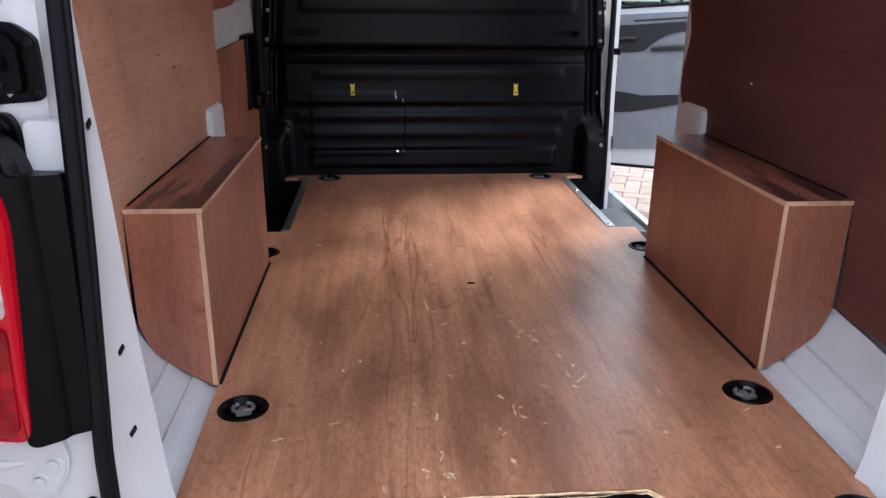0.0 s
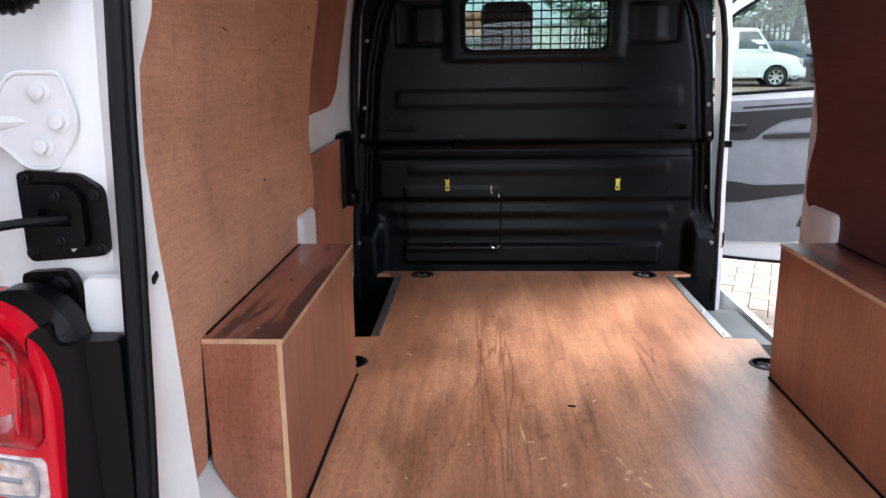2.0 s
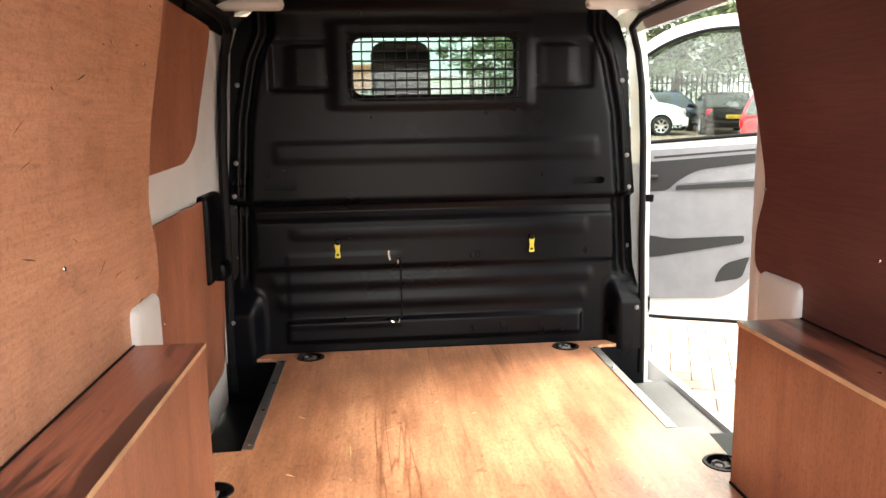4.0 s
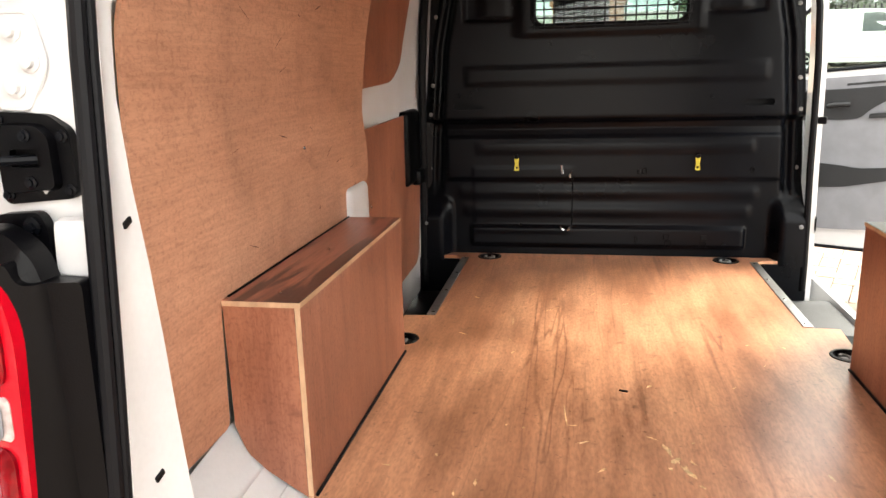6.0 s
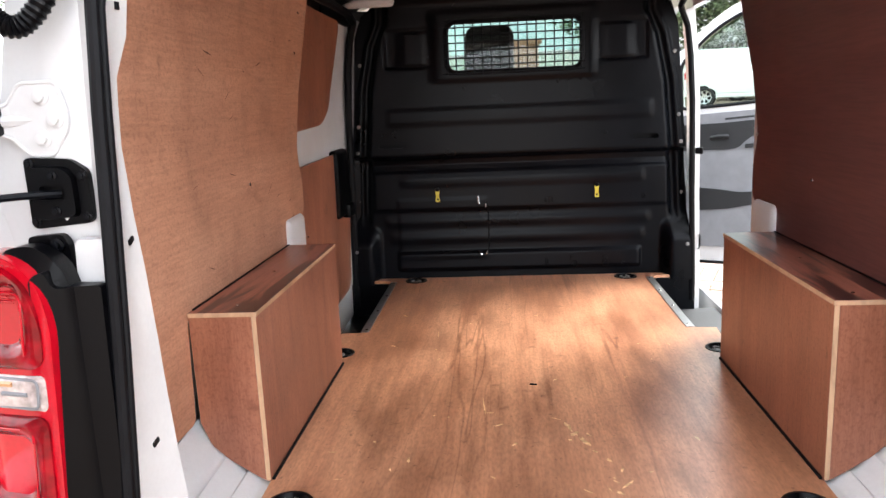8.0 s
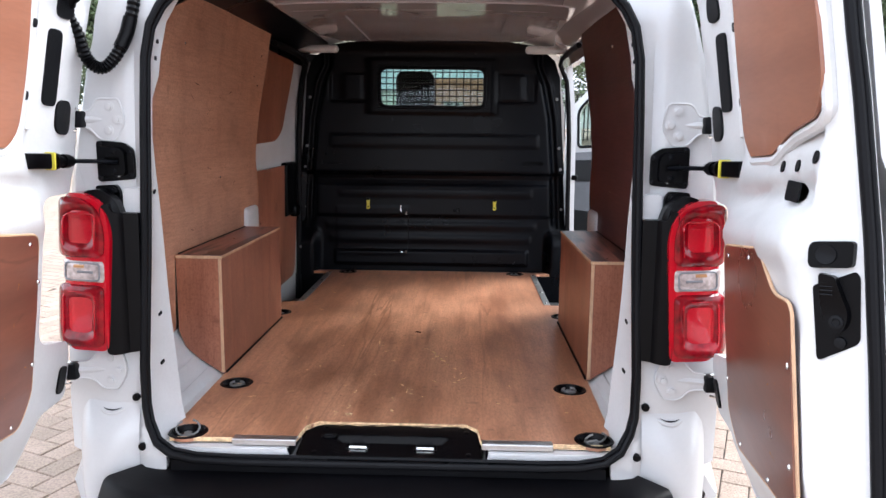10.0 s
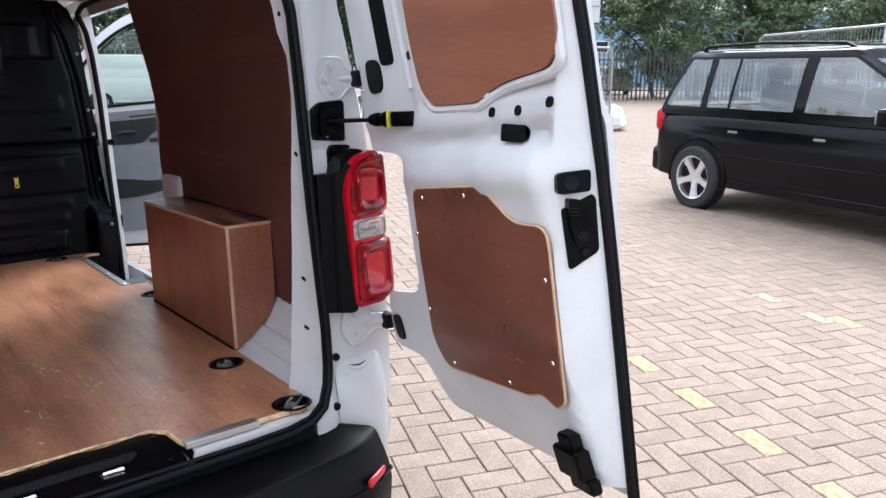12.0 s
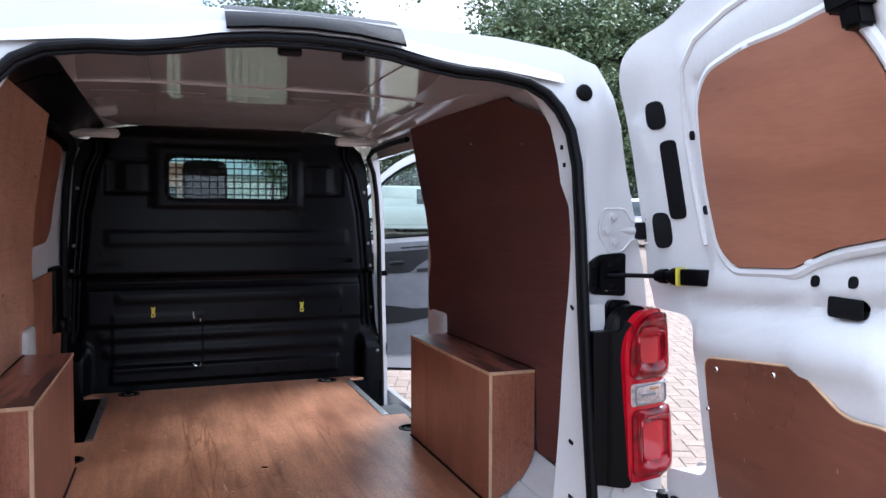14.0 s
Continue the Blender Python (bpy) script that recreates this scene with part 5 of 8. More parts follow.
        r += 0.010 * bump_rect(u, v, 0.52, 0.77, 1.10, 1.24, 0.035)
        r -= 0.009 * bump_rect(u, v, 0.50, 0.73, 1.250, 1.345, 0.045)                     # dimple round the holes
        r -= 0.016 * (1 - step(v, 0.62, 0.72)) * across
        r += 0.010 * bump_rect(u, v, 0.02, 0.09, 1.60, 1.70, 0.02)
        return r * (1 - step(u, interp(KNEE, v) - 0.02, interp(KNEE, v)))

    def inner_map(u, v, w):
        p = at(u, v, -w)
        # pressings: gutter round the edge, recess behind the upper board
        if w < 0.005:
            p += n * relief(u, v)
        return p

    holes = [rounded([(0.580, 1.262), (0.657, 1.256), (0.655, 1.288), (0.578, 1.296)], 0.008, 3)] + [rounded([(cx - 0.010, cz - 0.010), (cx + 0.010, cz - 0.010), (cx + 0.010, cz + 0.010), (cx - 0.010, cz + 0.010)], 0.0098, 3) for cx, cz in ((0.551, 1.320), (0.638, 1.317), (0.738, 1.325), (0.244, 1.472), (0.234, 1.632))]
    part("inner_skin", sheet(INNER, 0.02, inner_map, holes, cu, cv), PRIMER, door, "white painted pressed inner skin", smooth=50)
    outline = rounded([(0.14, 0.57, 0.05), (0.777, 0.555, 0.02), (0.777, 1.920, 0.03), (0.32, 1.925, 0.10), (0.08, 1.885, 0.1), (-0.02, 1.79, 0.08), (-0.05, 1.27, 0.03), (0.155, 1.25, 0.05), (0.175, 0.90, 0.05), (-0.03, 0.88, 0.03), (-0.03, 0.715, 0.03), (0.13, 0.71, 0.04)], 0.03)
    part("outer_skin", sheet(outline, 0.016, lambda u, v, w: plain(u, v, interp(OUT_W, v) - w), (), cu, cv), PAINT, door, "white painted outer skin with a swage line")
    # rim joining both skins
    bm = bmesh.new()
    m = len(INNER)
    ra = [bm.verts.new(at(u, v, -0.012)) for u, v in INNER]
    rb = [bm.verts.new(plain(u, v, interp(OUT_W, v))) for u, v in INNER]
    for k in range(m):
        bm.faces.new((ra[k], ra[(k + 1) % m], rb[(k + 1) % m], rb[k]))
    bmesh.ops.recalc_face_normals(bm, faces=bm.faces[:])
    part("door_rim", bm, PAINT, door)
    # black sheet added behind the holes to give the cavity's shade
    part("cavity_liner", sheet(rect(0.06, 0.74, 1.27, 1.75), 0.004, lambda u, v, w: at(u, v, -0.038 - w), (), [], [1.36, 1.45, 1.65]), RUBBER, door)
    bm = bmesh.new()
    cx, cy = 0.52, 1.55
    tube(bm, [at(min(cx + (u - cx) * 1.045, interp(KNEE, v) - 0.004), cy + (v - cy) * 1.05, 0.002) for u, v in UPPER], 0.011, 8, True)
    part("board_lip", bm, PRIMER, door)
    bm = bmesh.new()
    bead = [(0.215, 1.40), (0.205, 1.50), (0.203, 1.62), (0.215, 1.71), (0.245, 1.775), (0.31, 1.815), (0.42, 1.835), (0.55, 1.838), (0.68, 1.832)]
    tube(bm, [at(u, v, relief(u, v) - 0.002) for u, v in bead], 0.009, 8)
    part("pressed_bead", bm, PRIMER, door)
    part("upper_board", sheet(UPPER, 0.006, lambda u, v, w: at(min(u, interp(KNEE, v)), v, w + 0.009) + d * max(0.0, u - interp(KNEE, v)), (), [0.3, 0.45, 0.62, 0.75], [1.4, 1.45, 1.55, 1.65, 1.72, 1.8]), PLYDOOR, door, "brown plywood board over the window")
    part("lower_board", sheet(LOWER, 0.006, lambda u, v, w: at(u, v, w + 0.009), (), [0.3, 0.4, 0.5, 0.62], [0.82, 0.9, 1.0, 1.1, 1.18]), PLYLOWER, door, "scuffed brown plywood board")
    # scratches and chips in the lower board
    crng = random.Random(21)
    for k in range(11):
        cu_, cv_, ln_, a_ = crng.uniform(0.30, 0.70), crng.uniform(0.76, 1.08), crng.uniform(0.002, 0.009), crng.uniform(0, 3.14)
        wd_ = crng.uniform(0.0008, 0.0022)
        bm = bmesh.new()
        bm.faces.new([bm.verts.new(at(cu_ + math.cos(a_) * p_ - math.sin(a_) * q_, cv_ + math.sin(a_) * p_ + math.cos(a_) * q_, 0.0156)) for p_, q_ in ((-ln_, 0), (-0.3 * ln_, -wd_), (ln_, -0.3 * wd_), (0.4 * ln_, wd_))])
        part("scratch", bm, GOLDCHIP, door, smooth=0)
    bm = bmesh.new()
    tube(bm, [at(u, v, 0.0125) for u, v in LOWER], 0.0032, 6, True)
    part("board_edge", bm, PLYEDGE, door, "pale bare plywood edge")
    for u, v in M(((0.262, 1.168), (0.44, 1.192), (0.228, 1.08), (0.258, 0.90), (0.34, 0.786), (0.56, 0.812), (0.705, 1.065), (0.714, 0.905))):
        bm = bmesh.new()
        q = at(u, v, 0.0155)
        lathe(bm, [(0.0055, 0.0), (0.004, 0.002), (0.0, 0.0025)], Matrix.Translation(q) @ n.to_track_quat("Z", "Y").to_matrix().to_4x4(), 8)
        part("screw", bm, CHROME, door)
    for u, v in ((0.541, 1.352), (0.463, 1.750), (0.772, 1.575), (0.270, 1.545)):
        bm = bmesh.new()
        block(bm, -0.010, 0.010, -0.007, 0.007, -0.004, 0.004, 0.003, 2, Matrix.Translation(at(u, v, 0.010)) @ n.to_track_quat("Z", "Y").to_matrix().to_4x4())
        part("trim_clip", bm, PRIMER, door, "white plastic trim clip")
    # black infills: the cavity's shade in the round holes, and the square access cap
    for hole in holes:
        level = max(relief(u, v) for u, v in hole) - 0.0012
        part("rubber_plug", sheet(hole, 0.003, lambda u, v, w: at(u, v, w + level), (), [], []), RUBBER, door)
    # rubber caps on the hinge side
    for (u0, u1, v0, v1, r) in ((0.052, 0.116, 1.400, 1.482, 0.028), (0.097, 0.151, 1.668, 1.730, 0.022), (0.122, 0.168, 1.462, 1.638, 0.016), (0.030, 0.072, 0.755, 0.825, 0.02)):
        part("rubber_cap", sheet(rounded([(u0, v0), (u1, v0), (u1, v1), (u0, v1)], r, 4), 0.006, lambda u, v, w: at(u, v, w + relief(u, v) - 0.001), (), [], [v0 + 0.03, (v0 + v1) / 2]), RUBBER, door, "black rubber access cap")
    # lock release box and handle on the turned-back free edge
    part("lock_box", sheet(rounded([(0.008, 1.160, 0.010), (0.074, 1.163, 0.008), (0.074, 1.202, 0.008), (0.008, 1.199, 0.010)], 0.008, 3), 0.014, lambda u, v, w: edge(u + (0.003 if w > 0.005 else 0.0) * (0.5 - (u > 0.04)) * 2, v, w)), PLASTIC, door, "black plastic lock box")
    bm = bmesh.new()
    nn = (edge(0.04, 1.18, 0.1) - edge(0.04, 1.18, 0.0)).to_track_quat("Z", "Y").to_matrix().to_4x4()
    lathe(bm, [(0.015, 0.0), (0.014, 0.003), (0.010, 0.002), (0.0, 0.001)], Matrix.Translation(edge(0.036, 1.181, 0.014)) @ nn, 16)
    part("lock_ring", bm, RUBBER, door)
    part("handle_plate", sheet(rounded([(0.016, 1.134, 0.006), (0.034, 1.140, 0.006), (0.074, 1.158, 0.010), (0.080, 1.150, 0.006), (0.080, 1.053, 0.010), (0.022, 1.020, 0.010)], 0.01), 0.005, lambda u, v, w: edge(u, v, w), (), [], [1.1, 1.15]), PLASTIC, door, "black plastic handle plate")
    bm = bmesh.new()
    bm.free()
    LEVER = rounded([(0.024, 1.154, 0.006), (0.050, 1.150, 0.006), (0.060, 1.120, 0.02), (0.070, 1.096, 0.018), (0.062, 1.068, 0.016), (0.036, 1.064, 0.018), (0.028, 1.092, 0.02), (0.024, 1.125, 0.01)], 0.01, 4)
    lever = part("inner_handle", sheet(LEVER, 0.012, lambda u, v, w: edge(0.047 + (u - 0.047) * (1 - 14 * w), v, 0.005 + w * (1.0 + 0.7 * step(v, 1.09, 1.15))), (), [0.035, 0.047, 0.058], [1.08, 1.10, 1.12, 1.135]), PLASTIC, door, "black plastic pull handle")
    bm = bmesh.new()
    lathe(bm, [(0.010, 0.0), (0.010, 0.002), (0.006, 0.0025), (0.005, 0.001), (0.0, 0.001)], Matrix.Translation(edge(0.050, 1.083, 0.017)) @ nn, 14)
    part("pivot_cap", bm, RUBBER, lever)
    bm = bmesh.new()
    for k in range(5):
        tube(bm, [edge(u, 1.147 - 0.006 * k, 0.0235) for u in (0.030, 0.038, 0.046)], 0.0014, 5)
    part("grip_rib", bm, RUBBER, lever)
    bm = bmesh.new()
    lathe(bm, [(0.009, 0.0), (0.008, 0.006), (0.0, 0.007)], Matrix.Translation(edge(0.054, 1.052, 0.005)) @ nn, 14)
    part("lock_knob", bm, RUBBER, door)
    # latches at foot and head
    for v0, flip in ((0.655, 1), (1.742, -1)):
        bm = bmesh.new()
        for u0, u1, a0, a1, th in ((0.694, 0.764, -0.045, 0.02, 0.040), (0.712, 0.750, 0.0, 0.050, 0.034), (0.708, 0.772, -0.075, -0.04, 0.030)):
            vs = [at(min(u, 0.745), v0 + flip * a, w) + d * max(0.0, u - 0.745) for u in (u0, u1) for a in (a0, a1) for w in (0.0, th)]
            q = [bm.verts.new(v) for v in vs]
            for f in ((0, 1, 3, 2), (4, 6, 7, 5), (0, 4, 5, 1), (2, 3, 7, 6), (0, 2, 6, 4), (1, 5, 7, 3)):
                bm.faces.new([q[k] for k in f])
        bmesh.ops.recalc_face_normals(bm, faces=bm.faces[:])
        bmesh.ops.bevel(bm, geom=bm.edges[:], offset=0.005, segments=3, affect="EDGES")
        part("door_latch", bm, PLASTIC, door, "black door latch")
    # seal on the free edge
    zs = [0.560 + 0.03 * k for k in range(45)]
    bm = bmesh.new()
    tube(bm, [plain(0.795, z, interp(EDGE_W, z) - 0.003) for z in zs], 0.0095, 10)
    part("edge_seal", bm, RUBBER, door, "black rubber edge seal")
    bm = bmesh.new()
    tube(bm, [plain(0.801, z, interp(EDGE_W, z) - 0.011) for z in zs], 0.0045, 8)
    part("edge_lip", bm, RUBBER, door)
    return at


leaf(1)
leaf_l = leaf(-1)
# corrugated cable conduit from body to the other leaf, high up
def spline(points, n):
    """n places along a smooth curve through the points."""
    out = []
    for k in range(n):
        f = k / (n - 1) * (len(points) - 1)
        i = min(int(f), len(points) - 2)
        q = f - i
        p0, p1, p2, p3 = (Vector(points[min(max(i + d_, 0), len(points) - 1)]) for d_ in (-1, 0, 1, 2))
        out.append(p1 + 0.5 * q * (p2 - p0 + q * (2 * p0 - 5 * p1 + 4 * p2 - p3 + q * (3 * (p1 - p2) + p3 - p0))))
    return out


b = bmesh.new()
tube(b, spline([(-0.648, 0.262, 1.785), (-0.649, 0.246, 1.72), (-0.666, 0.226, 1.640), (-0.690, 0.205, 1.586), (-0.717, 0.196, 1.568), (-0.744, 0.188, 1.590), (-0.752, 0.166, 1.645), (-0.760, 0.142, 1.705), tuple(leaf_l(0.15, 1.775, 0.075)), tuple(leaf_l(0.17, 1.80, 0.03))], 96), [0.0135 + 0.003 * (k % 2) for k in range(96)], 10)
cc = part("cable_conduit", b, PLASTIC, van, "black corrugated cable conduit")
b = bmesh.new()
tube(b, spline([(-0.654, 0.240, 1.695), (-0.662, 0.231, 1.655), (-0.674, 0.219, 1.620)], 8), 0.0178, 12)
part("conduit_sleeve", b, PLASTIC, cc)


# ---- open cab door seen through the side opening ----
def cab_door():
    hinge = Vector((0.90, 3.86, 0))
    d = Vector((0.86, -0.51, 0)).normalized()
    n = Vector((-0.51, -0.86, 0)).normalized()
    door = new("cab_door")
    door.parent = van
    door["label"] = "open white front door with grey trim"

    def at(u, v, w):
        p = hinge + d * u + n * (w - 0.10 * max(0, v - 1.3))
        return Vector((p.x, p.y, v))

    frame = rounded([(0.0, 0.50, 0.08), (0.06, 0.42, 0.06), (0.90, 0.445, 0.12), (1.0, 0.70, 0.12), (1.02, 1.10, 0.2), (1.01, 1.38, 0.1), (0.985, 1.975, 0.08), (0.65, 1.985, 0.2), (0.41, 1.930, 0.15), (0.25, 1.826, 0.12), (0.02, 1.60, 0.05)], 0.05)
    glass = rounded([(0.12, 1.338, 0.03), (0.935, 1.400, 0.03), (0.915, 1.910, 0.04), (0.60, 1.912, 0.12), (0.415, 1.860, 0.12), (0.265, 1.767, 0.1), (0.10, 1.60, 0.05)], 0.03)
    part("door_shell", sheet(frame, 0.055, lambda u, v, w: at(u, v, -w), [glass], [], [0.9, 1.3, 1.5, 1.65, 1.8, 1.9]), PAINT, door, "white painted door shell")
    part("door_glass", sheet(glass, 0.004, lambda u, v, w: at(u, v, -0.03 - w), (), [], [1.5, 1.65, 1.8]), GLASS, door).visible_shadow = False
    bm = bmesh.new()
    tube(bm, [at(u, v, 0.002) for u, v in glass], 0.010, 6, True)
    part("glass_seal", bm, RUBBER, door)

    def trim_part(name, pts, r, thick, off, material, label=""):
        part(name, sheet(rounded(pts, r), thick, lambda u, v, w: at(u, v, w + off), (), [], [1.3]), material, door, label)

    trim_part("door_trim", [(0.04, 0.52, 0.04), (0.374, 0.53, 0.05), (0.752, 0.565, 0.10), (0.878, 0.68, 0.07), (0.927, 0.94, 0.1), (0.94, 1.355, 0.02), (0.06, 1.295, 0.03)], 0.05, 0.02, 0.0, DOORTRIM, "grey plastic door trim")
    trim_part("trim_band", [(0.06, 1.24, 0.01), (0.376, 1.257, 0.01), (0.893, 1.303, 0.01), (0.896, 1.261, 0.01), (0.586, 1.216, 0.06), (0.493, 1.156, 0.04), (0.452, 1.111, 0.04), (0.382, 1.103, 0.02), (0.06, 1.09, 0.01)], 0.02, 0.022, 0.003, DOORTRIMD, "dark upper trim band")
    trim_part("trim_crease", [(0.376, 1.283, 0.002), (0.893, 1.327, 0.002), (0.893, 1.318, 0.002), (0.376, 1.272, 0.002)], 0.002, 0.022, 0.001, DOORTRIMD)
    trim_part("armrest_edge", [(0.493, 1.136, 0.004), (0.876, 1.167, 0.004), (0.872, 1.140, 0.004), (0.49, 1.112, 0.004)], 0.004, 0.030, 0.003, DOORTRIMD)
    trim_part("trim_insert", [(0.60, 1.196, 0.02), (0.880, 1.235, 0.01), (0.877, 1.178, 0.01), (0.51, 1.146, 0.02)], 0.02, 0.026, 0.001, DOORTRIM, "grey padded insert")
    trim_part("door_pocket", [(0.06, 0.89, 0.02), (0.39, 0.869, 0.02), (0.462, 0.858, 0.04), (0.827, 0.893, 0.01), (0.829, 0.856, 0.02), (0.395, 0.757, 0.04), (0.06, 0.73, 0.02)], 0.03, 0.024, 0.002, DOORTRIMD, "dark door pocket")
    trim_part("speaker_grille", [(0.694, 0.643, 0.02), (0.729, 0.741, 0.05), (0.859, 0.788, 0.015), (0.826, 0.675, 0.03)], 0.03, 0.022, 0.002, DOORTRIMD, "dark speaker grille")
    bm = bmesh.new()
    tube(bm, [at(0.30, 1.17, 0.03), at(0.34, 1.18, 0.045), at(0.40, 1.18, 0.03)], 0.012, 8)
    part("door_pull", bm, DOORTRIMD, door, "door release lever")
    bm = bmesh.new()
    tube(bm, [at(u, v, 0.004) for u, v in ((0.06, 0.425), (0.5, 0.432), (0.90, 0.445))], 0.010, 6)
    part("door_lower_seal", bm, RUBBER, door)


cab_door()


# ---- load bay contents: plywood floor, wheel arch boxes, lashing rings ----
half = [(0.0, 0.304), (0.205, 0.304), (0.236, 0.264), (0.245, 0.180), (0.578, 0.178), (0.594, 0.30), (0.602, 0.72), (0.605, 1.49), (0.655, 1.50), (0.675, 1.795), (0.600, 1.80), (0.592, 2.57), (0.63, 2.60), (0.772, 2.605), (0.775, 2.655)]
FLOOR = half + [(-x, y) for x, y in half[::-1]][:-1]
FLOOR = [p for i, p in enumerate(FLOOR) if p not in FLOOR[:i]]
RINGS = [(s * x, y) for s in (-1, 1) for x, y in ((0.485, 2.595), (0.532, 0.610), (0.541, 0.212), (0.632, 1.575))]
cups = [[(cx + 0.044 * math.cos(k * math.pi / 10), cy + 0.044 * math.sin(k * math.pi / 10)) for k in range(20)] for cx, cy in RINGS]
floor = part("floor", sheet(FLOOR, 0.012, lambda u, v, w: Vector((u, v, FZ - 0.012 + w)), cups), PLYFLOOR)
tagged(floor, "worn brown plywood load floor with scratches", "floor", kind="structure")
# layered raw edge along the rear cut, splintered round the step pad
erng = random.Random(3)
cut = [(-0.578, 0.178), (-0.42, 0.179), (-0.245, 0.180), (-0.240, 0.22), (-0.236, 0.264), (-0.222, 0.286), (-0.205, 0.303)] + [(-0.205 + 0.021 * k, 0.303) for k in range(1, 20)] + [(0.205, 0.303), (0.236, 0.264), (0.240, 0.21), (0.245, 0.180), (0.42, 0.179), (0.578, 0.178)]
for dz, back in ((0.0012, 0.004), (0.0045, 0.001), (0.0075, 0.006), (0.0105, 0.002)):
    b = bmesh.new()
    tube(b, [(x, y - 0.0005 - (back * erng.uniform(0.3, 1.5) if abs(x) < 0.21 else 0.0), FZ - dz + erng.uniform(-0.0006, 0.0008)) for x, y in cut], [0.0017 * erng.uniform(0.7, 1.25) for _ in cut], 5)
    part("raw_edge", b, RAWEDGE, floor, "splintered pale plywood edge")
for x0, x1, y0, y1 in ((-0.408, -0.240, 0.163, 0.192), (0.244, 0.428, 0.163, 0.192)):
    b = bmesh.new()
    block(b, x0, x1, y0, y1, FZ + 0.0003, FZ + 0.0035, 0.001, 1)
    block(b, x0, x1, y0 - 0.002, y0 + 0.002, FZ - 0.012, FZ + 0.003, 0.001, 1)
    for k in (0.15, 0.85):
        lathe(b, [(0.004, 0.0), (0.003, 0.0008), (0.0, 0.001)], pose(x0 + (x1 - x0) * k, 0.180, FZ + 0.0035), 8)
    e = part("edge_strip", b, ALU, floor, "aluminium edge strip")
for s in (-1, 1):
    b = bmesh.new()
    x0, x1 = sorted((s * 0.572, s * 0.602))
    block(b, x0, x1, 1.802, 2.57, FZ + 0.0003, FZ + 0.003, 0.001, 1)
    x0, x1 = sorted((s * 0.599, s * 0.603))
    block(b, x0, x1, 1.802, 2.57, FZ - 0.03, FZ + 0.0028, 0.001, 1)
    e = part("edge_strip", b, ALU, floor, "aluminium edge strip")
    for y in (1.83, 2.08, 2.32, 2.55):
        b = bmesh.new()
        lathe(b, [(0.006, 0.0), (0.004, 0.0015), (0.0, 0.002)], pose(s * 0.585, y, FZ + 0.003), 8)
        part("screw", b, CHROME, e)
# pale chips and scratches in the veneer
rng = random.Random(7)
CHIPS = [(0.086, 0.985, 0.010, 0.05, 12), (0.098, 0.94, 0.012, 0.035, -30), (0.118, 0.90, 0.016, 0.045, 25), (0.06, 1.03, 0.006, 0.02, 60), (0.165, 0.80, 0.008, 0.03, 10), (0.19, 0.69, 0.007, 0.04, -40), (0.17, 0.655, 0.012, 0.02, 30),
         (-0.31, 1.75, 0.003, 0.10, 4), (-0.13, 1.12, 0.003, 0.09, 5), (-0.30, 0.80, 0.006, 0.025, 0), (-0.10, 0.72, 0.004, 0.02, 40), (-0.02, 0.50, 0.006, 0.014, 20), (-0.13, 0.36, 0.012, 0.02, 30), (0.02, 0.57, 0.004, 0.05, 0), (0.30, 0.47, 0.007, 0.012, 0), (-0.19, 1.9, 0.003, 0.05, -50)]
for _ in range(38):
    CHIPS.append((rng.uniform(-0.52, 0.52), rng.uniform(0.32, 2.2), rng.uniform(0.003, 0.007), rng.uniform(0.008, 0.030), rng.uniform(-90, 90)))
for cx, cy in ((0.10, 0.90), (0.16, 0.68), (-0.14, 0.36), (0.03, 0.60)):      # clusters of flaked veneer
    for _ in range(5):
        CHIPS.append((rng.gauss(cx, 0.025), rng.gauss(cy, 0.05), rng.uniform(0.003, 0.008), rng.uniform(0.008, 0.022), rng.uniform(-70, 70)))
for x, y, w, ln, a in CHIPS:
    b = bmesh.new()
    ln *= 1.1
    o = [(w * rng.uniform(0.15, 0.9) * math.cos(k * math.pi / 4.5), ln * rng.uniform(0.2, 0.7) * math.sin(k * math.pi / 4.5)) for k in range(9)]
    m = pose(x, y, FZ, 0, 0, a)
    f = b.faces.new([b.verts.new(m @ Vector((p, q, 0.0008))) for p, q in o])
    part("veneer_chip", b, RAWEDGE, floor, smooth=0)
b = bmesh.new()
block(b, -0.011, 0.011, -0.004, 0.004, 0.0005, 0.003, 0.001, 1, pose(0.01, 1.27, FZ, 0, 0, -15))
part("dark_splinter", b, RUBBER, floor)


def lashing_ring(raised):
    t = thing("lashing_ring", "black recessed lashing cup with a zinc-plated ring", "tie-down ring", "lashing rings in the floor")
    b = bmesh.new()
    lathe(b, [(0.052, 0.0), (0.050, 0.0025), (0.043, 0.003), (0.039, -0.002), (0.034, -0.012), (0.0, -0.0125)], Matrix.Identity(4), 28)
    part("cup", b, PLASTIC, t, "black plastic cup")
    b = bmesh.new()
    a = radians(62 if raised else 6)
    pts = [(0.021 * math.sin(k * math.pi / 7), -0.012 + (0.030 * (1 - math.cos(k * math.pi / 7)) / 2 + 0.008)) for k in range(-6, 7)]
    k = 1.45 if raised else 1.0
    tube(b, [Vector((x * k, y * k * math.cos(a), y * k * math.sin(a) - 0.006)) for x, y in pts], 0.0028 if raised else 0.0042, 8)
    part("ring", b, DULLZINC, t, "zinc-plated steel ring")
    b = bmesh.new()
    block(b, -0.016, 0.016, -0.014, -0.002, -0.012, -0.003, 0.003, 2)
    lathe(b, [(0.011, -0.012), (0.010, -0.006), (0.0, -0.005)], Matrix.Translation((0, 0.012, 0)), 12)
    part("bracket", b, DULLZINC, t)
    return t


first = {}
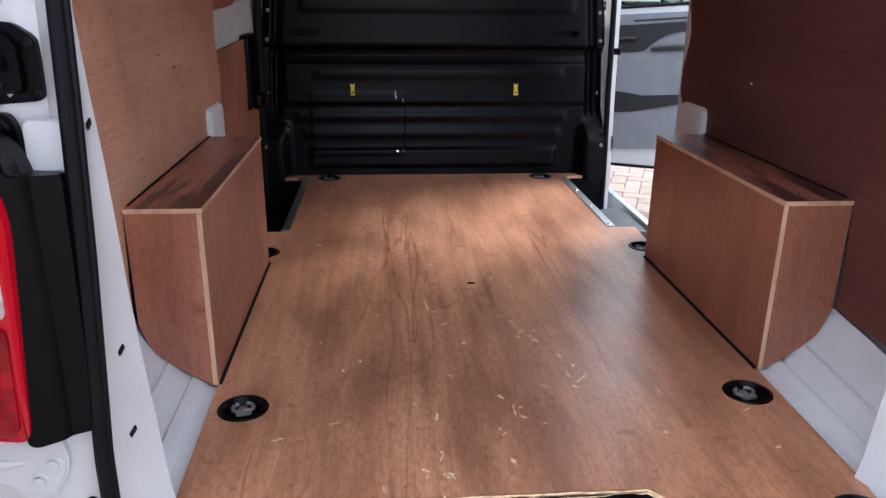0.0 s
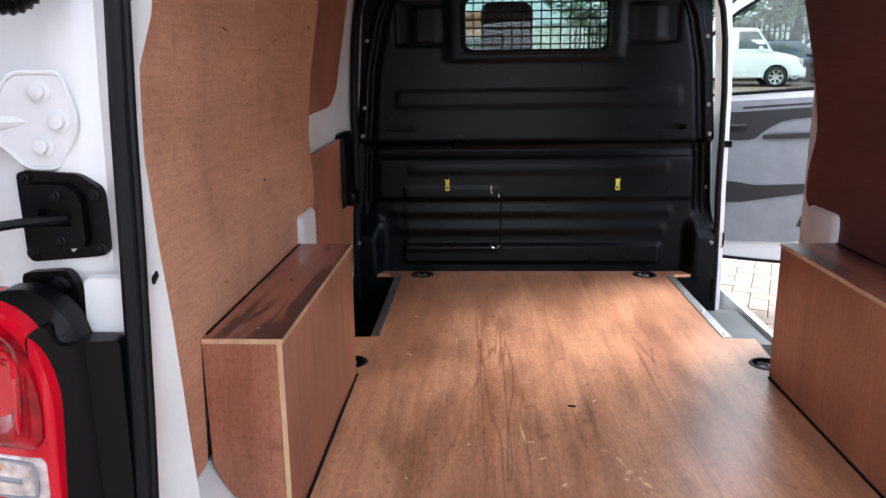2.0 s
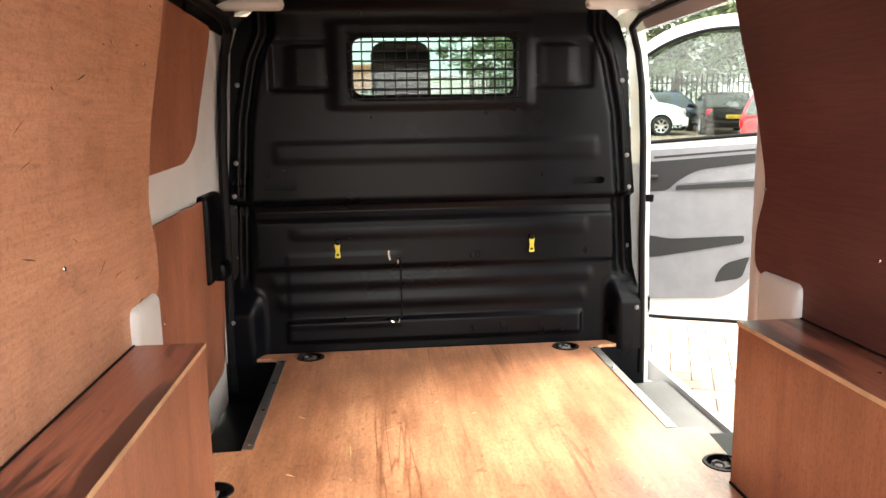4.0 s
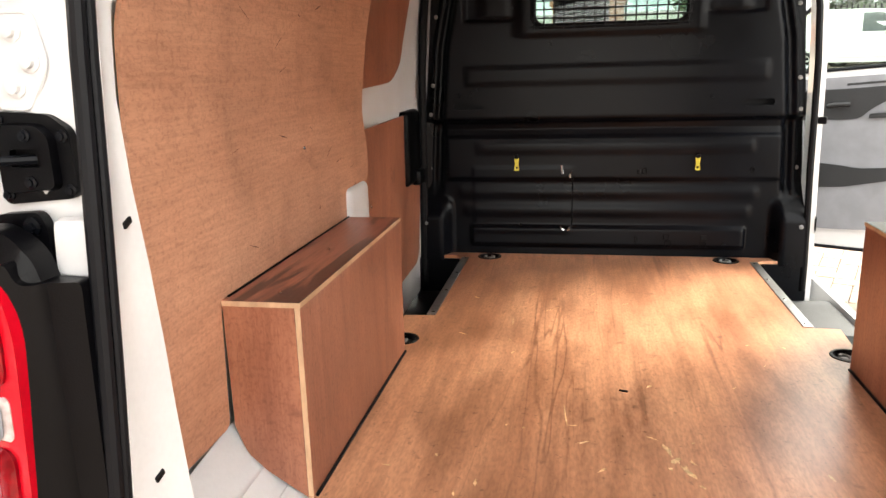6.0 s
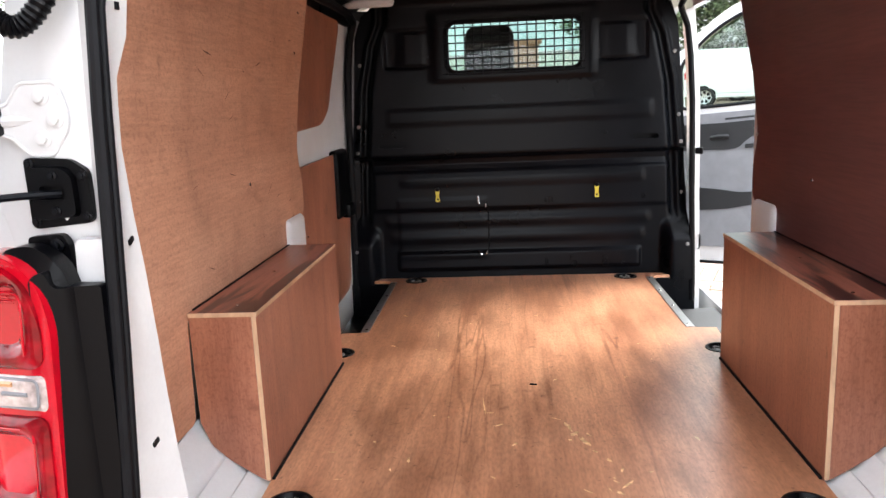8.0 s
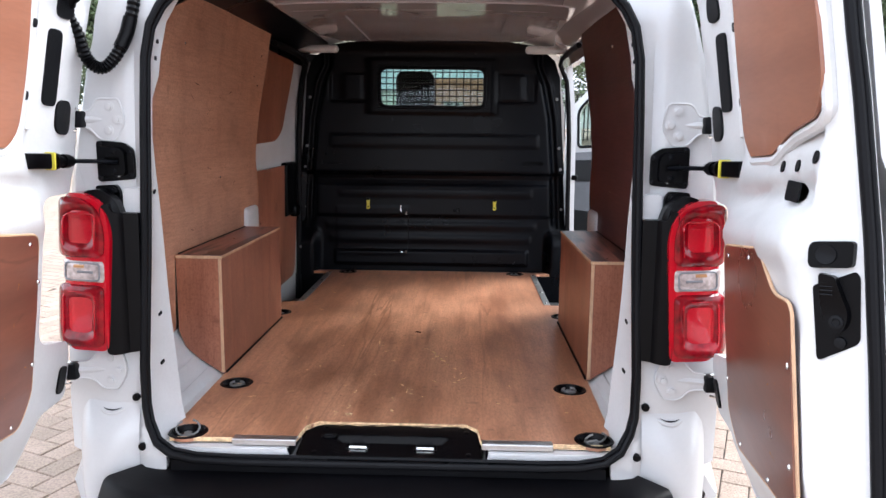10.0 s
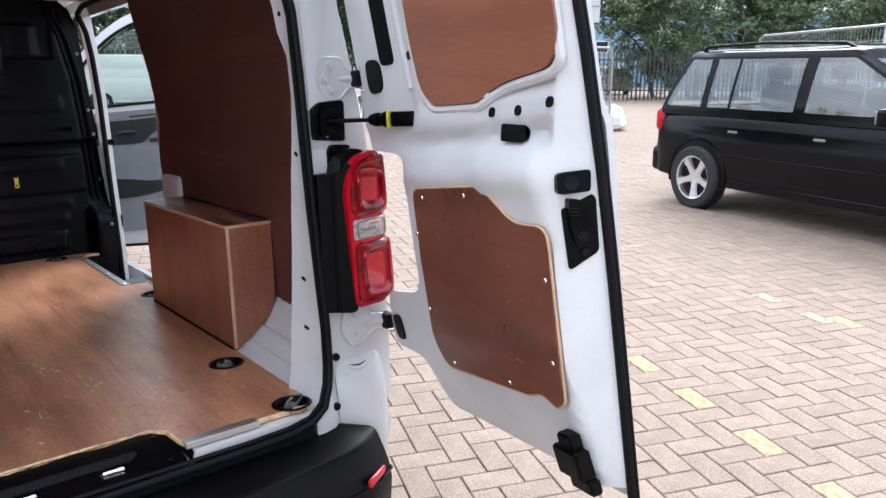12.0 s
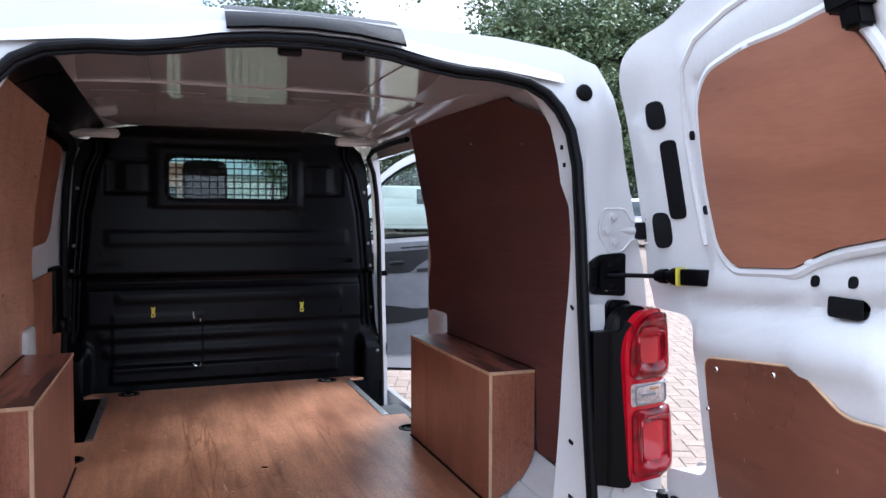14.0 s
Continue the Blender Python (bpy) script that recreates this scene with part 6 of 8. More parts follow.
for (x, y) in RINGS:
    raised = y < 0.3
    m = pose(x, y, FZ, 0, 0, (25 if x < 0 else -160) if raised else (90 if 1 < y < 2 else 12))
    if raised in first:
        r = copy_thing(first[raised], m)
    else:
        r = lashing_ring(raised)
        r.matrix_world = m
        first[raised] = r
    if raised:
        tagged(r, "black recessed lashing cup with its ring standing up")


def arch_box(s):
    t = thing("wheel_arch_box", "red-brown plywood wheel arch box with pale bare edges", "box", "boxes over the wheel arches")
    X = lambda a, c: (min(s * a, s * c), max(s * a, s * c))
    b = bmesh.new()
    block(b, *X(0.600, 0.611), 0.705, 1.475, FZ + 0.001, 1.007, 0.001, 1)
    part("side_board", b, PLYBOX, t)
    rear = [(0.611, FZ + 0.004), (0.64, FZ + 0.022), (0.69, FZ + 0.055), (0.727, FZ + 0.09), (0.748, FZ + 0.145), (0.750, 1.007), (0.611, 1.007)]
    part("end_board", sheet(rear, 0.011, lambda u, v, w: Vector((s * u, 0.702 + w, v))), PLYBOX, t)
    part("end_board", sheet([(0.611, FZ), (0.750, FZ), (0.750, 1.007), (0.611, 1.007)], 0.011, lambda u, v, w: Vector((s * u, 1.464 + w, v))), PLYBOX, t)
    b = bmesh.new()
    block(b, *X(0.599, 0.750), 0.701, 1.476, 1.0072, 1.018, 0.001, 1)
    part("top_board", b, PLYTOP, t, "dark glossy plywood top")
    b = bmesh.new()
    block(b, *X(0.5975, 0.5992), 0.701, 1.476, 1.0078, 1.0175)
    block(b, *X(0.599, 0.750), 0.6995, 0.7012, 1.0078, 1.0175)
    block(b, *X(0.6005, 0.6105), 0.7035, 0.7052, FZ + 0.004, 1.006)
    part("bare_edge", b, PLYEDGE, t, "pale bare plywood edge")
    b = bmesh.new()
    block(b, *X(0.593, 0.600), 0.71, 1.47, FZ + 0.0005, FZ + 0.007, 0.002, 1)
    part("sealant_shade_strip", b, RUBBER, t, "dark strip of sealant and shade at a joint")
    # dark strip put in for the thin shade where the top meets the lining
    b = bmesh.new()
    block(b, *X(0.743, 0.748), 0.72, 1.47, 1.0185, 1.0215, 0.001, 1)
    part("sealant_shade_strip", b, RUBBER, t, "dark strip of sealant and shade at a joint")
    for x, y in ((0.66, 0.76), (0.68, 1.1)):
        b = bmesh.new()
        lathe(b, [(0.004, 0.0), (0.003, 0.001), (0.0, 0.0012)], pose(s * x, y, 1.018), 8)
        part("screw", b, CHROME, t)
    return t


for s in (-1, 1):
    arch_box(s)
# screws and a nail in the side linings
for s, y, z in ((-1, 1.169, 1.246), (-1, 1.66, 1.62), (-1, 1.72, 1.0), (1, 1.22, 1.20), (1, 1.15, 1.74), (1, 0.75, 1.70), (-1, 1.70, 1.75), (1, 1.66, 1.3), (-1, 0.80, 1.70)):
    b = bmesh.new()
    lathe(b, [(0.005, 0.0), (0.004, 0.002), (0.0, 0.003)], pose(s * (wall_x(z) - 0.0145), y, z, 0, -s * 90, 0), 8)
    part("screw", b, CHROME, van)

# dark scratches and knocks in the lighter lining
srng = random.Random(5)
for k in range(20):
    y, z = srng.uniform(0.75, 1.62), srng.uniform(1.08, 1.74)
    ln, th, a = srng.uniform(0.006, 0.030), srng.uniform(0.0008, 0.0022), srng.uniform(-0.6, 0.6)
    b = bmesh.new()
    b.faces.new([b.verts.new((-(wall_x(z + q) - 0.0152), y + p * math.cos(a), z + q + p * math.sin(a))) for p, q in ((-ln, 0), (-0.2 * ln, -th), (ln, -0.3 * th), (0.3 * ln, th))])
    part("scratch", b, DARKMARK, van, smooth=0)

# ---- outside: the yard is a plane tilted a little against the van ----
OUT = Matrix.Translation((0, 0, 0.07)) @ Matrix.Rotation(math.atan(0.034), 4, "X")


def placed(ob, u, v, z=0.0, turn=0.0):
    ob.matrix_world = OUT @ pose(u, v, z, 0, 0, turn)
    return ob


def paver_ground():
    """Material for the far paving: herringbone of 100 x 200 mm blocks worked out from the ground's own coordinates."""
    m = bpy.data.materials.new("far_paving")
    m.use_nodes = True
    n, l = m.node_tree.nodes, m.node_tree.links
    p = n["Principled BSDF"]
    tc, mp, sp_ = n.new("ShaderNodeTexCoord"), n.new("ShaderNodeMapping"), n.new("ShaderNodeSeparateXYZ")
    mp.inputs["Rotation"].default_value = (0, 0, radians(-68.4))
    mp.inputs["Scale"].default_value = (10 / 1.02,) * 3
    l.new(tc.outputs["Object"], mp.inputs["Vector"])
    l.new(mp.outputs["Vector"], sp_.inputs["Vector"])

    def op(kind, a, c=None):
        x = n.new("ShaderNodeMath")
        x.operation = kind
        for i, q in enumerate((a, c)):
            if q is None:
                continue
            if isinstance(q, (int, float)):
                x.inputs[i].default_value = q
            else:
                l.new(q, x.inputs[i])
        return x.outputs[0]

    X, Y = sp_.outputs["X"], sp_.outputs["Y"]
    i, j = op("FLOOR", X), op("FLOOR", Y)
    fx, fy = op("FRACT", X), op("FRACT", Y)
    k = op("FLOORED_MODULO", op("SUBTRACT", i, j), 4.0)
    is0, is1, is2, is3 = (op("COMPARE", k, float(q)) for q in range(4))
    for q in (is0, is1, is2, is3):
        q.node.inputs[2].default_value = 0.1
    dl, dr = op("ADD", fx, op("MULTIPLY", is1, 9.0)), op("ADD", op("SUBTRACT", 1.0, fx), op("MULTIPLY", is0, 9.0))
    db, dt = op("ADD", fy, op("MULTIPLY", is2, 9.0)), op("ADD", op("SUBTRACT", 1.0, fy), op("MULTIPLY", is3, 9.0))
    d = op("MINIMUM", op("MINIMUM", dl, dr), op("MINIMUM", db, dt))
    joint = op("LESS_THAN", d, 0.055)
    ci = op("SUBTRACT", i, is1)
    cj = op("SUBTRACT", j, is2)
    comb = n.new("ShaderNodeCombineXYZ")
    l.new(ci, comb.inputs[0])
    l.new(cj, comb.inputs[1])
    wn_ = n.new("ShaderNodeTexWhiteNoise")
    l.new(comb.outputs[0], wn_.inputs["Vector"])
    big, fine = n.new("ShaderNodeTexNoise"), n.new("ShaderNodeTexNoise")
    big.inputs["Scale"].default_value, fine.inputs["Scale"].default_value = 0.35, 60
    l.new(tc.outputs["Object"], big.inputs["Vector"])
    l.new(tc.outputs["Object"], fine.inputs["Vector"])
    r1, hs, mx = n.new("ShaderNodeMixRGB"), n.new("ShaderNodeHueSaturation"), n.new("ShaderNodeMixRGB")
    r1.inputs["Color1"].default_value, r1.inputs["Color2"].default_value = (0.262, 0.200, 0.151, 1), (0.325, 0.243, 0.190, 1)
    l.new(big.outputs["Fac"], r1.inputs["Fac"])
    mr = n.new("ShaderNodeMapRange")
    mr.inputs["To Min"].default_value, mr.inputs["To Max"].default_value = 0.86, 1.08
    l.new(wn_.outputs["Value"], mr.inputs["Value"])
    l.new(mr.outputs["Result"], hs.inputs["Value"])
    l.new(r1.outputs["Color"], hs.inputs["Color"])
    l.new(hs.outputs["Color"], mx.inputs["Color1"])
    mx.inputs["Color2"].default_value = (0.105, 0.083, 0.066, 1)
    l.new(joint, mx.inputs["Fac"])
    l.new(mx.outputs["Color"], p.inputs["Base Color"])
    p.inputs["Roughness"].default_value = 0.88
    bp = n.new("ShaderNodeBump")
    bp.inputs["Strength"].default_value = 0.3
    l.new(fine.outputs["Fac"], bp.inputs["Height"])
    l.new(bp.outputs["Normal"], p.inputs["Normal"])
    return m


# ground sheet to the horizon; the near part lies lower, under real pavers
NEAR = (-3.0, 9.0, -4.2, 6.0)
b = bmesh.new()
xs, ys = [-400, NEAR[0], NEAR[1], 400], [-400, NEAR[2], NEAR[3], 400]
vs = [[b.verts.new((x, y, 0)) for x in xs] for y in ys]
for jj in range(3):
    for ii in range(3):
        if not (ii == 1 and jj == 1):
            b.faces.new((vs[jj][ii], vs[jj][ii + 1], vs[jj + 1][ii + 1], vs[jj + 1][ii]))
lo = [b.verts.new((x, y, -0.008)) for x, y in ((NEAR[0], NEAR[2]), (NEAR[1], NEAR[2]), (NEAR[1], NEAR[3]), (NEAR[0], NEAR[3]))]
up = [vs[1][1], vs[1][2], vs[2][2], vs[2][1]]
for k in range(4):
    b.faces.new((up[k], up[(k + 1) % 4], lo[(k + 1) % 4], lo[k]))
ground = part("ground", b, paver_ground(), smooth=0)
ground.matrix_world = OUT
tagged(ground, "block-paved yard in pale pink and buff herringbone", "paving", kind="structure")
b = bmesh.new()
b.faces.new([b.verts.new((x, y, -0.006)) for x, y in ((NEAR[0], NEAR[2]), (NEAR[1], NEAR[2]), (NEAR[1], NEAR[3]), (NEAR[0], NEAR[3]))])
part("joint_sand", b, JOINT, ground, "dark sand in the paving joints", smooth=0)


def car(name, label, m, paint, kind="hatch", length=4.2, width=1.74, height=1.48, rails=False, spokes=5, tail="red"):
    """A parked car: lofted body, glazing, lamps, bumpers, wheels. Local y points to its front, x to its right."""
    t = thing(name, label, "car", m=OUT @ m)
    L, W, H = length, width / 2, height
    roofs = {"mpv": ((-0.497, 0.60), (-0.440, 0.945), (0.0, 0.985), (0.262, 0.60)), "hatch": ((-0.485, 0.60), (-0.35, 0.945), (0.04, 0.98), (0.27, 0.62)),
             "estate": ((-0.50, 0.62), (-0.45, 0.95), (0.02, 0.985), (0.22, 0.62)), "saloon": ((-0.33, 0.62), (-0.18, 0.95), (0.03, 0.98), (0.21, 0.62)), "van": ((-0.50, 0.60), (-0.49, 0.98), (0.16, 0.985), (0.30, 0.58))}[kind]
    # lower body as a loft of cross sections along y
    st = [(-0.50, 0.80, 0.60, 0.30), (-0.485, 0.93, 0.62, 0.20), (-0.44, 0.98, 0.625, 0.17), (-0.30, 1.0, 0.63, 0.15), (0.0, 1.0, 0.625, 0.15), (0.20, 1.0, 0.62, 0.15), (0.30, 0.99, 0.595, 0.16), (0.40, 0.96, 0.545, 0.17), (0.455, 0.90, 0.495, 0.18), (0.485, 0.80, 0.44, 0.20), (0.50, 0.64, 0.37, 0.25)]
    if kind == "saloon":
        st[0], st[1], st[2] = (-0.50, 0.80, 0.56, 0.30), (-0.485, 0.93, 0.60, 0.20), (-0.40, 0.98, 0.615, 0.17)
    def blend(vals, f):
        """Catmull-Rom value at fractional index f."""
        k = min(int(f), len(vals) - 2)
        q = f - k
        p0, p1, p2, p3 = vals[max(k - 1, 0)], vals[k], vals[k + 1], vals[min(k + 2, len(vals) - 1)]
        return p1 + 0.5 * q * (p2 - p0 + q * (2 * p0 - 5 * p1 + 4 * p2 - p3 + q * (3 * (p1 - p2) + p3 - p0)))

    b = bmesh.new()
    rings = []
    for j in range(3 * (len(st) - 1) + 1):
        y, w, top, bot = (blend([r[c] for r in st], j / 3) for c in range(4))
        w *= W
        prof = [(0.0, top * H), (w * 0.50, top * H - 0.006), (w * 0.84, (top - 0.018) * H), (w * 0.965, (top - 0.065) * H), (w, (top * 0.5 + bot * 0.5) * H), (w * 0.985, (bot + 0.07) * H), (w * 0.90, bot * H), (0.0, bot * H)]
        prof = [(blend([p[0] for p in prof], i / 3), blend([p[1] for p in prof], i / 3)) for i in range(22)]
        full = prof + [(-x, z) for x, z in prof[-2:0:-1]]
        rings.append([b.verts.new((x, y * L, z)) for x, z in full])
    for r0, r1 in zip(rings, rings[1:]):
        for k in range(len(r0)):
            b.faces.new((r0[k], r0[(k + 1) % len(r0)], r1[(k + 1) % len(r0)], r1[k]))
    b.faces.new(rings[0])
    b.faces.new(rings[-1][::-1])
    bmesh.ops.recalc_face_normals(b, faces=b.faces[:])
    part("body", b, paint, t, smooth=60)
    # cabin: painted shell with bowed ends, glazed below
    (ra, za), (rb, zb), (rc, zc), (rd, zd) = roofs
    BOW = {"van": 0.10}.get(kind, 0.16)

    def cab_side(f, inset=0.0):
        """Half width at height fraction f of the cabin."""
        return W * (0.955 - 0.20 * ((f - 0.6) / 0.4) ** 1.3 if f > 0.6 else 0.955) - inset

    line = [(ra, za), ((ra + rb) / 2 - 0.004, (za + zb) / 2), (rb, zb - 0.02), (rb + 0.03, zb), ((rb + rc) / 2, max(zb, zc) + 0.012), (rc, zc), (rc + 0.03, zc - 0.02), ((rc + rd) / 2 + 0.008, (zc + zd) / 2 + 0.01), (rd, zd)]

    def edge_y(z, front):
        """Where the cabin's end line lies at height z."""
        ln = line[:3][::-1] if not front else line[6:]
        return interp(sorted((zz, yy) for yy, zz in ln), z)

    b = bmesh.new()
    levels = []
    us = [-1 + 2 * k / 12 for k in range(13)]
    for q in range(9):
        z = 0.58 + 0.375 * q / 8
        w, yf, yr = cab_side(z), edge_y(z, True) * L, edge_y(z, False) * L
        ring_ = [(u * w, yf - BOW * abs(u) ** 2.6) for u in us]
        ring_ += [(w, yf - BOW + (yr + BOW * 0.6 - yf + BOW) * k / 4) for k in range(1, 4)]
        ring_ += [(-u * w, yr + BOW * 0.6 * abs(u) ** 2.6) for u in us]
        ring_ += [(-w, yr + BOW * 0.6 + (yf - BOW - yr - BOW * 0.6) * k / 4) for k in range(1, 4)]
        levels.append([b.verts.new((x, y, z * H)) for x, y in ring_])
    for q, (r0, r1) in enumerate(zip(levels, levels[1:])):
        for k in range(len(r0)):
            if kind == "mpv" and 1 <= q <= 6 and k not in (0, 11, 16, 27):      # left open for the glazing
                continue
            b.faces.new((r0[k], r0[(k + 1) % len(r0)], r1[(k + 1) % len(r0)], r1[k]))
    mid_ = sum((q.co for q in levels[-1]), Vector()) / len(levels[-1])
    for z, k in ((0.968, 0.965), (0.979, 0.90), (0.988, 0.78), (0.994, 0.58), (0.998, 0.30)):
        ring_ = [b.verts.new((mid_.x + (q.co.x - mid_.x) * k, mid_.y + (q.co.y - mid_.y) * (0.4 + 0.6 * k), z * H)) for q in levels[8]]
        for i in range(len(ring_)):
            b.faces.new((levels[-1][i], levels[-1][(i + 1) % len(ring_)], ring_[(i + 1) % len(ring_)], ring_[i]))
        levels.append(ring_)
    b.faces.new(levels[-1])
    bmesh.ops.recalc_face_normals(b, faces=b.faces[:])
    part("cabin", b, paint, t, smooth=60)

    cols = {"mpv": ((-0.455, -0.348), (-0.328, -0.268), (-0.260, -0.098), (-0.070, 0.100), (0.122, 0.20)), "hatch": ((-0.40, -0.30), (-0.27, -0.08), (-0.04, 0.17)), "estate": ((-0.45, -0.32), (-0.29, -0.09), (-0.05, 0.15)),
            "saloon": ((-0.27, -0.08), (-0.04, 0.15)), "van": ((0.04, 0.24),)}[kind]
    zlo, zhi = 0.635, 0.925
    glazing = CABGLASS if kind == "mpv" else CARGLASS
    for sx in (-1, 1):
        openings = []
        for ya, yb in cols:
            pane = []
            for q in range(7):
                z = zlo + (zhi - zlo) * q / 6
                pane.append((max(ya, edge_y(z, False) + BOW * 0.6 / L + 0.012), z))
            for q in range(7):
                z = zhi - (zhi - zlo) * q / 6
                pane.append((min(yb, edge_y(z, True) - BOW / L - 0.014), z))
            pane = [p_ for p_ in pane if p_[0] > -0.6]
            if pane[0][0] >= pane[-1][0] - 0.01:
                continue
            keep = [(y, z) for (y, z) in pane]
            left, right = keep[:7], keep[7:]
            ok = [k for k in range(7) if left[k][0] < right[6 - k][0] - 0.008]
            keep = [left[k] for k in ok] + [right[6 - k] for k in reversed(ok)]
            openings.append(keep)
            bb = bmesh.new()
            vs_ = [bb.verts.new((sx * (cab_side(z) + 0.006), y * L, z * H)) for y, z in keep]
            bb.faces.new(vs_ if sx > 0 else vs_[::-1])
            part("side_window", bb, glazing, t, smooth=0)
        if kind == "mpv":
            zz = [0.61 + 0.33 * q / 8 for q in range(9)]
            rim_ = [(edge_y(z, False) + BOW * 0.6 / L, z) for z in zz] + [(edge_y(z, True) - BOW / L, z) for z in zz[::-1]]
            part("window_frame", sheet(rim_, 0.03, lambda y, z, w: Vector((sx * (cab_side(z) + 0.002 - w), y * L, z * H)), openings, [], [0.7, 0.78, 0.86]), paint, t)
    for front in (False, True):
        bb = bmesh.new()
        rows_ = []
        for q in range(5):
            z = 0.65 + 0.27 * q / 4
            y = edge_y(z, front) * L
            hw = cab_side(z)
            rows_.append([bb.verts.new((x * hw, y + (0.014 - BOW * abs(x) ** 2.6 if front else BOW * 0.6 * abs(x) ** 2.6 - 0.014), z * H)) for x in [-0.90 + 0.15 * k for k in range(13)]])
        for r0, r1 in zip(rows_, rows_[1:]):
            for k in range(12):
                bb.faces.new((r0[k], r0[k + 1], r1[k + 1], r1[k]))
        if kind != "van" or front:
            part("windscreen" if front else "rear_window", bb, (SCREENGLASS if kind != "mpv" else CABSCREEN) if front else glazing, t)
        else:
            bb.free()
    if kind == "mpv":       # seats and dashboard seen through the glass
        for sx, sy in ((-0.42, 0.03), (0.42, 0.03), (-0.50, -0.20), (0.0, -0.20), (0.50, -0.20)):
            b = bmesh.new()
            block(b, sx * W - 0.23, sx * W + 0.23, sy * L - 0.10, sy * L + 0.05, 0.50 * H, 0.775 * H, 0.06, 3, None)
            block(b, sx * W - 0.13, sx * W + 0.13, sy * L - 0.11, sy * L - 0.01, 0.80 * H, 0.885 * H, 0.035, 3, None)
            rod(b, Vector((sx * W - 0.05, sy * L - 0.06, 0.76 * H)), Vector((sx * W - 0.05, sy * L - 0.06, 0.82 * H)), 0.008, seg=8)
            rod(b, Vector((sx * W + 0.05, sy * L - 0.06, 0.76 * H)), Vector((sx * W + 0.05, sy * L - 0.06, 0.82 * H)), 0.008, seg=8)
            part("seat", b, CLOTH, t, "dark seat with a headrest")
        b = bmesh.new()
        block(b, -0.80 * W, 0.80 * W, 0.145 * L, 0.21 * L, 0.55 * H, 0.665 * H, 0.05, 3)
        part("dashboard", b, RUBBER, t)
        b = bmesh.new()
        tube(b, [(0.42 * W + 0.18 * math.cos(a), 0.125 * L - 0.06 * math.sin(a), 0.665 * H + 0.17 * math.sin(a)) for a in [k * math.pi / 10 for k in range(20)]], 0.014, 8, True)
        part("steering_wheel", b, RUBBER, t)
    wip = bmesh.new()
    tube(wip, [(x * W, edge_y(0.655 + dz, True) * L + 0.035 - BOW * abs(x) ** 2.6, (0.655 + dz) * H) for x, dz in ((-0.62, 0.022), (-0.3, 0.012), (0.0, 0.02), (0.1, 0.004), (0.55, 0.016))], 0.008, 5)
    part("wiper", wip, RUBBER, t)
    for sx in (-1, 1):
        if kind == "van":
            b = bmesh.new()
            block(b, sx * W * 0.80 - 0.10, sx * W * 0.80 + 0.095, -0.5 * L + 0.02, 0.02 * L, 0.60 * H, 0.975 * H, 0.05, 3)
            part("load_side", b, paint, t)
        # door shut lines, handles and mirror
        b = bmesh.new()
        for y in ((0.165, -0.083, -0.275) if kind == "mpv" else (0.21, -0.055, -0.27) if kind != "van" else (0.22, 0.0)):
            tube(b, [(sx * W * q, y * L, z * H) for q, z in ((0.962, 0.545), (0.985, 0.46), (1.001, 0.38), (0.99, 0.23))], 0.004, 4)
        tube(b, [(sx * W * 0.987, y * L, 0.235 * H) for y in (-0.26, 0.20)], 0.006, 4)
        part("shut_lines", b, RUBBER, t)
        for y in (-0.02, -0.235) if kind != "van" else (0.03,):
            b = bmesh.new()
            block(b, sx * W * 0.97 - 0.012, sx * W * 0.97 + 0.022, y * L - 0.08, y * L + 0.04, 0.50 * H - 0.014, 0.50 * H + 0.012, 0.008, 2)
            # people carrier: highlights on body-coloured handles put in as paler zinc
            part("door_handle", b, DULLZINC if kind == "mpv" else paint if tail == "red" else RUBBER, t)
        b = bmesh.new()
        my = 0.125 if kind == "mpv" else 0.185
        mw = 0.16 if kind == "mpv" else 0.09
        block(b, min(sx * (W * 1.05 - 0.10), sx * (W * 1.05 + mw)), max(sx * (W * 1.05 - 0.10), sx * (W * 1.05 + mw)), my * L - 0.05, my * L + 0.08, 0.60 * H, 0.60 * H + 0.14, 0.04, 3)
        mirror_ = part("wing_mirror", b, paint, t)
        if kind == "mpv":
            b = bmesh.new()
            block(b, min(sx * (W * 1.05 - 0.06), sx * (W * 1.05 + mw - 0.02)), max(sx * (W * 1.05 - 0.06), sx * (W * 1.05 + mw - 0.02)), my * L - 0.056, my * L - 0.049, 0.60 * H + 0.02, 0.60 * H + 0.12, 0.003, 1)
            part("mirror_glass", b, ALLOY, mirror_, "silvered mirror glass")
        b = bmesh.new()
        tube(b, [(sx * W * 1.003, y * L, 0.36 * H) for y in (-0.26, -0.1, 0.1, 0.20)], 0.008, 6)
        part("side_moulding", b, paint, t)
        b = bmesh.new()
        tube(b, [(sx * W * 0.996, y * L, 0.205 * H) for y in (-0.24, -0.1, 0.1, 0.185)], 0.013, 6)
        part("sill_moulding", b, paint, t)
        # lamps
        b = bmesh.new()
        block(b, sx * W * 0.86 - 0.10, sx * W * 0.86 + 0.10, -0.5 * L + 0.03, -0.5 * L + (0.16 if kind == "mpv" else 0.30), 0.46 * H, 0.615 * H, 0.06, 3)
        part("tail_light", b, REDLENS, t, "red tail light")
        b = bmesh.new()
        block(b, sx * W * 0.72 - 0.15, sx * W * 0.72 + 0.14, 0.43 * L, 0.487 * L, 0.355 * H, 0.475 * H, 0.055, 3)
        part("headlight", b, CLEARLENS, t, "clear headlight")
        if rails:
            b = bmesh.new()
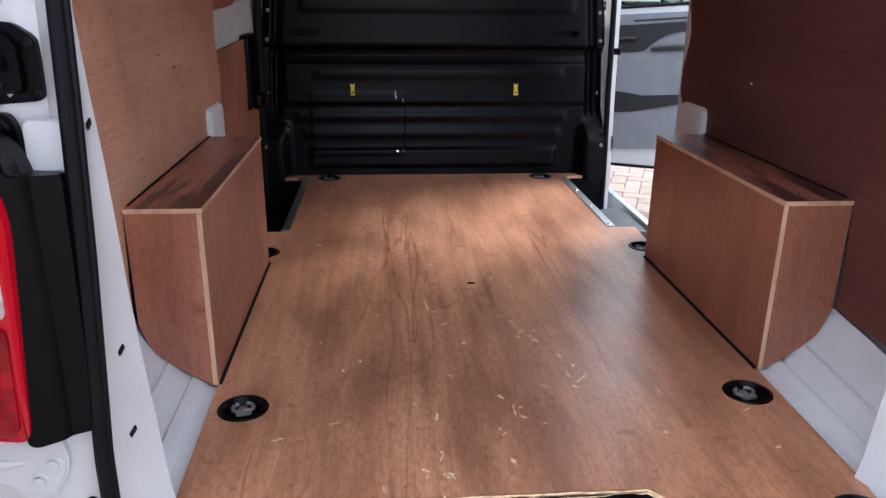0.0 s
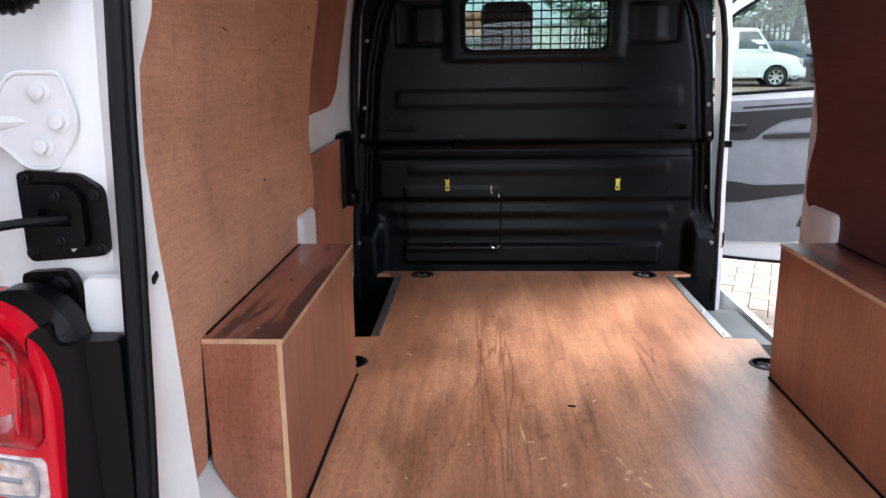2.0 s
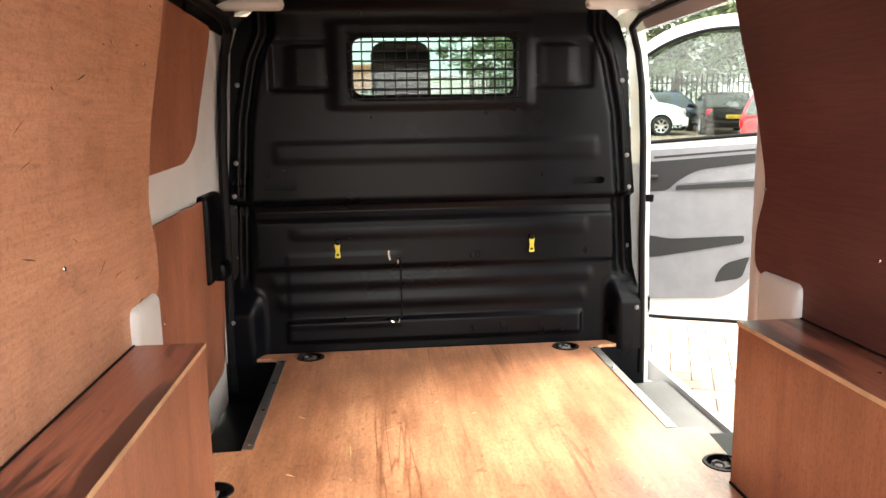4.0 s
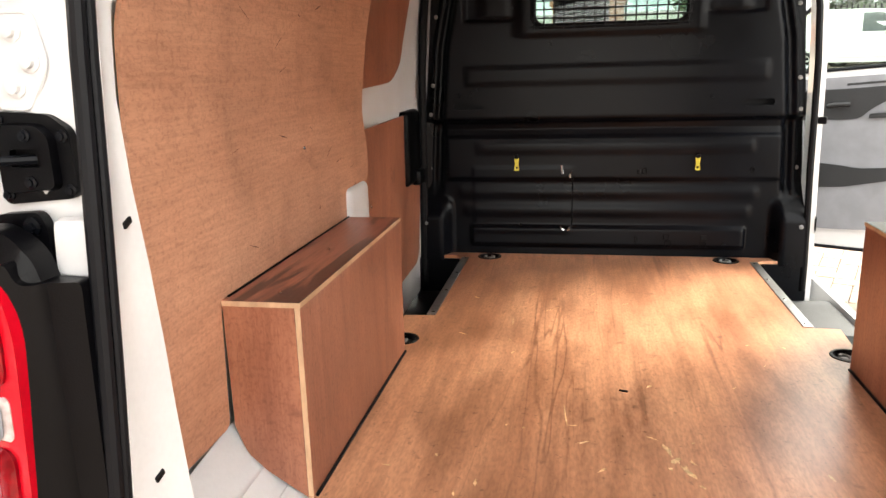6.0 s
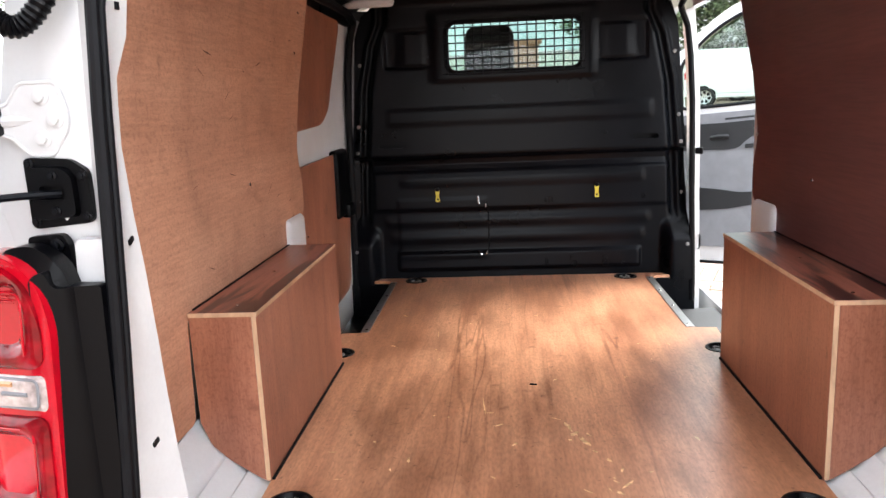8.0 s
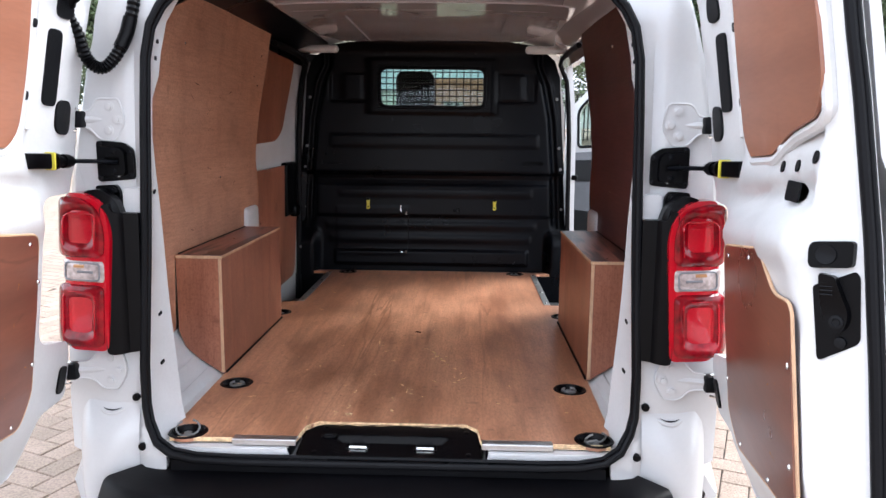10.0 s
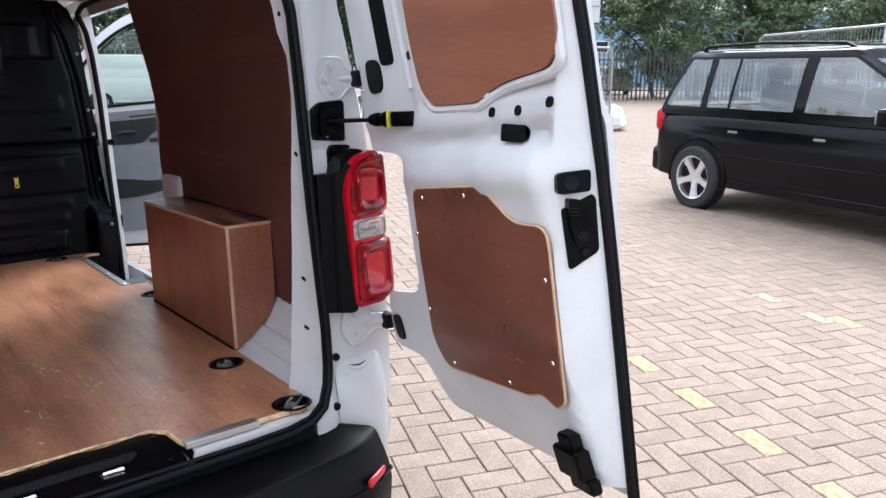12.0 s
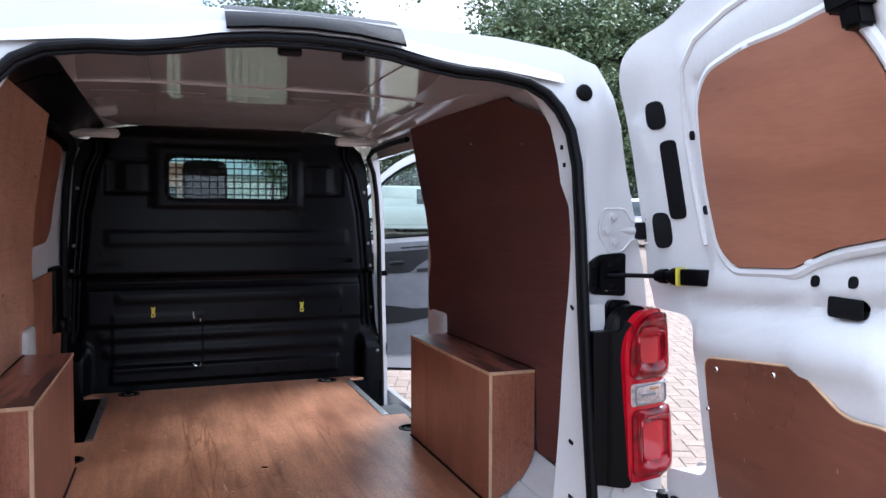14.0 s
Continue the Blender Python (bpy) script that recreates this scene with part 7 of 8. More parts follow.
            tube(b, [(sx * W * 0.66, (rb + 0.02) * L, 0.965 * H), (sx * W * 0.67, (rb + 0.05) * L, 0.985 * H + 0.03), (sx * W * 0.67, 0.5 * (rb + rc) * L, 0.99 * H + 0.045), (sx * W * 0.67, (rc - 0.04) * L, 0.985 * H + 0.03), (sx * W * 0.66, (rc - 0.005) * L, 0.965 * H)], 0.014, 6)
            part("roof_rail", b, RUBBER, t)
        for y in (-0.335, 0.28) if kind == "mpv" else (-0.31, 0.305):
            b = bmesh.new()
            lathe(b, [(0.0, 0.0), (0.365, 0.0), (0.365, 0.012), (0.33, 0.015), (0.0, 0.015)], pose(sx * (W * 0.985), y * L, 0.33, 0, sx * 90, 0), 24)
            part("wheel_arch", b, RUBBER, t)
            b = bmesh.new()
            tube(b, [(sx * (W * 0.992 - 0.004), y * L + 0.372 * math.cos(a), 0.33 + 0.372 * math.sin(a)) for a in [radians(-14 + 208 * q / 16) for q in range(17)]], 0.022, 8, flat=0.6)
            part("arch_flare", b, paint, t)
            wheel(pose(sx * (W - 0.042), y * L, 0.315, 0, sx * 90, 0), t, 0.315, 0.20, spokes, ALLOY, 0.70)
    b = bmesh.new()
    block(b, -W * 0.93, W * 0.93, 0.455 * L, 0.508 * L, 0.16 * H, 0.32 * H, 0.06, 3)
    part("front_bumper", b, paint, t)
    b = bmesh.new()
    block(b, -W * 0.93, W * 0.93, -0.508 * L, -0.46 * L, 0.19 * H, 0.36 * H, 0.06, 3)
    part("rear_bumper", b, paint, t)
    b = bmesh.new()
    for k in range(3):
        z = (0.178 + 0.022 * k) * H
        block(b, -0.58, 0.58, 0.500 * L, 0.5115 * L, z, z + 0.018, 0.006, 1)
    block(b, -0.36, 0.36, 0.478 * L, 0.5035 * L, 0.372 * H, 0.385 * H, 0.006, 1)
    block(b, -0.36, 0.36, 0.478 * L, 0.4995 * L, 0.398 * H, 0.411 * H, 0.006, 1)
    part("grille", b, RUBBER, t)
    b = bmesh.new()
    block(b, -0.26, 0.26, -0.5135 * L, -0.5 * L, 0.40 * H, 0.40 * H + 0.11, 0.004, 1)
    part("number_plate", b, PLATEY, t, "yellow plate with dark bars")
    b = bmesh.new()
    block(b, -0.26, 0.26, 0.5 * L, 0.5135 * L, 0.265 * H, 0.265 * H + 0.11, 0.004, 1)
    part("number_plate", b, PLATEW, t, "white plate with dark bars")
    for k in range(7):
        x = -0.20 + 0.062 * k + (0.03 if k > 3 else 0)
        b = bmesh.new()
        block(b, x - 0.018, x + 0.018, -0.5150 * L, -0.513 * L, 0.40 * H + 0.022, 0.40 * H + 0.088)
        part("plate_bar", b, RUBBER, t)
        b = bmesh.new()
        block(b, -x - 0.018, -x + 0.018, 0.513 * L, 0.5150 * L, 0.265 * H + 0.022, 0.265 * H + 0.088)
        part("plate_bar", b, RUBBER, t)
    return t


PLATEY = mat("yellow_plate", (0.75, 0.52, 0.05), 0.4, var=0.05, bump=0)
PLATEW = mat("white_plate", (0.75, 0.75, 0.72), 0.4, var=0.05, bump=0)
BLACKCAR = mat("black_car_paint", (0.003, 0.003, 0.004), 0.10, var=0.1, bump=0, coat=0.0, spec=0.16)
REDCAR = mat("red_car_paint", (0.42, 0.012, 0.035), 0.22, var=0.06, bump=0, coat=1.0)
SILVERCAR = mat("silver_car_paint", (0.36, 0.375, 0.385), 0.32, metal=0.55, var=0.04, bump=0, coat=0.8)
HATCHSILVER = mat("pale_silver_paint", (0.56, 0.56, 0.57), 0.3, metal=0.35, var=0.04, bump=0, coat=0.8)
SCREENGLASS = mat("windscreen_glass", (0.10, 0.11, 0.115), 0.05, var=0.2, scale=1.5, bump=0, coat=1.0, spec=1.0)
BLUECAR = mat("blue_car_paint", (0.025, 0.045, 0.10), 0.2, var=0.08, bump=0, coat=1.0)
WHITECAR = mat("white_car_paint", (0.78, 0.79, 0.79), 0.25, var=0.03, bump=0, coat=0.8)


def heading(dx, dy):
    return math.degrees(math.atan2(dy, dx)) - 90


def spot(u, v, dx, dy):
    return pose(u, v, 0, 0, 0, heading(dx, dy))


car("black_car", "glossy black people carrier with silver roof rails", spot(7.026, 1.243, -0.22, -0.975), BLACKCAR, "mpv", 4.39, 1.79, 1.60, True, 5)
car("red_car", "red estate car with roof rails, parked by the fence", spot(9.05, 15.3, 0.68, 0.73), REDCAR, "estate", 4.5, 1.77, 1.47, True, 7)
car("silver_car", "silver compact people carrier facing the van", spot(11.0, 12.25, -0.71, -0.70), SILVERCAR, "mpv", 4.28, 1.75, 1.62, False, 7)
car("hatchback", "silver-white hatchback with alloy wheels", spot(14.0, 18.2, 0.90, -0.43), HATCHSILVER, "hatch", 4.0, 1.74, 1.49, False, 7)
car("small_van", "white small delivery van", spot(8.0, 25.2, 0.97, -0.2), WHITECAR, "van", 4.4, 1.83, 1.85, False, 7)
car("blue_car", "dark blue hatchback by the fence", spot(10.0, 28.4, -0.95, 0.30), BLUECAR, "hatch", 4.2, 1.75, 1.45, False, 7)
car("saloon_car", "dark saloon parked beyond the black fence", spot(28.9, 29.3, 0.50, 0.87), BLACKCAR, "saloon", 4.4, 1.76, 1.42, False, 7)
car("pale_hatchback", "pale silver hatchback parked beyond the black fence", spot(31.3, 27.9, -0.50, -0.87), HATCHSILVER, "hatch", 4.1, 1.75, 1.50, False, 7)
car("pale_estate", "silver estate car parked beyond the black fence", spot(33.8, 26.6, 0.50, 0.87), SILVERCAR, "estate", 4.5, 1.78, 1.48, False, 7)
car("black_saloon", "black saloon seen from behind, parked by the fence", spot(11.75, 25.3, 0.25, 0.97), BLACKCAR, "saloon", 4.4, 1.76, 1.40, False, 7)

# ---- fence: steel palisade ----
FA, FB = Vector((4.0, 33.9)), Vector((50.0, 5.2))
fdir = (FB - FA).normalized()
flen = (FB - FA).length
fence = thing("palisade_fence", "black steel palisade fence round the yard", "fence", m=OUT @ pose(FA.x, FA.y, 0, 0, 0, math.degrees(math.atan2(fdir.y, fdir.x))))
b = bmesh.new()
for z in (0.45, 1.75):
    block(b, 0, flen, 0.02, 0.06, z - 0.025, z + 0.025)
part("rail", b, FENCEP, fence)
pale = sheet([(-0.032, 0.05), (0.032, 0.05), (0.032, 2.02), (0.012, 2.12), (0.0, 2.05), (-0.012, 2.12), (-0.032, 2.02)], 0.012, lambda u, v, w: Vector((u, w + 0.25 * u * u / 0.03, v)))
pm = finish(pale, "pale", 0)
pm.materials.append(FENCEP)
for k in range(int(flen / 0.19)):
    o = new("pale", pm)
    o.parent = fence
    o.location = (0.1 + 0.19 * k, 0, 0)
for k in range(int(flen / 2.75) + 1):
    b = bmesh.new()
    block(b, 2.75 * k - 0.03, 2.75 * k + 0.03, 0.06, 0.14, 0, 2.05, 0.004, 1)
    part("post", b, FENCEP, fence)


# ---- trees ----
def tree(u, v, h, spread, seed, leaves=2600, trunk=0.16, low=0.26, leaf=1.0):
    r = random.Random(seed)
    t = thing("tree", "leafy green broad-crowned tree behind the fence", "tree", "trees round the yard", m=OUT @ pose(u, v, 0, 0, 0, r.uniform(0, 360)))
    b = bmesh.new()
    tips = []

    def limb(p, d, ln, rad, depth):
        pts, rr = [p], [rad]
        q, dd = p.copy(), d.copy()
        for k in range(4):
            dd = (dd + Vector((r.uniform(-0.25, 0.25), r.uniform(-0.25, 0.25), r.uniform(-0.05, 0.18)))).normalized()
            q = q + dd * ln / 4
            pts.append(q.copy())
            rr.append(rad * (1 - 0.16 * (k + 1)))
            if depth < 3 and k >= 1:
                for _ in range(2 if depth < 2 else 1):
                    a = r.uniform(0, 2 * math.pi)
                    nd = (dd * 0.5 + Vector((math.cos(a), math.sin(a), r.uniform(-0.1, 0.55)))).normalized()
                    limb(q.copy(), nd, ln * r.uniform(0.5, 0.68), rr[-1] * 0.6, depth + 1)
        tube(b, pts, rr, 6 if depth < 2 else 4)
        tips.append(q)
        if depth >= 1:
            tips.append((pts[2] + q) / 2)

    limb(Vector((0, 0, 0)), Vector((0, 0, 1)), h * 0.62, trunk * h / 8, 0)
    part("trunk", b, BARK, t)
    for _ in range(26 if low > 0.2 else 120):
        a, q = r.uniform(0, 2 * math.pi), r.uniform(0.05, 0.22 if low > 0.2 else 0.40) * h
        tips.append(Vector((math.cos(a) * q, math.sin(a) * q, r.uniform(low, 0.55) * h)))
    # leaf clumps: small bent quads about the twig ends
    verts, faces = [], []
    sprays = [r.choice(tips) + Vector((r.gauss(0, 1), r.gauss(0, 1), r.gauss(0, 0.75))) * h * 0.085 for _ in range(leaves // 42)]
    for _ in range(leaves):
        p = r.choice(sprays) + Vector((r.gauss(0, 1), r.gauss(0, 1), r.gauss(0, 0.7))) * h * 0.024
        p.x *= spread
        p.y *= spread
        if p.z < h * (low - 0.10):
            continue
        e = Euler((r.uniform(-0.9, 0.9), r.uniform(-0.9, 0.9), r.uniform(0, 6.28))).to_matrix()
        sz = r.uniform(0.05, 0.10) * leaf * h / 8
        base = len(verts)
        for k in range(5):
            a = k * 2 * math.pi / 5
            verts.append(p + e @ Vector((math.cos(a) * sz * 1.5, math.sin(a) * sz, 0.3 * sz * math.cos(2 * a))))
        faces.append(tuple(range(base, base + 5)))
    me = bpy.data.meshes.new("crown")
    me.from_pydata([tuple(v) for v in verts], [], faces)
    me.materials.append(LEAF)
    c = new("crown", me)
    c.parent = t
    tagged(c, "uneven crown of small green leaves", kind="stuff")
    return t


TREES = [(8.0, 37.0, 10.5, 1.1), (13.5, 33.5, 10.5, 1.15), (17.5, 31.0, 10, 1.1), (19.6, 28.4, 10.0, 0.78), (31.5, 21.5, 6.2, 1.1), (35.5, 19.5, 8.2, 0.85), (39.0, 16.0, 6.6, 1.0), (42.0, 14.5, 8.6, 0.8), (45.5, 11.0, 6.9, 1.0), (48.0, 7.0, 9.4, 0.85), (33.4, 20.8, 4.6, 1.3), (37.3, 17.9, 4.8, 1.3), (43.8, 12.8, 4.8, 1.3), (46.9, 9.2, 4.8, 1.3), (26.5, 38.0, 11.0, 1.2), (-14, 30, 9, 1.2), (-18, 16, 9, 1.2)]
for k, (u, v, h, sp2) in enumerate(TREES):
    far = u > 30
    tree(u, v, h, sp2, 11 + k, 18000 if h < 5 else 36000 if far else 52000, 0.16, 0.13 if far else 0.20, 0.72 if far else 0.66)

# ---- buildings ----
def clad(name, col, col2):
    return mat(name, col, 0.6, var=0.12, scale=1.2, stretch=(1, 1, 0.2), bump=0.1, col2=col2)


GREENCLAD = clad("green_cladding", (0.30, 0.38, 0.32), (0.38, 0.46, 0.39))
BLUECLAD = clad("blue_cladding", (0.20, 0.36, 0.55), (0.28, 0.45, 0.62))
REDBRICK = clad("red_brick_wall", (0.52, 0.25, 0.17), (0.60, 0.30, 0.21))
PALECLAD = clad("pale_green_cladding", (0.62, 0.68, 0.66), (0.70, 0.75, 0.73))
GREYROOF = clad("grey_roof", (0.30, 0.31, 0.32), (0.36, 0.37, 0.38))
GREYBOARD = mat("grey_board", (0.50, 0.51, 0.52), 0.6, var=0.06, scale=2, bump=0.05)
WINFRAME = mat("white_window_frame", (0.70, 0.70, 0.68), 0.5, var=0.05, bump=0.02)


def building(name, label, u, v, turn, length, depth, height, wall, windows, ribs=0.35, roof=GREYROOF):
    t = thing(name, label, "building", m=OUT @ pose(u, v, 0, 0, 0, turn))
    b = bmesh.new()
    block(b, 0, length, 0, depth, 0, height, 0.02, 1)
    part("wall", b, wall, t)
    b = bmesh.new()
    block(b, -0.15, length + 0.15, -0.15, depth + 0.15, height, height + 0.25, 0.06, 2)
    part("roof", b, roof, t)
    if ribs:
        b = bmesh.new()
        for k in range(int(length / ribs)):
            block(b, k * ribs, k * ribs + ribs * 0.4, -0.03, 0.01, 0.1, height - 0.02)
        part("cladding_ribs", b, wall, t)
    for x0, x1, z0, z1 in windows:
        b = bmesh.new()
        for a in ((x0, x0 + 0.08, z0, z1), (x1 - 0.08, x1, z0, z1), (x0, x1, z0, z0 + 0.08), (x0, x1, z1 - 0.08, z1), ((x0 + x1) / 2 - 0.04, (x0 + x1) / 2 + 0.04, z0, z1)):
            block(b, a[0], a[1], -0.10, 0.02, a[2], a[3])
        w = part("window_frame", b, WINFRAME, t)
        b = bmesh.new()
        block(b, x0 + 0.05, x1 - 0.05, -0.055, -0.04, z0 + 0.05, z1 - 0.05)
        part("pane", b, CARGLASS, w)
    return t


building("green_cabin", "pale green two-storey site cabin", 23.5, 31.5, -32, 4.1, 5, 5.4, GREENCLAD, [(1.6, 3.05, 3.25, 4.15)], 0.25)
building("blue_warehouse", "blue clad warehouse with dark shutter", 36, 42, -32, 40, 20, 5.5, BLUECLAD, [(0.95, 1.5, 3.25, 3.75), (2.95, 3.7, 3.25, 3.75), (4.4, 4.95, 3.25, 3.75), (6.1, 9.1, 2.5, 3.4), (9.4, 11.4, 2.5, 3.4)], 1.0)
building("brick_unit", "low salmon-coloured brick unit ahead of the van", -1.6, 38, 0, 3.4, 6, 2.7, REDBRICK, [(0.6, 1.6, 0.8, 1.8)], 0, REDBRICK)
building("pale_warehouse", "pale green-grey warehouse beyond the brick unit", -26, 60, -4, 52, 15, 2.6, PALECLAD, [(4, 6, 3, 4.5), (12, 14, 3, 4.5)], 1.0)

# ---- notice board seen from behind, on three posts ----
t = thing("notice_board", "large grey board on three white posts, seen from behind", "sign", m=OUT @ pose(22.6, 22.5, 0, 0, 0, -32))
b = bmesh.new()
block(b, -0.4, 3.9, 0.0, 0.05, 3.3, 6.0, 0.01, 1)
part("board", b, GREYBOARD, t)
for x in (0.1, 1.75, 3.4):
    b = bmesh.new()
    rod(b, (x, -0.06, 0), (x, -0.06, 6.0), 0.05, seg=10)
    part("post", b, WINFRAME, t)
for z in (4.0, 5.2):
    b = bmesh.new()
    block(b, -0.4, 3.9, -0.03, 0.0, z - 0.03, z + 0.03)
    part("batten", b, GALV, t)


# ---- temporary mesh fencing, feet, boards, bags, cone ----
def mesh_panel(u0, v0, u1, v1, h=1.78, group="temporary fence panels"):
    d = Vector((u1 - u0, v1 - v0))
    ln = d.length
    t = thing("fence_panel", "galvanised temporary mesh fence panel on a black foot", "fence panel", group, m=OUT @ pose(u0, v0, 0, 0, 0, math.degrees(math.atan2(d.y, d.x))))
    b = bmesh.new()
    fr = [(0.0, 0, 0.10), (0.0, 0, h - 0.18), (0.05, 0, h - 0.05), (0.18, 0, h), (ln - 0.18, 0, h), (ln - 0.05, 0, h - 0.05), (ln, 0, h - 0.18), (ln, 0, 0.10)]
    tube(b, fr, 0.021, 8)
    tube(b, [(0, 0, 0.25), (ln, 0, 0.25)], 0.018, 8)
    part("frame", b, GALV, t)
    b = bmesh.new()
    n = int(ln / 0.09)
    for k in range(1, n):
        x = ln * k / n
        rod(b, (x, 0, 0.25), (x, 0, h - 0.02), 0.003, seg=4, cap=False)
    for k in range(1, 9):
        rod(b, (0, 0, 0.25 + k * (h - 0.27) / 9), (ln, 0, 0.25 + k * (h - 0.27) / 9), 0.003, seg=4, cap=False)
    part("wire_mesh", b, GALV, t)
    b = bmesh.new()
    block(b, -0.12, 0.12, -0.38, 0.38, 0.0, 0.13, 0.03, 2)
    part("foot", b, RUBBER, t, "black rubber fence foot")
    return t


a0 = Vector((9.75, 7.75))
dirf = Vector((0.62, 0.785)).normalized()
mesh_panel(a0.x, a0.y, 11.8, 8.3)
for k in range(4):
    p, q = a0 + dirf * 3.2 * k, a0 + dirf * (3.2 * k + 3.15)
    mesh_panel(p.x, p.y, q.x, q.y)
mm = pose(a0.x, a0.y, 0, 0, 0, math.degrees(math.atan2(dirf.y, dirf.x)))
BOARD = mat("brown_boards", (0.16, 0.09, 0.06), 0.8, var=0.3, scale=4, stretch=(1, 1, 0.2), bump=0.3)
for k in range(4):
    b = bmesh.new()
    block(b, 0.3 + 0.75 * k, 1.02 + 0.75 * k, 0.05, 0.07, 0.15 - 0.15, 1.35, 0.004, 1)
    bd = part("leaning_board", b, BOARD)
    bd.matrix_world = OUT @ mm
    tagged(bd, "brown weathered board standing along the mesh fence", "board", "boards along the mesh fence")
BAG = mat("white_woven_bag", (0.72, 0.71, 0.67), 0.8, var=0.12, scale=5, bump=0.6, bscale=40)
for u, v, sx, sz, sd in ((13.3, 10.4, 0.42, 0.80, 1), (13.75, 9.8, 0.36, 0.58, 2)):
    r = random.Random(sd)
    b = bmesh.new()
    bmesh.ops.create_icosphere(b, subdivisions=5, radius=1.0)
    for v_ in b.verts:
        c = v_.co.copy()
        q = c + Vector((sd * 5, 0, 0))
        k = 0.92 + 0.22 * noise.noise(q * 1.4) + 0.13 * abs(noise.noise(q * 3.1)) + 0.06 * noise.noise(q * 7.0) + 0.03 * abs(noise.noise(q * 15.0))
        flat_ = lambda a_, e_: math.copysign(abs(a_) ** e_, a_)
        top = 0.5 + 0.5 * flat_(c.z, 0.55)
        slump = 1.08 - 0.28 * top
        v_.co = Vector((flat_(c.x, 0.62) * sx * k * slump + 0.05 * top * sx, flat_(c.y, 0.62) * sx * k * slump, max(0.0, top * sz * (0.86 + 0.32 * noise.noise(Vector((c.x * 1.7 + sd, c.y * 1.7, 4.0)))) * (0.8 + 0.2 * k))))
    o = part("rubble_bag", b, BAG, smooth=38)
    placed(o, u, v, 0, 20 * sd)
    tagged(o, "slumped white woven rubble bag", "bag", "rubble bags by the fence")
cone = thing("traffic_cone", "orange and white traffic cone", "cone", m=OUT @ pose(10.95, 8.35, 0))
b = bmesh.new()
block(b, -0.18, 0.18, -0.18, 0.18, 0, 0.035, 0.01, 1)
part("base", b, RUBBER, cone)
CONEO = mat("orange_cone_plastic", (0.55, 0.12, 0.05), 0.5, var=0.1, bump=0.05)
for r0, r1, z0, z1, mt in ((0.14, 0.105, 0.035, 0.27, CONEO), (0.105, 0.07, 0.27, 0.5, PLATEW), (0.07, 0.03, 0.5, 0.75, CONEO)):
    b = bmesh.new()
    rod(b, (0, 0, z0), (0, 0, z1), r0, r1, 20)
    part("sleeve", b, mt, cone)

blk = thing("wheel_chock", "small white block on the paving by the car wheel", "chock", m=OUT @ pose(6.08, 0.58, 0, 0, 0, 62))
b = bmesh.new()
block(b, -0.15, 0.15, -0.06, 0.06, 0, 0.085, 0.012, 2)
part("block", b, WINFRAME, blk)

# panels and box lorry beyond the black car
for p, q in (((13.9, 6.45), (10.68, 1.98)), ((10.60, 1.86), (8.7, -0.75))):
    mesh_panel(p[0], p[1], q[0], q[1], 2.0, "temporary fence panels behind the black car")
lorry = thing("box_lorry", "white box lorry body with a number plate high on its rear", "lorry", m=OUT @ pose(12.53, 3.66, 0, 0, 0, -100))
LORRYP = mat("lorry_panel", (0.56, 0.60, 0.66), 0.5, var=0.08, scale=1.4, stretch=(1, 1, 0.3), bump=0.05)
b = bmesh.new()
block(b, 0, 2.5, 0, 6.0, 0.9, 3.36, 0.03, 2)
part("box_body", b, LORRYP, lorry)
for x0, x1 in ((0.06, 1.235), (1.265, 2.44)):
    b = bmesh.new()
    block(b, x0, x1, -0.022, 0.0, 0.98, 3.13, 0.012, 2)
    part("rear_door", b, LORRYP, lorry)
b = bmesh.new()
block(b, 0.1, 2.4, 0.1, 6.0, 0.5, 0.9, 0.03, 1)
part("chassis", b, RUBBER, lorry)
b = bmesh.new()
block(b, -0.01, 2.51, -0.035, 6.0, 3.32, 3.44, 0.04, 3)
part("top_rail", b, GREYBOARD, lorry, "grey top rail")
# black strip laid on as the shadow line below the rail
b = bmesh.new()
block(b, 0.0, 2.5, -0.03, 0.0, 3.285, 3.318, 0.006, 1)
part("rail_shadow_gap", b, RUBBER, lorry, "dark strip for the shadow under the top rail")
b = bmesh.new()
block(b, 0.10, 0.62, -0.034, -0.022, 2.96, 3.08, 0.003, 1)
plate_ = part("number_plate", b, PLATEY, lorry, "yellow plate with dark bars")
b = bmesh.new()
for k in range(7):
    block(b, 0.17 + 0.062 * k, 0.205 + 0.062 * k, -0.037, -0.0338, 2.99, 3.055)
part("plate_bars", b, RUBBER, plate_)
for x in (0.12, 0.36, 1.0, 1.30, 2.1, 2.32):
    b = bmesh.new()
    block(b, x, x + 0.13, -0.045, -0.005, 3.20, 3.255, 0.012, 2)
    part("marker_lamp", b, RUBBER, lorry)
for x in (0.45, 2.05):
    for y in (1.2, 4.6):
        wheel(pose(x, y, 0.45, 0, 0, 0), lorry, 0.45, 0.28, 6, GALV)

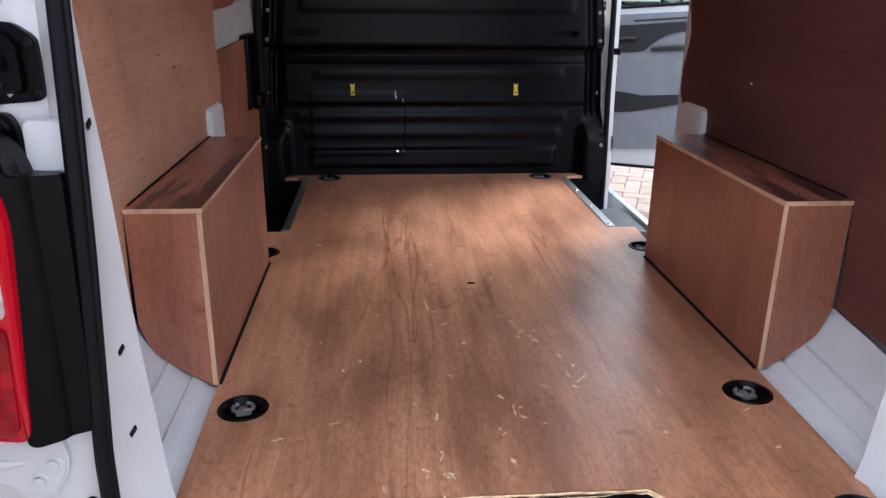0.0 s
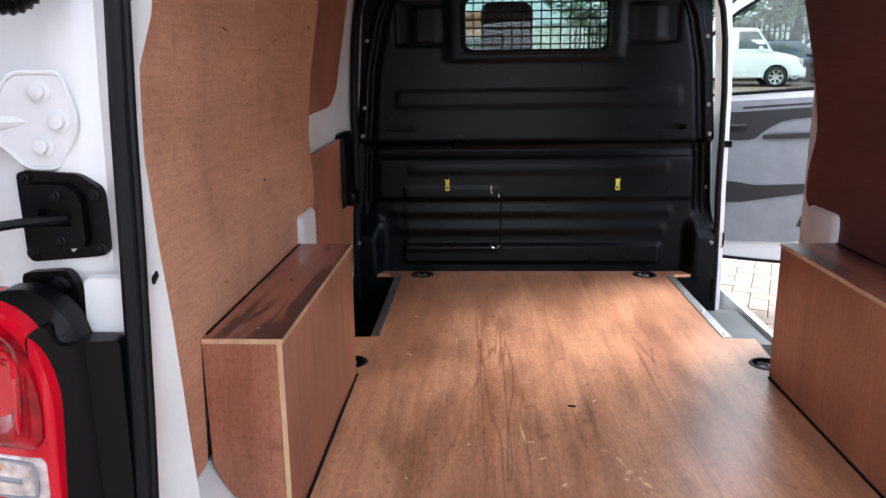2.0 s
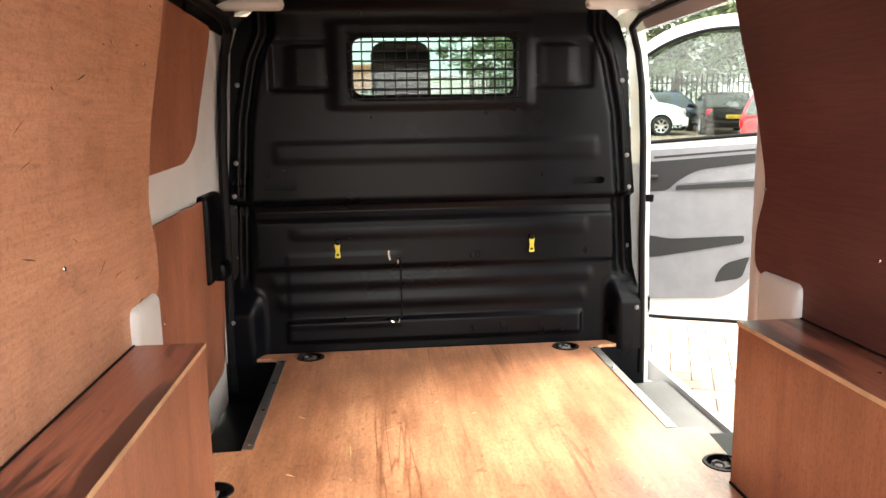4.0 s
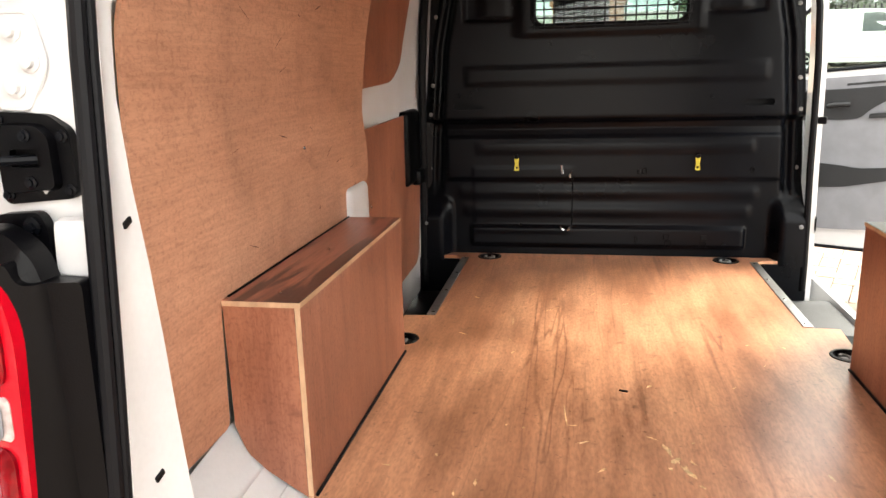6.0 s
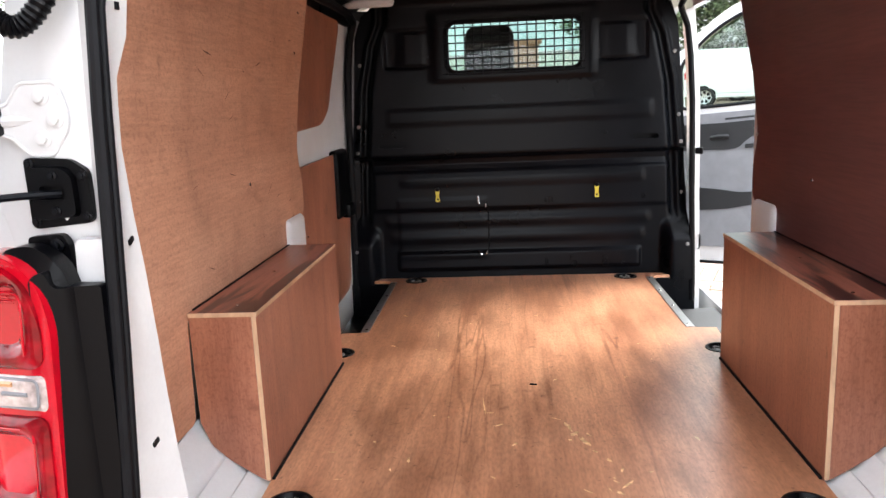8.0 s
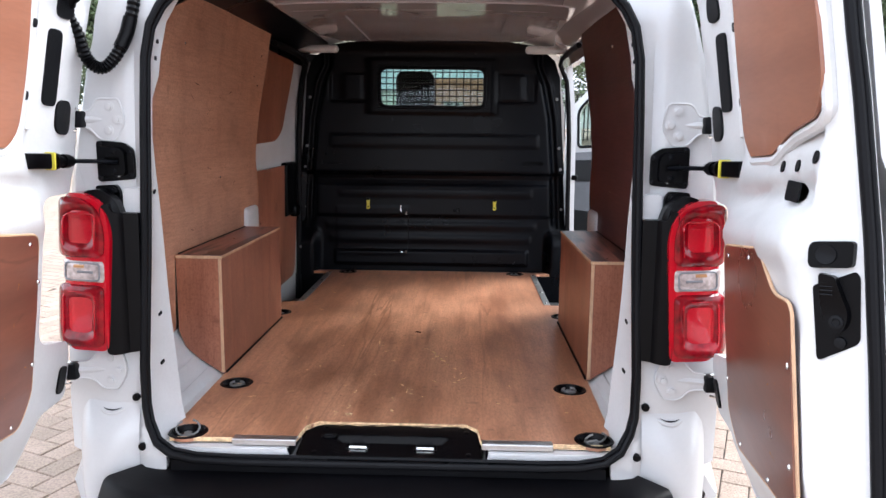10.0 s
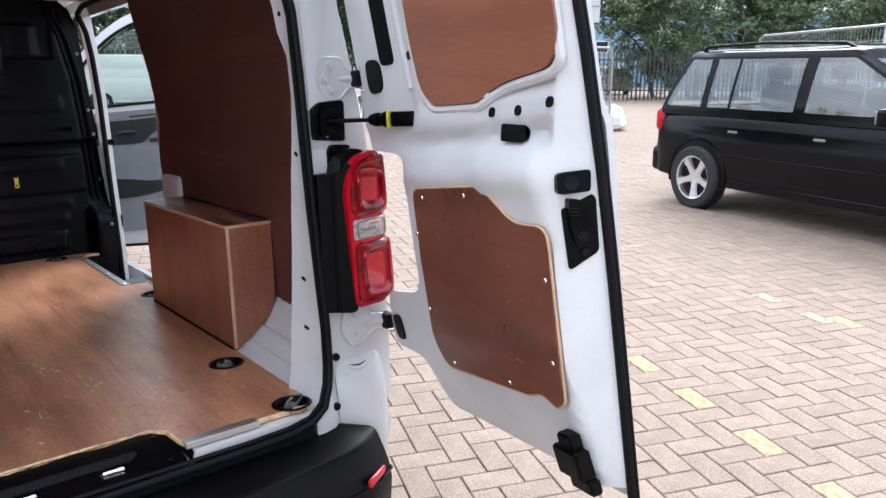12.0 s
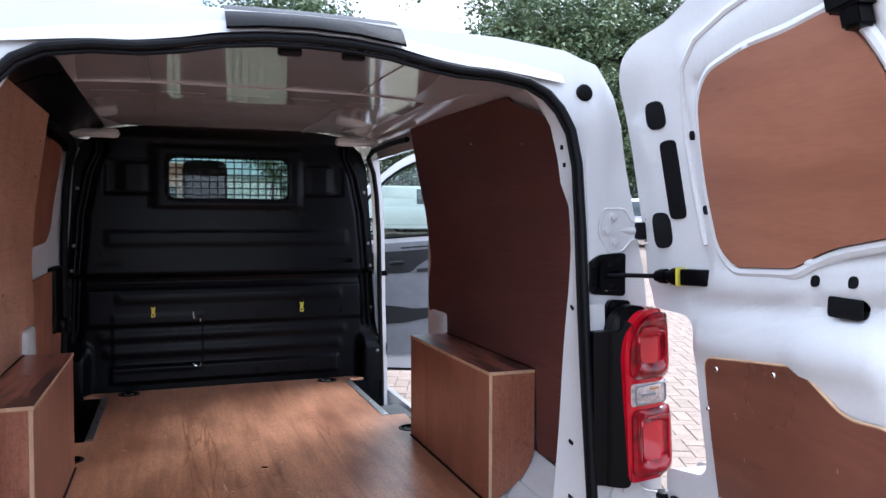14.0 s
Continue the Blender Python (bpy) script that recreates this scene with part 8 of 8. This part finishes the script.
# ---- near pavers: herringbone blocks, each with its own edges ----
def paver_mesh(name, material):
    b = bmesh.new()
    o, i_ = (0.0990, 0.0490), (0.0958, 0.0458)
    lo_ = [b.verts.new((x * o[0], y * o[1], -0.006)) for x, y in ((-1, -1), (1, -1), (1, 1), (-1, 1))]
    mi = [b.verts.new((x * o[0], y * o[1], -0.002)) for x, y in ((-1, -1), (1, -1), (1, 1), (-1, 1))]
    hi_ = [b.verts.new((x * i_[0], y * i_[1], 0.001)) for x, y in ((-1, -1), (1, -1), (1, 1), (-1, 1))]
    for a, c in ((lo_, mi), (mi, hi_)):
        for k in range(4):
            b.faces.new((a[k], a[(k + 1) % 4], c[(k + 1) % 4], c[k]))
    b.faces.new(hi_)
    me = finish(b, name, 0)
    me.materials.append(material)
    return me


PAVER, PAVERY, PAVERW = paver_mesh("paver", BRICK), paver_mesh("yellow_paver", BRICKY), paver_mesh("white_paver", BRICKW)
G = 0.102
ROT = Matrix.Rotation(radians(68.4), 4, "Z")
INV = ROT.inverted()
ymarks = [INV @ Vector(p) for p in ((2.61, 0.56, 0), (2.47, 0.18, 0), (2.35, -0.17, 0), (2.20, -0.53, 0), (3.95, 0.32, 0), (3.81, -0.08, 0))]
wmarks = [INV @ Vector(p) for p in ((4.12, 0.74, 0), (4.02, 0.48, 0))]
rngp = random.Random(3)
span = 110
pv = [tuple(v.co) for v in PAVER.vertices]
pf = [tuple(p.vertices) for p in PAVER.polygons]
count = 0
made = []
for i in range(-span, span):
    for j in range(-span, span):
        k = (i - j) % 4
        if k == 0:
            c, a = Vector(((i + 1) * G, (j + 0.5) * G, 0)), 0.0
        elif k == 3:
            c, a = Vector(((i + 0.5) * G, (j + 1) * G, 0)), 90.0
        else:
            continue
        w = ROT @ c
        if not (NEAR[0] - 0.05 < w.x < NEAR[1] + 0.05 and NEAR[2] - 0.05 < w.y < NEAR[3] + 0.05):
            continue
        if -0.75 < w.x < 0.7 and w.y > 0.7:
            continue
        made.append((w.x, w.y, c.copy(), a))
made.sort(key=lambda q: (q[0] - 1.7) ** 2 + (q[1] - 0.4) ** 2)
joined_v, joined_f = [], []
yellow = set()
for q in ymarks + wmarks:
    idx = min((n_ for n_ in range(len(made)) if made[n_][3] == 0.0), key=lambda n_: (made[n_][2] - q).length)
    yellow.add((idx, q in ymarks))
ymap = dict(yellow)
for n_, (x, y, c, a) in enumerate(made):
    m = pose(x, y, rngp.uniform(-0.0015, 0.0015), rngp.uniform(-0.5, 0.5), rngp.uniform(-0.4, 0.4), 68.4 + a + rngp.uniform(-0.5, 0.5))
    if n_ < 300 or n_ in ymap:
        o = new("paver", PAVER if n_ not in ymap else (PAVERY if ymap[n_] else PAVERW))
        o.parent = ground
        o.matrix_local = m
    else:
        base = len(joined_v)
        joined_v += [tuple(m @ Vector(p)) for p in pv]
        joined_f += [tuple(base + q for q in f) for f in pf]
me = bpy.data.meshes.new("pavers")
me.from_pydata(joined_v, [], joined_f)
me.materials.append(BRICK)
o = new("pavers", me)
o.parent = ground
tagged(o, "pale pink and buff paving blocks", kind="stuff")
